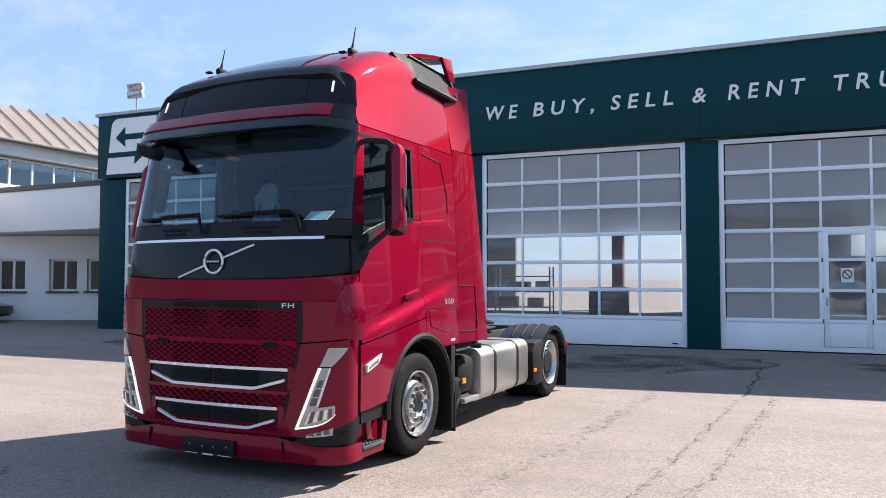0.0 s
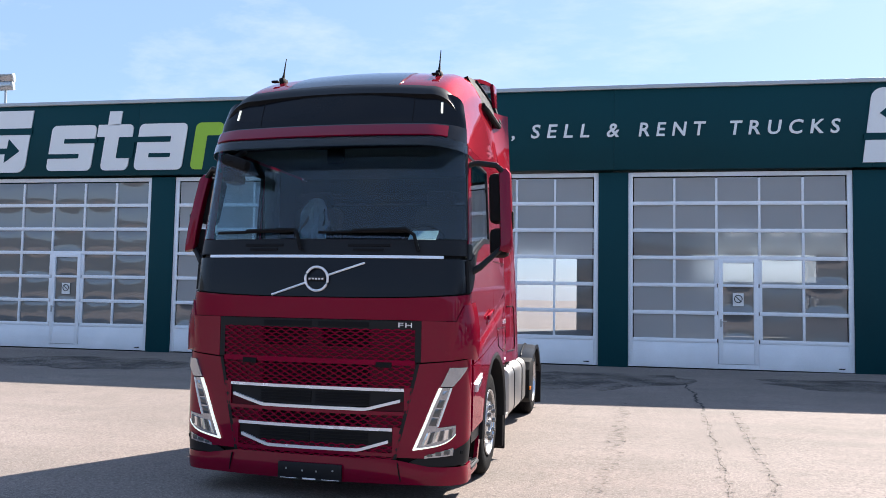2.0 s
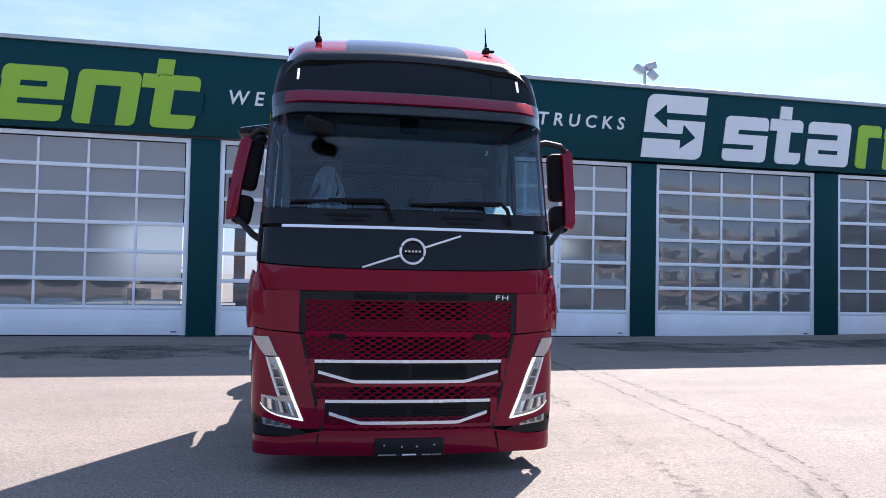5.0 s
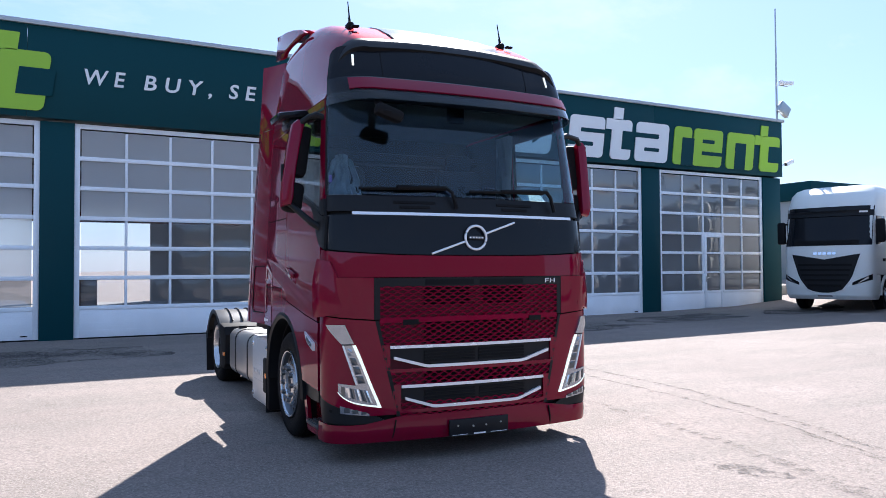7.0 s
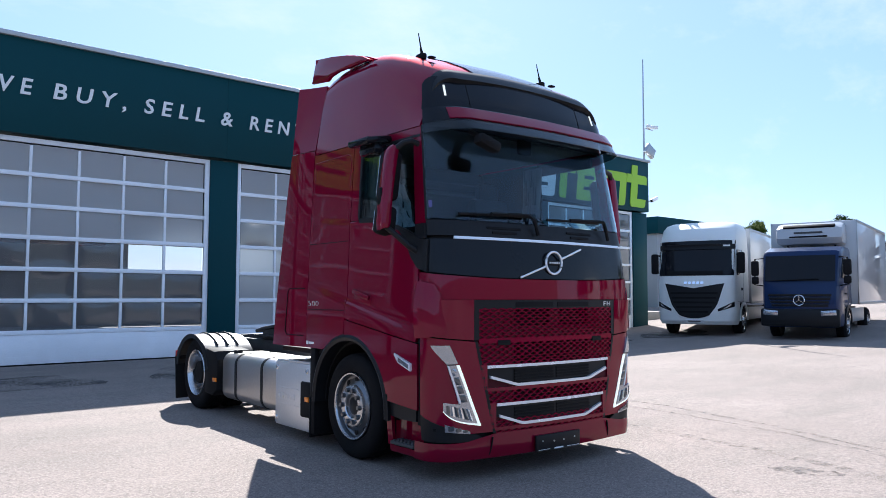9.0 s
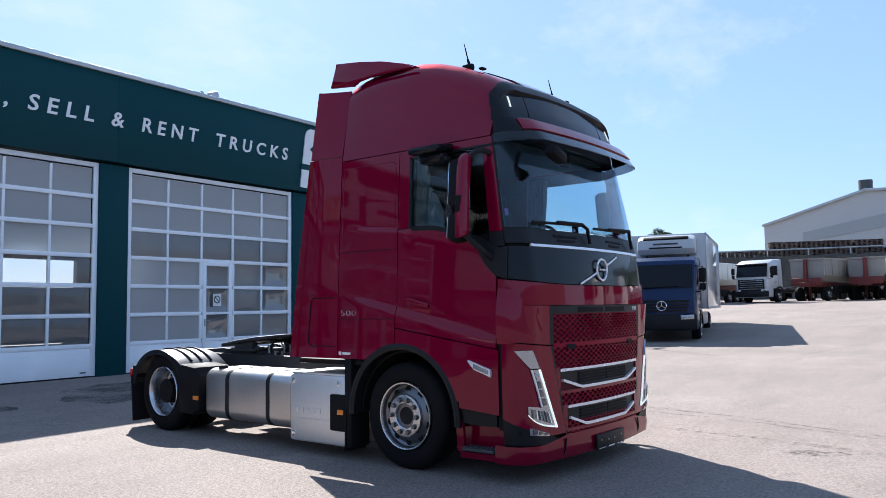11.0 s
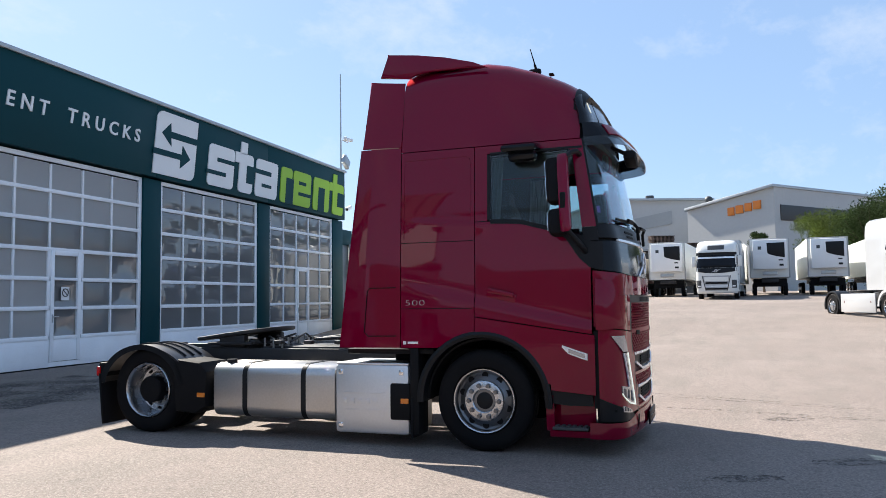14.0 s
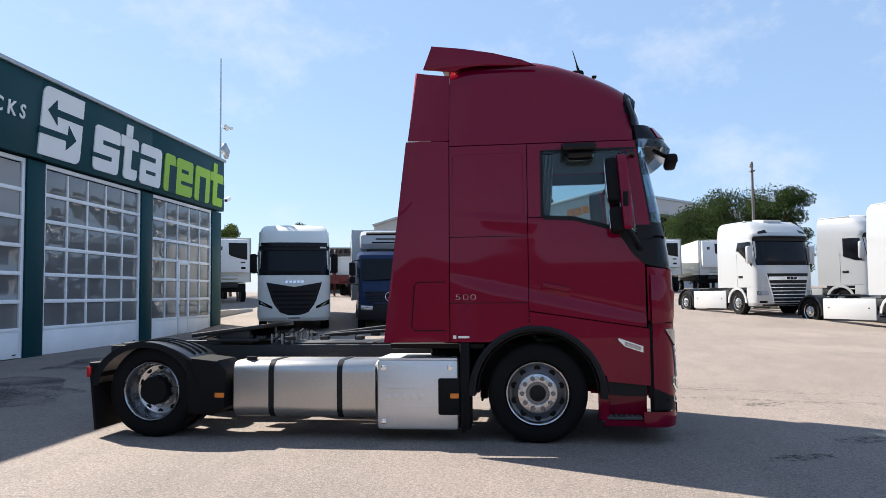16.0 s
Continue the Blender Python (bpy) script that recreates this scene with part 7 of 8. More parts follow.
def shaped_cab(ob, w, h, depth, paint, screen, style):
    """A big cab with a rounded nose; style picks the face."""
    low, high = screen
    k = w / 2
    cab = CabShape(w, h, low, high, 0.10 if style in ("low_grille", "tall_grille") else 0.03)
    bm = bmesh.new()
    cab.hull(bm, 1.10, h, depth)
    part("cab_body", bm, paint, ob)
    bm = bmesh.new()
    cab.hull(bm, 0.38, 1.098, 0.84)
    part("bumper", bm, paint, ob)
    screen_ob = part("windscreen", cab.patch(-k + 0.05, k - 0.05, low + 0.01, high - 0.02, 0.008, 0.03, 20, 6), GLOSSY, ob, "dark windscreen")
    for a, b in ((-0.75, 0.05), (-0.05, 0.75)):
        part("wiper", rod(cab.at(a, low + 0.03, 0.02), cab.at(b, low + 0.07, 0.02), 0.012, 6), DEEP, screen_ob)
    part("dash", cab.patch(-0.9, 0.9, low + 0.02, low + 0.16, 0.011, 0.004), DEEP, screen_ob)
    visor_out = 0.09 if style in ("low_grille", "tall_grille") else 0.05
    part("visor", cab.patch(-k + 0.03, k - 0.03, high - 0.08, high + 0.08, visor_out, 0.05, 20, 3), BLACK, ob)
    for s in (-1, 1):
        if style == "low_grille":
            outline = [(0.50, low - 0.02), (0.56, high - 0.10), (1.32, high - 0.10), (1.45, high - 0.42), (1.28, high - 0.46)]
        else:
            outline = [(0.50, low + 0.02), (0.58, high - 0.10), (1.28, high - 0.08), (1.28, low + 0.20), (0.80, low + 0.04)]
        part("side_window", prism(outline, s * k - 0.012, s * k + 0.006, "x", 0.003), GLOSSY, ob, "dark side window")
        bm = bmesh.new()
        add_box(bm, s * (k + 0.14), 0.44, low + 0.42, 0.24, 0.16, 0.68, 0.06)
        for z in (low + 0.70, low + 0.12):
            add_tube(bm, [(s * (k - 0.05), 0.62, z), (s * (k + 0.06), 0.46, z)], 0.03, 6)
        mirror = part("mirror", bm, DEEP if style == "wedge" else paint, ob)
        part("mirror_glass", box(s * (k + 0.14), 0.524, low + 0.42, 0.20, 0.012, 0.58, 0.02), GLOSSY, mirror)
        part("door_handle", box(s * (k + 0.002), 1.20, low - 0.42, 0.02, 0.26, 0.09, 0.008), DEEP, ob)
        bm = bmesh.new()
        add_box(bm, s * k, 1.42, 1.75, 0.008, 0.010, 1.30)
        add_box(bm, s * k, 0.96, 1.115, 0.008, 0.92, 0.010)
        part("panel_seam", bm, SEAM_GREY, ob)
        part("inner_arch", box(s * (k - 0.20), 1.46, 1.03, 0.36, 1.15, 0.10, 0.01), DEEP, ob)
    if style == "wedge":
        span = lambda z: 0.42 + 0.75 * max(0.0, z - 0.60) if z < 1.0 else 0.72 + 0.32 * (z - 1.0)
        grille = part("grille", cab.patch(lambda z: -span(z), span, lambda u: 0.58 + 0.10 * abs(2 * u - 1) ** 3, lambda u: low - 0.40 + 0.16 * abs(2 * u - 1), 0.012, 0.05, 16, 8), BLACK, ob, "black shield-shaped grille")
        for j in range(5):
            z = 0.76 + 0.15 * j
            part("slat", cab.patch(-span(z) + 0.08, span(z) - 0.08, z, z + 0.06, 0.024, 0.02, 12, 1), DEEP, grille)
        for j in range(5):
            part("name_bar", cab.patch(-0.31 + 0.13 * j, -0.21 + 0.13 * j, low - 0.26, low - 0.18, 0.012, 0.02, 2, 1), CHROME, ob)
        part("visor_lamp", cab.patch(k - 0.36, k - 0.16, high, high + 0.05, 0.056, 0.01, 3, 1), SIGN_WHITE, ob)
        part("brow", cab.patch(-k + 0.03, k - 0.03, high + 0.082, high + 0.20, 0.02, 0.03, 20, 2), GLOSSY, ob, "black band over the windscreen")
        plate = part("plate_bar", cab.patch(-0.28, 0.28, 0.43, 0.53, 0.02, 0.02, 6, 1), SIGN_WHITE, ob)
        part("print_bar", cab.patch(-0.20, 0.20, 0.46, 0.50, 0.023, 0.004, 6, 1), SEAM_GREY, plate)
        for s in (-1, 1):
            lo = (lambda u: 0.80 + 0.16 * u) if s > 0 else (lambda u: 0.96 - 0.16 * u)
            hi = (lambda u: 0.88 + 0.24 * u) if s > 0 else (lambda u: 1.12 - 0.24 * u)
            ends = (0.74, k - 0.04) if s > 0 else (-k + 0.04, -0.74)
            lamp_ = part("headlamp", cab.patch(*ends, lo, hi, 0.010, 0.03, 10, 3), DEEP, ob, "dark slanting headlamp")
            ends = (0.84, k - 0.12) if s > 0 else (-k + 0.12, -0.84)
            part("lamp_glass", cab.patch(*ends, lambda u: lo(u) + 0.035, lambda u: hi(u) - 0.05, 0.016, 0.01, 8, 2), LAMP, lamp_)
    elif style in ("low_grille", "tall_grille"):
        span = lambda z: 0.66 + 0.24 * (z - 0.50)
        grille = part("grille", cab.patch(lambda z: -span(z), span, 0.48, 1.62, 0.012, 0.05, 16, 8), BLACK, ob, "black slatted grille")
        for j in range(6):
            z = 0.54 + 0.132 * j
            part("slat", cab.patch(-span(z) + 0.03, span(z) - 0.03, z, z + 0.032, 0.030, 0.03, 14, 1), SILVER, grille)
        badge = part("badge_panel", cab.patch(-0.84, 0.84, 1.37, 1.50, 0.022, 0.03, 14, 2), SILVER, grille, "silver badge panel")
        for a in (-0.10, 0.06, 0.22):
            part("badge_bar", cab.patch(a, a + 0.13, 1.39, 1.48, 0.026, 0.01, 2, 1), DEEP, badge)
        for s in (-1, 1):
            a, b = sorted((s * 0.72, s * (k - 0.05)))
            part("grille_edge", cab.patch(lambda z: s * span(z) - 0.02, lambda z: s * span(z) + 0.02, 0.48, 1.62, 0.022, 0.03, 2, 8), SILVER, grille)
            part("headlamp", cab.patch(*sorted((s * 0.86, s * (k - 0.03))), 0.80, 0.96, 0.012, 0.03, 8, 2), LAMP, ob, "clear headlamp in the bumper")
            part("corner_intake", cab.patch(*sorted((s * 0.90, s * (k - 0.10))), 0.50, 0.58, 0.004, 0.03, 6, 1), DEEP, ob)
            part("brow_lamp", cab.patch(*sorted((s * 0.72, s * 1.05)), (lambda u: high + 0.19 + 0.04 * u) if s < 0 else (lambda u: high + 0.23 - 0.04 * u), (lambda u: high + 0.27 + 0.09 * u) if s < 0 else (lambda u: high + 0.36 - 0.09 * u), 0.006, 0.02, 6, 2), GLOSSY, ob, "dark roof lamp")
            part("roof_rail", box(s * (k - 0.20), 1.75, h - 0.06, 0.05, 1.35, 0.05, 0.02), paint, ob)
        part("roof_hatch", box(-0.05, 1.12, h - 0.03, 0.80, 0.72, 0.12, 0.04, Matrix.Rotation(radians(6), 4, "X")), paint, ob)
        part("lower_lip", cab.patch(-k + 0.10, k - 0.10, 0.39, 0.44, 0.01, 0.03, 14, 1), DEEP, ob)
    else:
        belt = part("belt_panel", cab.patch(-k + 0.03, k - 0.03, lambda u: low - 0.34 + 0.12 * abs(2 * u - 1) ** 2, low, 0.012, 0.03, 18, 3), BLACK, ob, "black belt under the windscreen")
        part("mark_bar", rod(cab.at(-0.30, low - 0.28, 0.02), cab.at(0.30, low - 0.08, 0.02), 0.012, 6), SILVER, belt)
        ring = bmesh.new()
        add_tube(ring, [(0.085 * math.cos(j * math.pi / 10), cab.at(0, low - 0.18, 0.03)[1], low - 0.18 + 0.085 * math.sin(j * math.pi / 10)) for j in range(21)], 0.014, 6)
        part("round_mark", ring, SILVER, belt)
        part("visor_stripe", cab.patch(-k + 0.14, k - 0.14, high - 0.30, high - 0.20, 0.06, 0.02, 14, 1), SILVER, ob, "bright strip across the visor")
        part("roof_panel", cab.patch(-0.50, 0.50, high + 0.26, h - 0.36, 0.006, 0.02, 8, 3), DARK_TRIM, ob, "dark panel on the brow")
        frame_ = part("grille_panel", cab.patch(lambda z: -0.62 - 0.22 * (z - 0.55), lambda z: 0.62 + 0.22 * (z - 0.55), 0.55, 1.50, 0.010, 0.03, 12, 4), FAR_WALL_SIDE, ob, "pale grille panel")
        part("grille_panel_face", cab.patch(-0.72, 0.72, 1.16, 1.42, 0.022, 0.02, 10, 2), WHITE_BOX, frame_)
        for z0, z1 in ((0.98, 1.10), (0.62, 0.72)):
            part("intake", cab.patch(-0.66, 0.66, z0, z1, 0.018, 0.02, 10, 1), DEEP, frame_)
        part("slat", cab.patch(-0.66, 0.66, 0.80, 0.88, 0.022, 0.02, 10, 1), SILVER, frame_)
        for s in (-1, 1):
            part("grille_edge", cab.patch(lambda z: s * (0.64 + 0.22 * (z - 0.55)) - 0.025, lambda z: s * (0.64 + 0.22 * (z - 0.55)) + 0.025, 0.55, 1.50, 0.022, 0.02, 2, 4), DARK_TRIM, frame_)
            part("headlamp", cab.patch(*sorted((s * 0.92, s * (k - 0.05))), 0.72, 1.22, 0.012, 0.03, 6, 4), DARK_TRIM, ob, "dark upright headlamp")
            part("lamp_strip", cab.patch(*sorted((s * 0.95, s * (k - 0.12))), 0.80, 0.88, 0.018, 0.02, 5, 1), SIGN_WHITE, ob)
    part("underbody", box(0, 1.5, 0.66, w - 0.7, 1.7, 0.5, 0.05), DEEP, ob)


def cab_over(ob, w, h, depth, paint, floor, screen, style):
    """The cab of a lorry: nose at y = 0, floor and windscreen heights in metres; style picks the nose."""
    low, high = screen
    half_w = w / 2
    side = [(0.06, 0.38), (0.0, 0.55), (0.0, low - 0.35), (0.06, low), (0.24, high), (0.34, high + 0.12), (0.55, h - 0.10), (0.85, h), (depth, h + 0.02), (depth, floor), (1.9, floor), (1.9, 0.95), (0.75, 0.95), (0.7, 0.38)]
    bm = prism([(y, z) for y, z in side], -half_w, half_w, "x", 0.13)
    for v in bm.verts:  # the nose narrows in plan, the high roof leans in
        v.co.x *= 1 - 0.075 * max(0.0, (0.5 - v.co.y) / 0.5) ** 1.5 - 0.05 * max(0.0, v.co.z - high - 0.1)
    body = part("cab_body", bm, paint, ob)
    bm = prism([(0.045, low + 0.02), (0.225, high - 0.02), (0.245, high - 0.02), (0.075, low + 0.02)], -half_w + 0.125, half_w - 0.125, "x", 0.004)
    bmesh.ops.translate(bm, verts=bm.verts, vec=(0, -0.022, 0))
    screen_ob = part("windscreen", bm, GLOSSY, ob, "dark windscreen")
    for s in (-1, 1):
        bm = prism([(0.42, low + 0.10), (0.52, high - 0.10), (1.25, high - 0.08), (1.25, low + 0.12)], s * half_w - 0.008, s * half_w + 0.008, "x", 0.004)
        part("side_window", bm, GLOSSY, ob, "dark side window")
        bm = bmesh.new()
        add_box(bm, s * (half_w + 0.18), 0.16, low + 0.42, 0.22, 0.14, 0.46, 0.05)
        add_box(bm, s * (half_w + 0.18), 0.16, low + 0.05, 0.20, 0.12, 0.22, 0.04)
        add_tube(bm, [(s * (half_w - 0.05), 0.30, low + 0.72), (s * (half_w + 0.18), 0.18, low + 0.70), (s * (half_w + 0.20), 0.18, low - 0.08), (s * (half_w - 0.05), 0.28, low - 0.12)], 0.025, 6)
        part("mirror", bm, DEEP, ob)
        bm = box(s * (half_w + 0.01), 0.95, low - 0.35, 0.02, 0.22, 0.05, 0.01)
        part("door_handle", bm, DEEP, ob)
        bm = box(s * half_w, 1.34, (low + 0.9) / 2 + 0.3, 0.012, 0.012, high - 1.1)
        part("door_seam", bm, SEAM_GREY, ob)
    part("wiper", rod((-half_w * 0.7, -0.01, low + 0.03), (half_w * 0.5, -0.01, low + 0.08), 0.012, 6), DEEP, screen_ob)
    bm = bmesh.new()
    if style == "midi":
        for k in range(4):
            add_box(bm, 0, -0.012, low - 0.40 - 0.10 * k, w - 0.45 - 0.06 * k, 0.03, 0.07, 0.01)
        grille = part("grille", bm, BLACK, ob, "black slatted grille")
        ring = bmesh.new()
        add_tube(ring, [(0.15 * math.cos(k * math.pi / 12), -0.045, low - 0.55 + 0.15 * math.sin(k * math.pi / 12)) for k in range(25)], 0.014, 6)
        for a in (90, 210, 330):
            add_rod(ring, (0, -0.045, low - 0.55), (0.15 * math.cos(radians(a)), -0.045, low - 0.55 + 0.15 * math.sin(radians(a))), 0.012, 6)
        part("round_mark", ring, CHROME, grille)
        part("bumper", box(0, 0.0, 0.66, w - 0.02, 0.14, 0.52, 0.05), BLACK, ob, "black bumper")
        lamp_z, lamp_x, lamp_w = 0.80, half_w - 0.30, 0.42
    else:
        for k in range(5):
            add_box(bm, 0, -0.030, 0.95 + 0.14 * k, w - 0.8, 0.03, 0.03, 0.01)
        grille = part("grille", box(0, -0.008, 1.20, w - 0.55, 0.03, 0.80, 0.01), BLACK, ob, "dark slatted grille")
        pieces("slat", bm, STEEL, grille)
        part("bumper", box(0, 0.02, 0.62, w, 0.16, 0.40, 0.05), BLACK, ob)
        part("visor", box(0, 0.10, high + 0.02, w - 0.2, 0.20, 0.10, 0.03), BLACK, ob)
        lamp_z, lamp_x, lamp_w = 0.85, half_w - 0.30, 0.40
    for s in (-1, 1):
        part("headlamp", box(s * lamp_x, -0.066, lamp_z, lamp_w, 0.05, 0.16, 0.03, Matrix.Rotation(radians(-4 * s), 4, "Y")), LAMP, ob, "clear headlamp")
    bm = box(0, 1.2, 0.62, w - 0.4, 1.9, 0.5, 0.05)
    part("underbody", bm, DEEP, ob)
    return body


def lorry(name, label, at, w, h, paint, style, screen, axles, box_=None, roof_unit=False, side_skirt=None, r=0.50, depth=2.25, category="truck", group=""):
    ob = thing(name, label, category, at, group)
    if style in ("midi", "plain"):
        cab_over(ob, w, h, depth, paint, 1.05, screen, style)
    else:
        shaped_cab(ob, w, h, depth, paint, screen, style)
    for y in axles:
        for s in (-1, 1):
            small_wheel(ob, s * (w / 2 - 0.16), y, r)
    last = axles[-1] + 1.0
    part("frame", box(0, (depth + last) / 2, 0.82, 0.9, last - depth + 1.2, 0.24, 0.01), CHASSIS, ob)
    for s in (-1, 1):
        part("front_arch", prism([(axles[0] + (r + 0.12) * math.cos(radians(a)), r + (r + 0.12) * math.sin(radians(a))) for a in range(0, 181, 20)] + [(axles[0] + (r + 0.02) * math.cos(radians(a)), r + (r + 0.02) * math.sin(radians(a))) for a in range(180, -1, -20)], s * (w / 2) - 0.02, s * (w / 2) + 0.02, "x"), BLACK if style in ("midi", "plain") else paint, ob)
    if box_:
        y0, y1, z0, z1, bw = box_
        bodywork = part("box_body", box(0, (y0 + y1) / 2, (z0 + z1) / 2, bw, y1 - y0, z1 - z0, 0.03), WHITE_PAINT, ob, "white box body")
        bm = bmesh.new()
        for s in (-1, 1):
            for z in (z0 + 0.03, z1 - 0.03):
                add_box(bm, s * bw / 2, (y0 + y1) / 2, z, 0.03, y1 - y0 + 0.02, 0.08, 0.006)
            for y in (y0 + 0.03, y1 - 0.03):
                add_box(bm, s * bw / 2, y, (z0 + z1) / 2, 0.03, 0.08, z1 - z0, 0.006)
        pieces("corner_rail", bm, STEEL, bodywork)
        for s in (-1, 1):
            part("side_guard", box(s * (w / 2 - 0.06), (axles[0] + axles[-1]) / 2, 0.72, 0.05, axles[-1] - axles[0] - 1.6, 0.42, 0.02), STEEL, ob)
    else:
        for s in (-1, 1):
            part("rear_wing", prism([(axles[-1] + (r + 0.13) * math.cos(radians(a)), r + (r + 0.10) * math.sin(radians(a))) for a in range(-15, 196, 15)] + [(axles[-1] + (r + 0.04) * math.cos(radians(a)), r + (r + 0.03) * math.sin(radians(a))) for a in range(195, -16, -15)], s * (w / 2 - 0.30) - 0.28, s * (w / 2 - 0.30) + 0.28, "x", 0.01), BLACK, ob)
            if side_skirt:
                part("side_skirt", box(s * (w / 2 - 0.03), (axles[0] + axles[-1]) / 2 + 0.05, 0.62, 0.05, axles[-1] - axles[0] - 1.45, 0.72, 0.02), side_skirt, ob, "smooth white side skirt")
                length = axles[-1] - axles[0] - 1.45
                for f in (0.12, 0.88):
                    part("marker_lamp", box(s * (w / 2 - 0.003), axles[0] + 0.78 + length * f, 0.66, 0.012, 0.06, 0.05, 0.004), RUST, ob)
                part("skirt_rail", box(s * (w / 2 - 0.05), axles[0] + 0.78 + length * 0.5, 0.29, 0.05, length - 0.1, 0.06, 0.01), DEEP, ob)
        bm = box(0, axles[-1] - 0.2, 1.08, 0.9, 0.9, 0.06, 0.02)
        add_box(bm, 0, 3.2, 0.98, 0.7, 1.2, 0.08, 0.02)
        part("fifth_wheel", bm, CHASSIS, ob)
    if roof_unit:
        y = box_[0]
        bm = prism([(y - 0.02, 2.86), (y - 0.62, 2.92), (y - 0.74, 3.10), (y - 0.66, 3.42), (y - 0.40, 3.58), (y - 0.02, 3.60)], -0.98, 0.98, "x", 0.15)
        unit_ = part("cooling_unit", bm, WHITE_PAINT, ob, "white cooling unit over the cab")
        part("unit_grille", box(0, y - 0.60, 3.46, 1.5, 0.16, 0.09, 0.03, Matrix.Rotation(radians(32), 4, "X")), DEEP, unit_)
        part("unit_slot", box(0, y - 0.735, 3.14, 1.1, 0.03, 0.05, 0.01), DEEP, unit_)
        part("print_bar", box(0, y - 0.715, 3.27, 0.82, 0.02, 0.055), DARK_TRIM, unit_)
        for s in (-1, 1):
            part("unit_bracket", rod((s * 0.70, y - 0.3, 2.90), (s * 0.60, y - 0.12, 2.70), 0.03, 8), DEEP, unit_)
    return ob


def facing(x, y, degrees):
    """A pose on the ground at x, y whose nose looks degrees from -y towards -x."""
    return pose(x, y, lift(x, y) + 0.0, 0, 0, -degrees)


lorry("box_lorry", "white box lorry with a black shield-shaped grille, parked by the hall", facing(13.40, 13.96, 74), 2.50, 3.80, WHITE_BOX, "wedge", (1.95, 2.90), (1.45, 6.2, 7.5), (2.5, 9.8, 1.05, 3.62, 2.55), category="truck", group="lorries in the yard")
lorry("box_lorry", "dark blue box lorry with a white cooling unit over its cab", facing(13.7, 10.70, 78), 2.18, 2.78, BLUE_PAINT, "midi", (1.72, 2.52), (1.30, 5.2), (2.15, 8.4, 1.05, 3.66, 2.50), roof_unit=True, r=0.46, depth=1.9, group="lorries in the yard")

# the long row at the far end
lorry("box_lorry", "white high-roof box lorry in the far row", facing(39.2, 2.46, 98), 2.50, 3.80, WHITE_BOX, "high_white", (2.0, 2.9), (1.45, 6.2, 7.5), (2.4, 10, 1.05, 3.86, 2.55), group="lorries in the yard")
lorry("tipper_lorry", "white lorry with a black bumper in the far row", facing(44.15, 15.25, 106), 2.45, 2.95, WHITE_PAINT, "plain", (1.75, 2.60), (1.45, 4.9, 6.2), None, depth=1.9, group="lorries in the yard")
lorry("tractor_unit", "white tractor unit with silver grille bars and white side skirts", facing(17.75, -4.07, 71.5), 2.50, 3.74, WHITE_PAINT, "low_grille", (1.93, 2.96), (1.45, 5.25), None, depth=2.72, side_skirt=WHITE_PAINT, group="white tractor units")
lorry("tractor_unit", "white tractor unit parked behind the others, seen from its side", facing(18.95, -8.5, 55), 2.50, 3.90, WHITE_PAINT, "tall_grille", (2.05, 3.05), (1.45, 5.25), None, depth=2.4, side_skirt=WHITE_PAINT, group="white tractor units")
lorry("tractor_unit", "white tractor unit with a tall cab and white side skirts", facing(12.1, -7.32, 70), 2.50, 4.15, WHITE_PAINT, "tall_grille", (2.05, 3.05), (1.45, 5.25), None, depth=2.5, side_skirt=WHITE_PAINT, group="white tractor units")


def reefer(at, label, dark_side=1):
    """A refrigerated trailer, its front wall with the cooling unit towards the yard."""
    ob = thing("refrigerated_trailer", label, "trailer", at, "refrigerated trailers")
    body = part("box_body", box(0, 6.5, 2.62, 2.55, 13.0, 2.72, 0.04), WHITE_BOX, ob)
    bm = bmesh.new()
    for s in (-1, 1):
        add_box(bm, s * 1.26, 0.0, 2.62, 0.08, 0.05, 2.74, 0.01)
    add_box(bm, 0, 0.0, 3.96, 2.6, 0.06, 0.08, 0.01)
    pieces("front_rail", bm, FAR_WALL_SIDE, body)
    unit_ = part("cooling_unit", box(0.02, -0.22, 2.86, 2.20, 0.42, 2.05, 0.06), SIGN_WHITE, ob, "white cooling unit on the front wall")
    part("unit_screen", prism([(dark_side * 0.0 - 0.15, 3.66), (0.98, 3.66), (0.98, 2.62), (0.45, 2.72), (0.0, 2.86), (-0.12, 2.95)], -0.445, -0.425, "y", 0.004), BLACK, unit_, "black screen of the cooling unit")
    part("unit_mark", box(-0.62, -0.432, 3.32, 0.22, 0.012, 0.22, 0.004), DARK_TRIM, unit_)
    part("print_bar", box(0.72, -0.432, 2.46, 0.28, 0.012, 0.09), DARK_TRIM, unit_)
    part("unit_panel", box(0.75, -0.435, 2.12, 0.26, 0.02, 0.14, 0.006), BLACK, unit_)
    part("hose_panel", box(0, -0.05, 1.55, 0.95, 0.10, 0.24, 0.02), STEEL, ob)
    part("frame", box(0, 6.0, 1.08, 1.1, 11.6, 0.30, 0.02), CHASSIS, ob)
    # black block added in place of the shade beneath the trailer's front
    part("under_shade", box(0, 0.9, 0.92, 2.2, 0.5, 0.55, 0.03), DEEP, ob)
    for s in (-1, 1):
        part("landing_leg", box(s * 0.95, 2.6, 0.52, 0.14, 0.16, 1.0, 0.01), DARK_TRIM, ob)
        for y in (8.4, 9.7, 11.0):
            small_wheel(ob, s * 1.08, y, 0.50)
        for y in (1.2,):
            small_wheel(ob, s * 1.0, y, 0.48)
    return ob


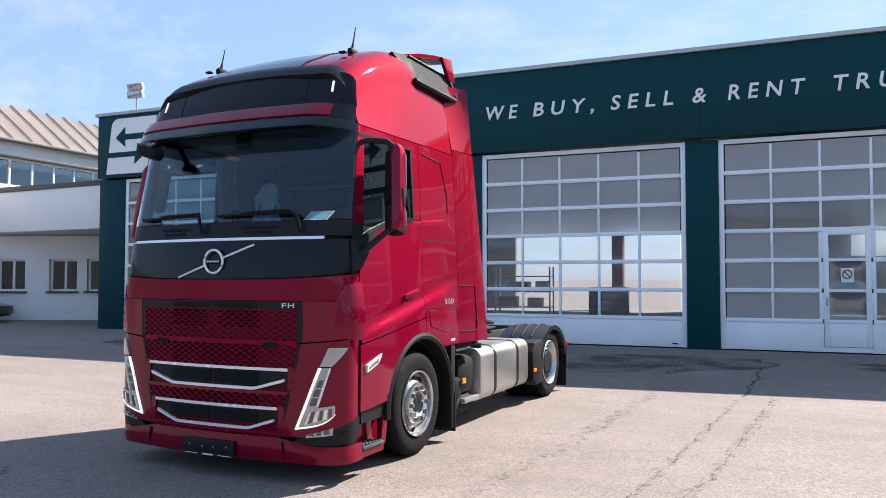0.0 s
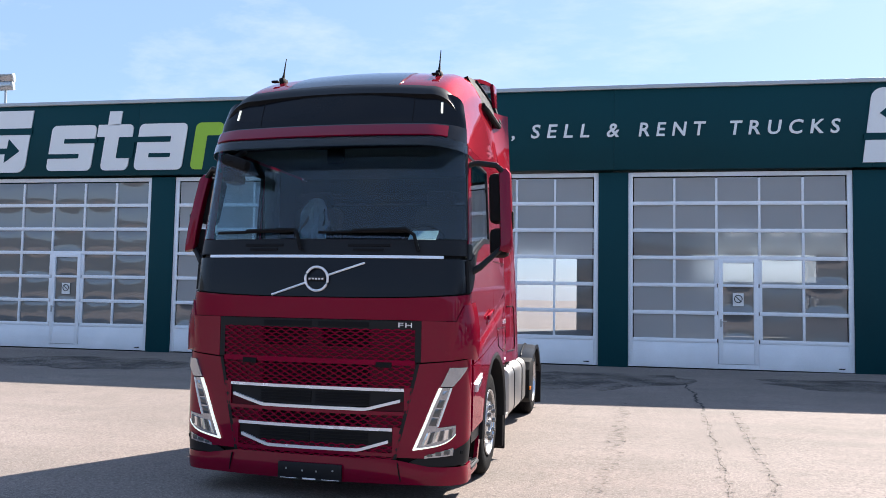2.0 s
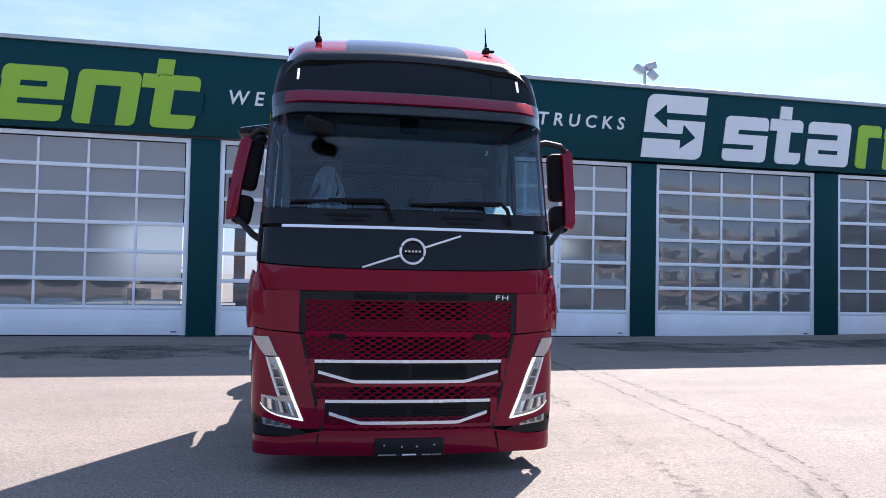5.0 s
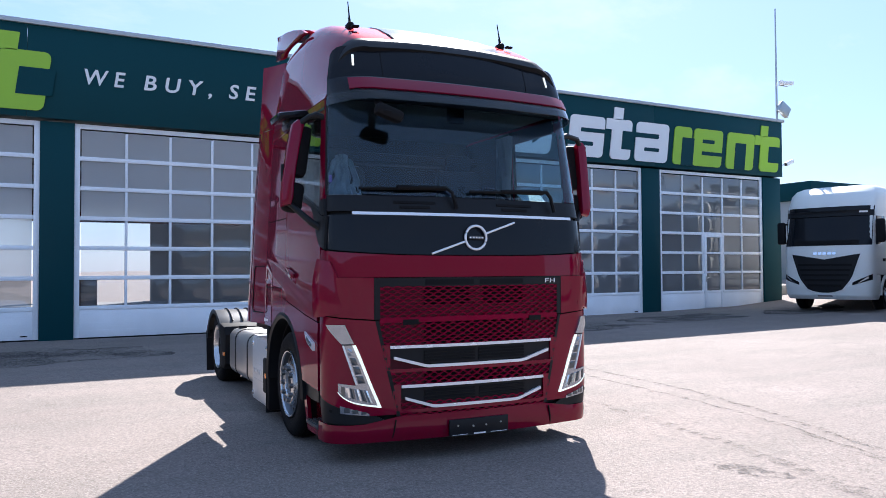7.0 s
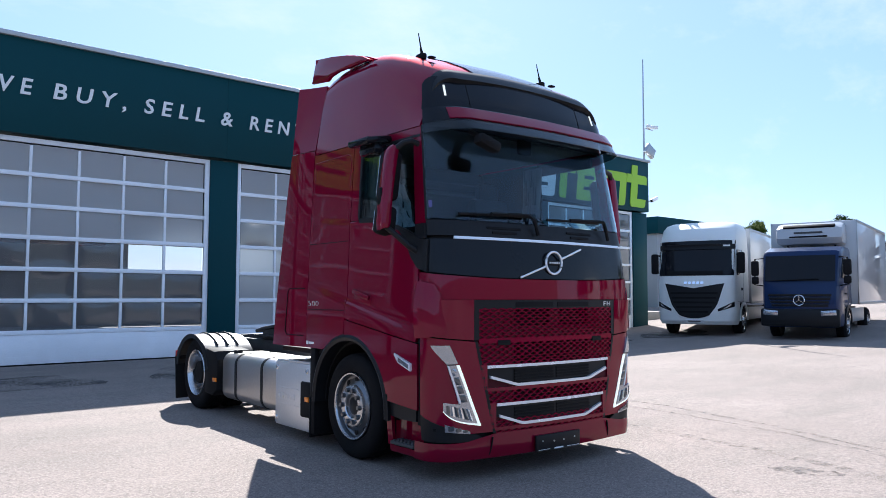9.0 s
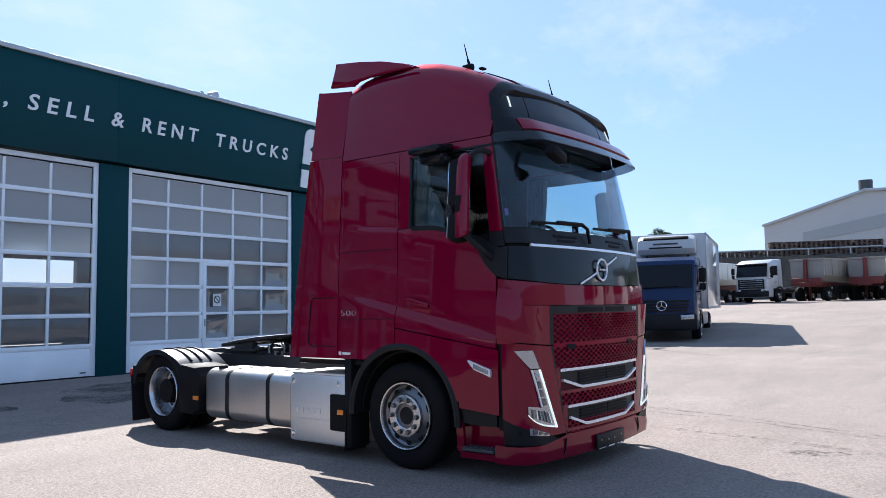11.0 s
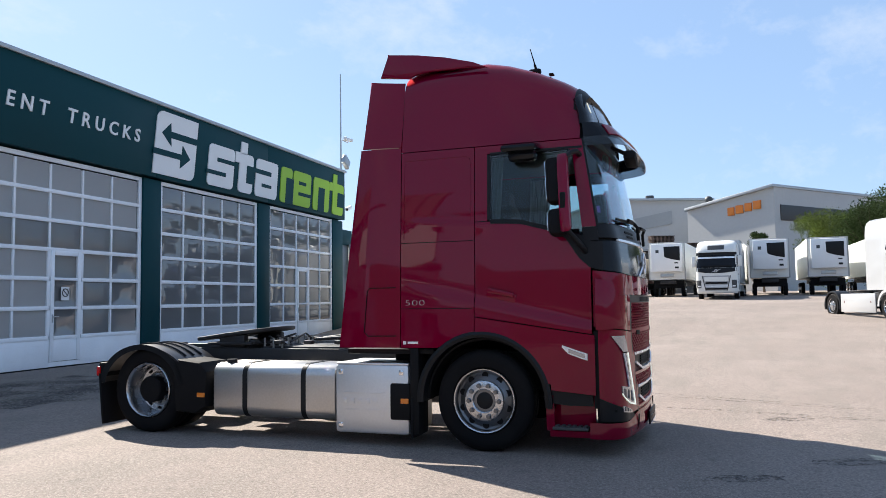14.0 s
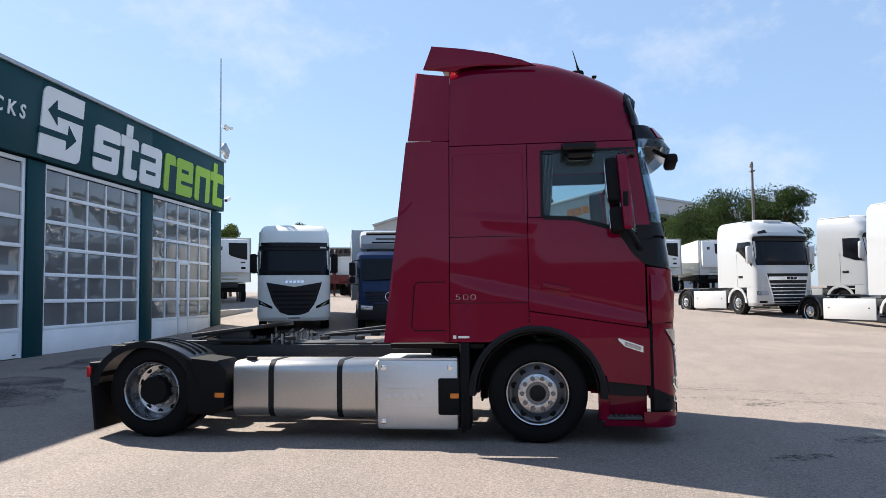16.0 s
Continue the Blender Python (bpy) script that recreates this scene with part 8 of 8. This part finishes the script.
for (x, y, deg), words_ in (((46.52, 5.53, 97), "white refrigerated trailer, parked beside a white lorry"), ((45.53, -1.34, 95), "white refrigerated trailer with a dark mark on its unit"), ((46.52, -5.2, 94), "white refrigerated trailer standing in the row"), ((48.75, -9.6, 92), "white refrigerated trailer at the end of the row"), ((33.5, 23.66, 60), "grey shaded trailer behind the hall")):
    reefer(facing(x, y, deg), words_)


def tipper(at, label, material=GREY_TARP):
    """A tipping trailer with a tapered tub on a dark red frame."""
    ob = thing("tipper_trailer", label, "trailer", at, "tipping trailers")
    bm = bmesh.new()
    add_prism(bm, [(-1.22, 2.85), (1.22, 2.85), (1.20, 1.75), (0.85, 1.40), (-0.85, 1.40), (-1.20, 1.75)], 0.2, 6.6, "y", 0.03)
    tub = part("tub", bm, material, ob, "weathered metal tub")
    bm = bmesh.new()
    for s in (-1, 1):
        add_box(bm, s * 1.23, 3.4, 2.87, 0.10, 6.5, 0.10, 0.01)
        for k in range(8):
            add_box(bm, s * 1.225, 0.4 + k * 0.86, 2.3, 0.05, 0.09, 1.05, 0.01)
    add_box(bm, 0, 0.18, 2.87, 2.5, 0.12, 0.12, 0.01)
    pieces("tub_rib", bm, material, tub)
    bm = box(0, 3.3, 1.15, 0.9, 6.9, 0.30, 0.02)
    add_box(bm, 0, 0.05, 1.35, 2.2, 0.16, 0.5, 0.03)
    add_box(bm, 0.0, 0.0, 2.1, 0.24, 0.20, 1.6, 0.03)
    part("frame", bm, RUST, ob, "dark red frame")
    for s in (-1, 1):
        part("landing_leg", box(s * 0.7, 1.7, 0.6, 0.12, 0.14, 1.1, 0.01), RUST, ob)
        part("skirt", box(s * 1.05, 2.9, 0.80, 0.10, 2.6, 0.5, 0.02), DEEP, ob)
        for y in (0.9, 4.2, 5.35, 6.5):
            small_wheel(ob, s * 1.0, y, 0.50)
    return ob


tipper(facing(46.91, 12.32, 110), "grey tipping trailer on a dark red frame")
tipper(facing(48.09, 8.81, 106), "grey tipping trailer with a red ram post")
tipper(facing(42.57, 19.17, 100), "white round-bottomed bulk trailer", WHITE_BOX)

# ---- far halls, bank, stacks, trees ----


def far_hall(name, label, outline, base, depth, material, at):
    """A far hall: its front outline of (across, up), pulled back; wall and roof as parts."""
    ob = thing(name, label, "building", at, "far industrial halls")
    wall = part("wall", prism(outline, 0, depth, "y"), material, ob)
    bm = bmesh.new()
    tops = [p for p in outline if p[1] > base]
    for (x0, z0), (x1, z1) in zip(tops, tops[1:]):
        ang = math.atan2(z1 - z0, x1 - x0)
        L = math.hypot(x1 - x0, z1 - z0)
        add_box(bm, (x0 + x1) / 2, depth / 2, (z0 + z1) / 2 + 0.16, L + 0.3, depth + 0.8, 0.30, 0.02, Matrix.Rotation(-ang, 4, "Y"))
    part("roof_edge", bm, COPING, ob, "light roof edge")
    return ob


sign_hall = far_hall("industrial_hall", "pale grey industrial hall with an orange sign", [(-11.6, 0), (0, 0), (0, 11.3), (-11.6, 9.9)], 5, 40, FAR_WALL, pose(76.5, -5.25, 1.7, 0, 0, -130.5))
for k, w in enumerate((0.85, 0.95, 0.85, 0.95)):
    part("sign_block", box(-5.4 + k * 1.12, -0.10, 9.20 + 0.13 * k, w, 0.14, 0.92, 0.012), ORANGE, sign_hall, "orange sign block")
part("loading_gate", box(-7.6, -0.05, 3.2, 4.6, 0.12, 5.4, 0.02), FAR_WALL_SIDE, sign_hall)
part("window_band", box(0.06, 16, 8.6, 0.12, 30, 1.7, 0.02), DARK_TRIM, sign_hall, "dark band of windows")
bm = rod((-9.4, 1.2, 10.0), (-9.4, 1.2, 10.8), 0.22, 12)
bmesh.ops.create_uvsphere(bm, u_segments=16, v_segments=10, radius=0.48, matrix=Matrix.Translation((-9.4, 1.2, 11.05)))
part("roof_vent", bm, DARK_TRIM, sign_hall, "round dark roof vent")
older = far_hall("industrial_hall", "pale gabled industrial hall with roof vents", [(-10.9, 0), (13.0, 0), (13.0, 11.6), (0.3, 12.2), (-10.9, 8.9)], 5, 40, FAR_WALL, pose(89.15, 13.4, 1.7, 0, 0, -91))
part("light_band", prism([(-6.5, 7.9), (8.0, 10.6), (8.0, 8.9), (-6.5, 6.7)], -0.10, 0.02, "y"), FAR_WALL_SIDE, older)
part("loading_gate", box(-1.5, -0.05, 5.4, 4.0, 0.12, 2.4, 0.02), DARK_TRIM, older)
for x, z, size in ((0.0, 12.4, 1.5), (5.2, 12.1, 0.9), (9.6, 11.9, 0.5)):
    part("roof_vent", rod((x, 3, z - 0.6), (x, 3, z + size), 0.38 * size + 0.2, 12), DARK_TRIM, older)

bm = bmesh.new()
add_sheet(bm, lambda a, b: (56.2 + 10.15 * a + 1.6 * b + 0.5 * noise.noise((a * 14, b * 3, 0)), 27.4 - 25.1 * a, 1.5 + (3.8 + 0.3 * a) * b + 0.35 * noise.noise((a * 30, b * 6, 4))), 60, 8, 0.8, (70, 12, 2))
tagged(part("bank", bm, BOULDER), "dark stony retaining bank behind the parked trailers", "bank", kind="structure")
bm = bmesh.new()
add_box(bm, 68.5, 15.8, 3.0, 13, 27, 4.5, 0, Matrix.Rotation(radians(22), 4, "Z"))
tagged(part("upper_yard", bm, BOULDER), "raised yard behind the bank", "yard", kind="structure")
rail = thing("guard_rail", "grey steel guard rail along the bank", "guard rail", pose(0, 0, 0))
part("rail", add_tube(bmesh.new(), [(57.95 + 10.15 * a, 27.4 - 25.1 * a, 5.85 + 0.3 * a) for a in (k / 8 for k in range(9))], 0.07, 6), STEEL, rail)
for k in range(9):
    part("post", rod((57.95 + 10.15 * k / 8, 27.4 - 25.1 * k / 8, 4.9), (57.95 + 10.15 * k / 8, 27.4 - 25.1 * k / 8, 5.9 + 0.03 * k), 0.06, 6), STEEL, rail)


def pallet_mesh():
    bm = bmesh.new()
    for j in range(6):
        for k in range(3):
            add_box(bm, (k - 1) * 0.42, 0, 0.04 + 0.125 * j, 0.16, 1.14, 0.08)
        add_box(bm, 0, 0, 0.10 + 0.125 * j, 1.18, 1.2, 0.045)
    me = as_mesh("pallet", bm, False)
    me.materials.append(WOOD_STACK)
    return me


PALLET = pallet_mesh()


def stack(x, y, n, m, turn):
    """A stack of crates and pallets in layers."""
    ob = thing("pallet_stack", "weathered brown pallets stacked high on the upper yard", "pallet stack", pose(x, y, 5.25, 0, 0, turn), "pallet stacks")
    for j in range(m):
        for i in range(n):
            part("pallet", PALLET, WOOD_STACK, ob, at=pose(1.25 * i + random.uniform(-0.05, 0.05), random.uniform(-0.08, 0.08), 0.75 * j))
    return ob


for x, y, n, m in ((60.71, 26.38, 4, 1), (62.28, 21.97, 5, 1), (63.86, 17.75, 4, 2), (65.24, 13.54, 4, 2), (67.01, 8.92, 2, 1), (67.8, 6.91, 2, 3), (68.59, 4.5, 2, 2)):
    stack(x, y, n, m, -68)


def tree(x, y, height, crown, label, leaf=LEAF, seed=1, low=0.25):
    """A tapered trunk with limbs and a ragged crown of small leaf clumps."""
    rng = random.Random(seed)
    z = lift(x, y)
    ob = thing("tree", label, "tree", pose(x, y, z - 0.1), "trees behind the yard")
    bm = bmesh.new()
    add_rod(bm, (0, 0, 0), (0.1, 0.05, height * 0.62), 0.022 * height, 8, 0.010 * height)
    blobs = []
    for k in range(14):
        a = rng.uniform(0, 2 * math.pi)
        h0, h1 = height * rng.uniform(0.2, 0.5), height * rng.uniform(max(low + 0.15, 0.4), 0.92)
        d = crown * rng.uniform(0.35, 0.85) * (1.15 - 0.5 * h1 / height)
        tip = (d * math.cos(a), d * math.sin(a), h1)
        add_rod(bm, (0, 0, h0), tip, 0.008 * height, 6, 0.003 * height)
        blobs.append((tip, crown * rng.uniform(0.20, 0.38)))
    part("trunk", bm, BARK, ob)
    for k in range(18):
        a, d = rng.uniform(0, 2 * math.pi), crown * rng.uniform(0, 0.8)
        blobs.append(((d * math.cos(a), d * math.sin(a), height * rng.uniform(low + 0.08, 0.9)), crown * rng.uniform(0.20, 0.36)))
    blobs.append(((0, 0, height * 0.88), crown * 0.42))
    verts, faces = [], []
    for (cx, cy, cz), r in blobs:
        for k in range(560):
            u, v, w = rng.gauss(0, 1), rng.gauss(0, 1), rng.gauss(0, 1)
            n = math.sqrt(u * u + v * v + w * w) or 1
            d = r * rng.uniform(0.40, 1.15)
            p = Vector((cx + u / n * d, cy + v / n * d, cz + w / n * d * 0.8))
            if p.z < height * low * 0.6:
                continue
            s = rng.uniform(0.045, 0.095) * (0.6 + 0.06 * height)
            e1 = Vector((rng.gauss(0, 1), rng.gauss(0, 1), rng.gauss(0, 1))).normalized()
            e2 = e1.orthogonal().normalized()
            i = len(verts)
            verts += [tuple(p - e1 * s), tuple(p + e2 * s * 0.6), tuple(p + e1 * s), tuple(p - e2 * s * 0.6 + Vector((0, 0, -0.3 * s)))]
            faces.append((i, i + 1, i + 2, i + 3))
    me = bpy.data.meshes.new("crown")
    me.from_pydata(verts, [], faces)
    part("crown", me, leaf, ob)
    return ob


for k, (x, y, h, c, leaf) in enumerate(((65.04, -8.66, 7.4, 3.6, LEAF_LIGHT), (61.1, -10.92, 7.9, 3.6, LEAF), (57.16, -13.4, 8.9, 3.6, LEAF), (53.4, -15.6, 8.9, 3.2, LEAF), (66.5, -13.5, 8.2, 4.0, LEAF), (55.6, -14.6, 7.6, 3.0, LEAF), (59.5, -12.2, 7.2, 3.0, LEAF), (54.0, -16.5, 6.9, 2.5, LEAF), (63.0, -2.6, 5.8, 1.2, LEAF), (46.81, 28.52, 6.2, 1.3, LEAF_LIGHT), (51.25, 24.08, 6.6, 1.2, LEAF), (29.57, 31.2, 6.0, 2.0, LEAF))):
    tree(x, y, h, c, "leafy green tree behind the parked trailers" if leaf is LEAF else "light green young tree behind the yard", leaf, k + 3, 0.08)

pole = thing("utility_pole", "grey concrete utility pole with small brackets", "pole", pose(42.75, -10.7, lift(42.75, -10.7)))
part("shaft", rod((0, 0, 0), (0, 0, 9.2), 0.13, 12, 0.08), POLE_GREY, pole)
part("bracket", box(0, 0, 8.55, 0.42, 0.30, 0.10, 0.02), POLE_GREY, pole)
part("bracket", box(0.12, 0, 8.95, 0.22, 0.22, 0.26, 0.02), POLE_GREY, pole)

# plain walls that close the yard on the unseen sides
tagged(part("wall_south", box(-8, -34, 3.0, 84, 0.4, 7.0), BOUNDARY), "plain dark boundary wall", "wall", kind="structure")
tagged(part("wall_west_yard", box(-46, -6, 3.0, 0.4, 56, 7.0), BOUNDARY), "plain dark boundary wall", "wall", kind="structure")

annex = thing("annex_building", "low annex with a grey wall and a dark green roof band", "building", pose(30.75, 28.0, 0.7, 0, 0, 0))
part("wall", box(0, 0, 2.1, 5.0, 6.0, 4.3, 0.02), FAR_WALL_SIDE, annex)
part("roof_band", box(0, 0, 4.72, 5.3, 6.3, 0.95, 0.02), GREEN, annex, "dark green roof band")

# kerb by the hall's corner, far fence
tagged(part("kerb", box(20.6, 19.2, lift(20, 19) + 0.10, 7.0, 0.35, 0.34, 0.02), KERB), "pale concrete kerb beside the hall", "kerb", kind="structure")

# ---- patched trench, cracks and seams in the yard ----
random.seed(5)
for pts, w, material, label in (
    ([(0.12, 14.6), (0.05, 13.6), (0.10, 12.9), (-0.04, 12.0), (0.0, 11.5), (-0.08, 10.9)], 0.05, CRACK, "dark crack in the concrete"),
    ([(0.30, 10.8), (0.10, 9.0), (-0.20, 6.3), (-0.55, 4.9), (-1.1, 3.5), (-2.2, 0.9)], 0.16, SEAM, "worn gritty edge of a patched trench"),
    ([(-0.15, 10.6), (-0.34, 8.6), (-0.58, 6.45), (-0.80, 5.0), (-1.6, 2.6)], 0.13, SEAM, "worn gritty edge of a patched trench"),
    ([(-1.19, 11.5), (-1.36, 9.2), (-1.54, 7.4), (-1.72, 5.9), (-2.0, 4.0), (-2.6, 1.8)], 0.26, SEAM, "worn gritty seam in the concrete"),
    ([(0.29, 10.8), (0.10, 9.0), (-0.20, 6.3), (-0.55, 4.9), (-1.1, 3.5)], 0.020, SEAM_FINE, "thin dark seam beside a patched trench"),
    ([(-0.15, 10.6), (-0.34, 8.6), (-0.58, 6.45), (-0.80, 5.0), (-1.2, 3.7), (-1.6, 2.6)], 0.018, SEAM_FINE, "thin dark seam beside a patched trench"),
    ([(-11.5, 12.4), (-8.6, 11.3), (-6.8, 10.8)], 0.012, SEAM_FINE, "hairline crack in the concrete"),
    ([(4.0, 7.5), (9.0, 6.2), (16.0, 4.6)], 0.03, SEAM_FINE, "straight worn joint across the yard"),
):
    tagged(part("crack", ribbon(pts, w), material), label, "crack", kind="structure")
for x, y, a, b, turn in ((-2.52, 3.50, 0.30, 0.13, 1.9), (-5.67, 4.19, 0.36, 0.12, 1.95), (-4.83, 3.3, 0.34, 0.16, 2.0)):
    bm = bmesh.new()
    ring_ = []
    for k in range(24):
        t = 2 * math.pi * k / 24
        r = 1 + 0.25 * noise.noise((3 * math.cos(t) + x, 3 * math.sin(t) + y, 0))
        u, v = a * r * math.cos(t), b * r * math.sin(t)
        px, py = x + u * math.cos(turn) - v * math.sin(turn), y + u * math.sin(turn) + v * math.cos(turn)
        ring_.append(bm.verts.new((px, py, lift(px, py) + 0.004)))
    bm.faces.new(ring_)
    tagged(part("stain", bm, OIL), "dark faded oil stain on the yard", "stain", kind="structure")
# dark patches before the hall's doors: streaky dirt, and the hall's shade painted deeper
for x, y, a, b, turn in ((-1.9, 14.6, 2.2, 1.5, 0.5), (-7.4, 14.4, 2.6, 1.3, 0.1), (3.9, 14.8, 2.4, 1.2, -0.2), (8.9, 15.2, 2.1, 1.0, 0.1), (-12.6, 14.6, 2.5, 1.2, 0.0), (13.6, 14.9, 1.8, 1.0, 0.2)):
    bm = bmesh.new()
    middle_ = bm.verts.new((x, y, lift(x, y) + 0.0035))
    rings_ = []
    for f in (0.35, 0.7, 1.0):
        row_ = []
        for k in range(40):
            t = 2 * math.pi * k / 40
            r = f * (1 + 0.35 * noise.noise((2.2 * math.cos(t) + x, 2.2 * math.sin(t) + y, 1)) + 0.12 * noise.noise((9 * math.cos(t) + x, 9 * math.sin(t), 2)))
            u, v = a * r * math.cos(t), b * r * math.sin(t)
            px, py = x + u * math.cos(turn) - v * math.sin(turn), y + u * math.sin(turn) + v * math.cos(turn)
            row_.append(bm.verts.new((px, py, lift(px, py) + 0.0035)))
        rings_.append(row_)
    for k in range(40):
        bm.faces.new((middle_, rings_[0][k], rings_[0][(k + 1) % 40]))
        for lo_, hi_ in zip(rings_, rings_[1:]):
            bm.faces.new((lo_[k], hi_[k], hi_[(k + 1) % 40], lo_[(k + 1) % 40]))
    tagged(part("stain", bm, DIRT_AND_SHADE), "dark patch of dirt and painted shade on the yard before a hall door", "stain", kind="structure")
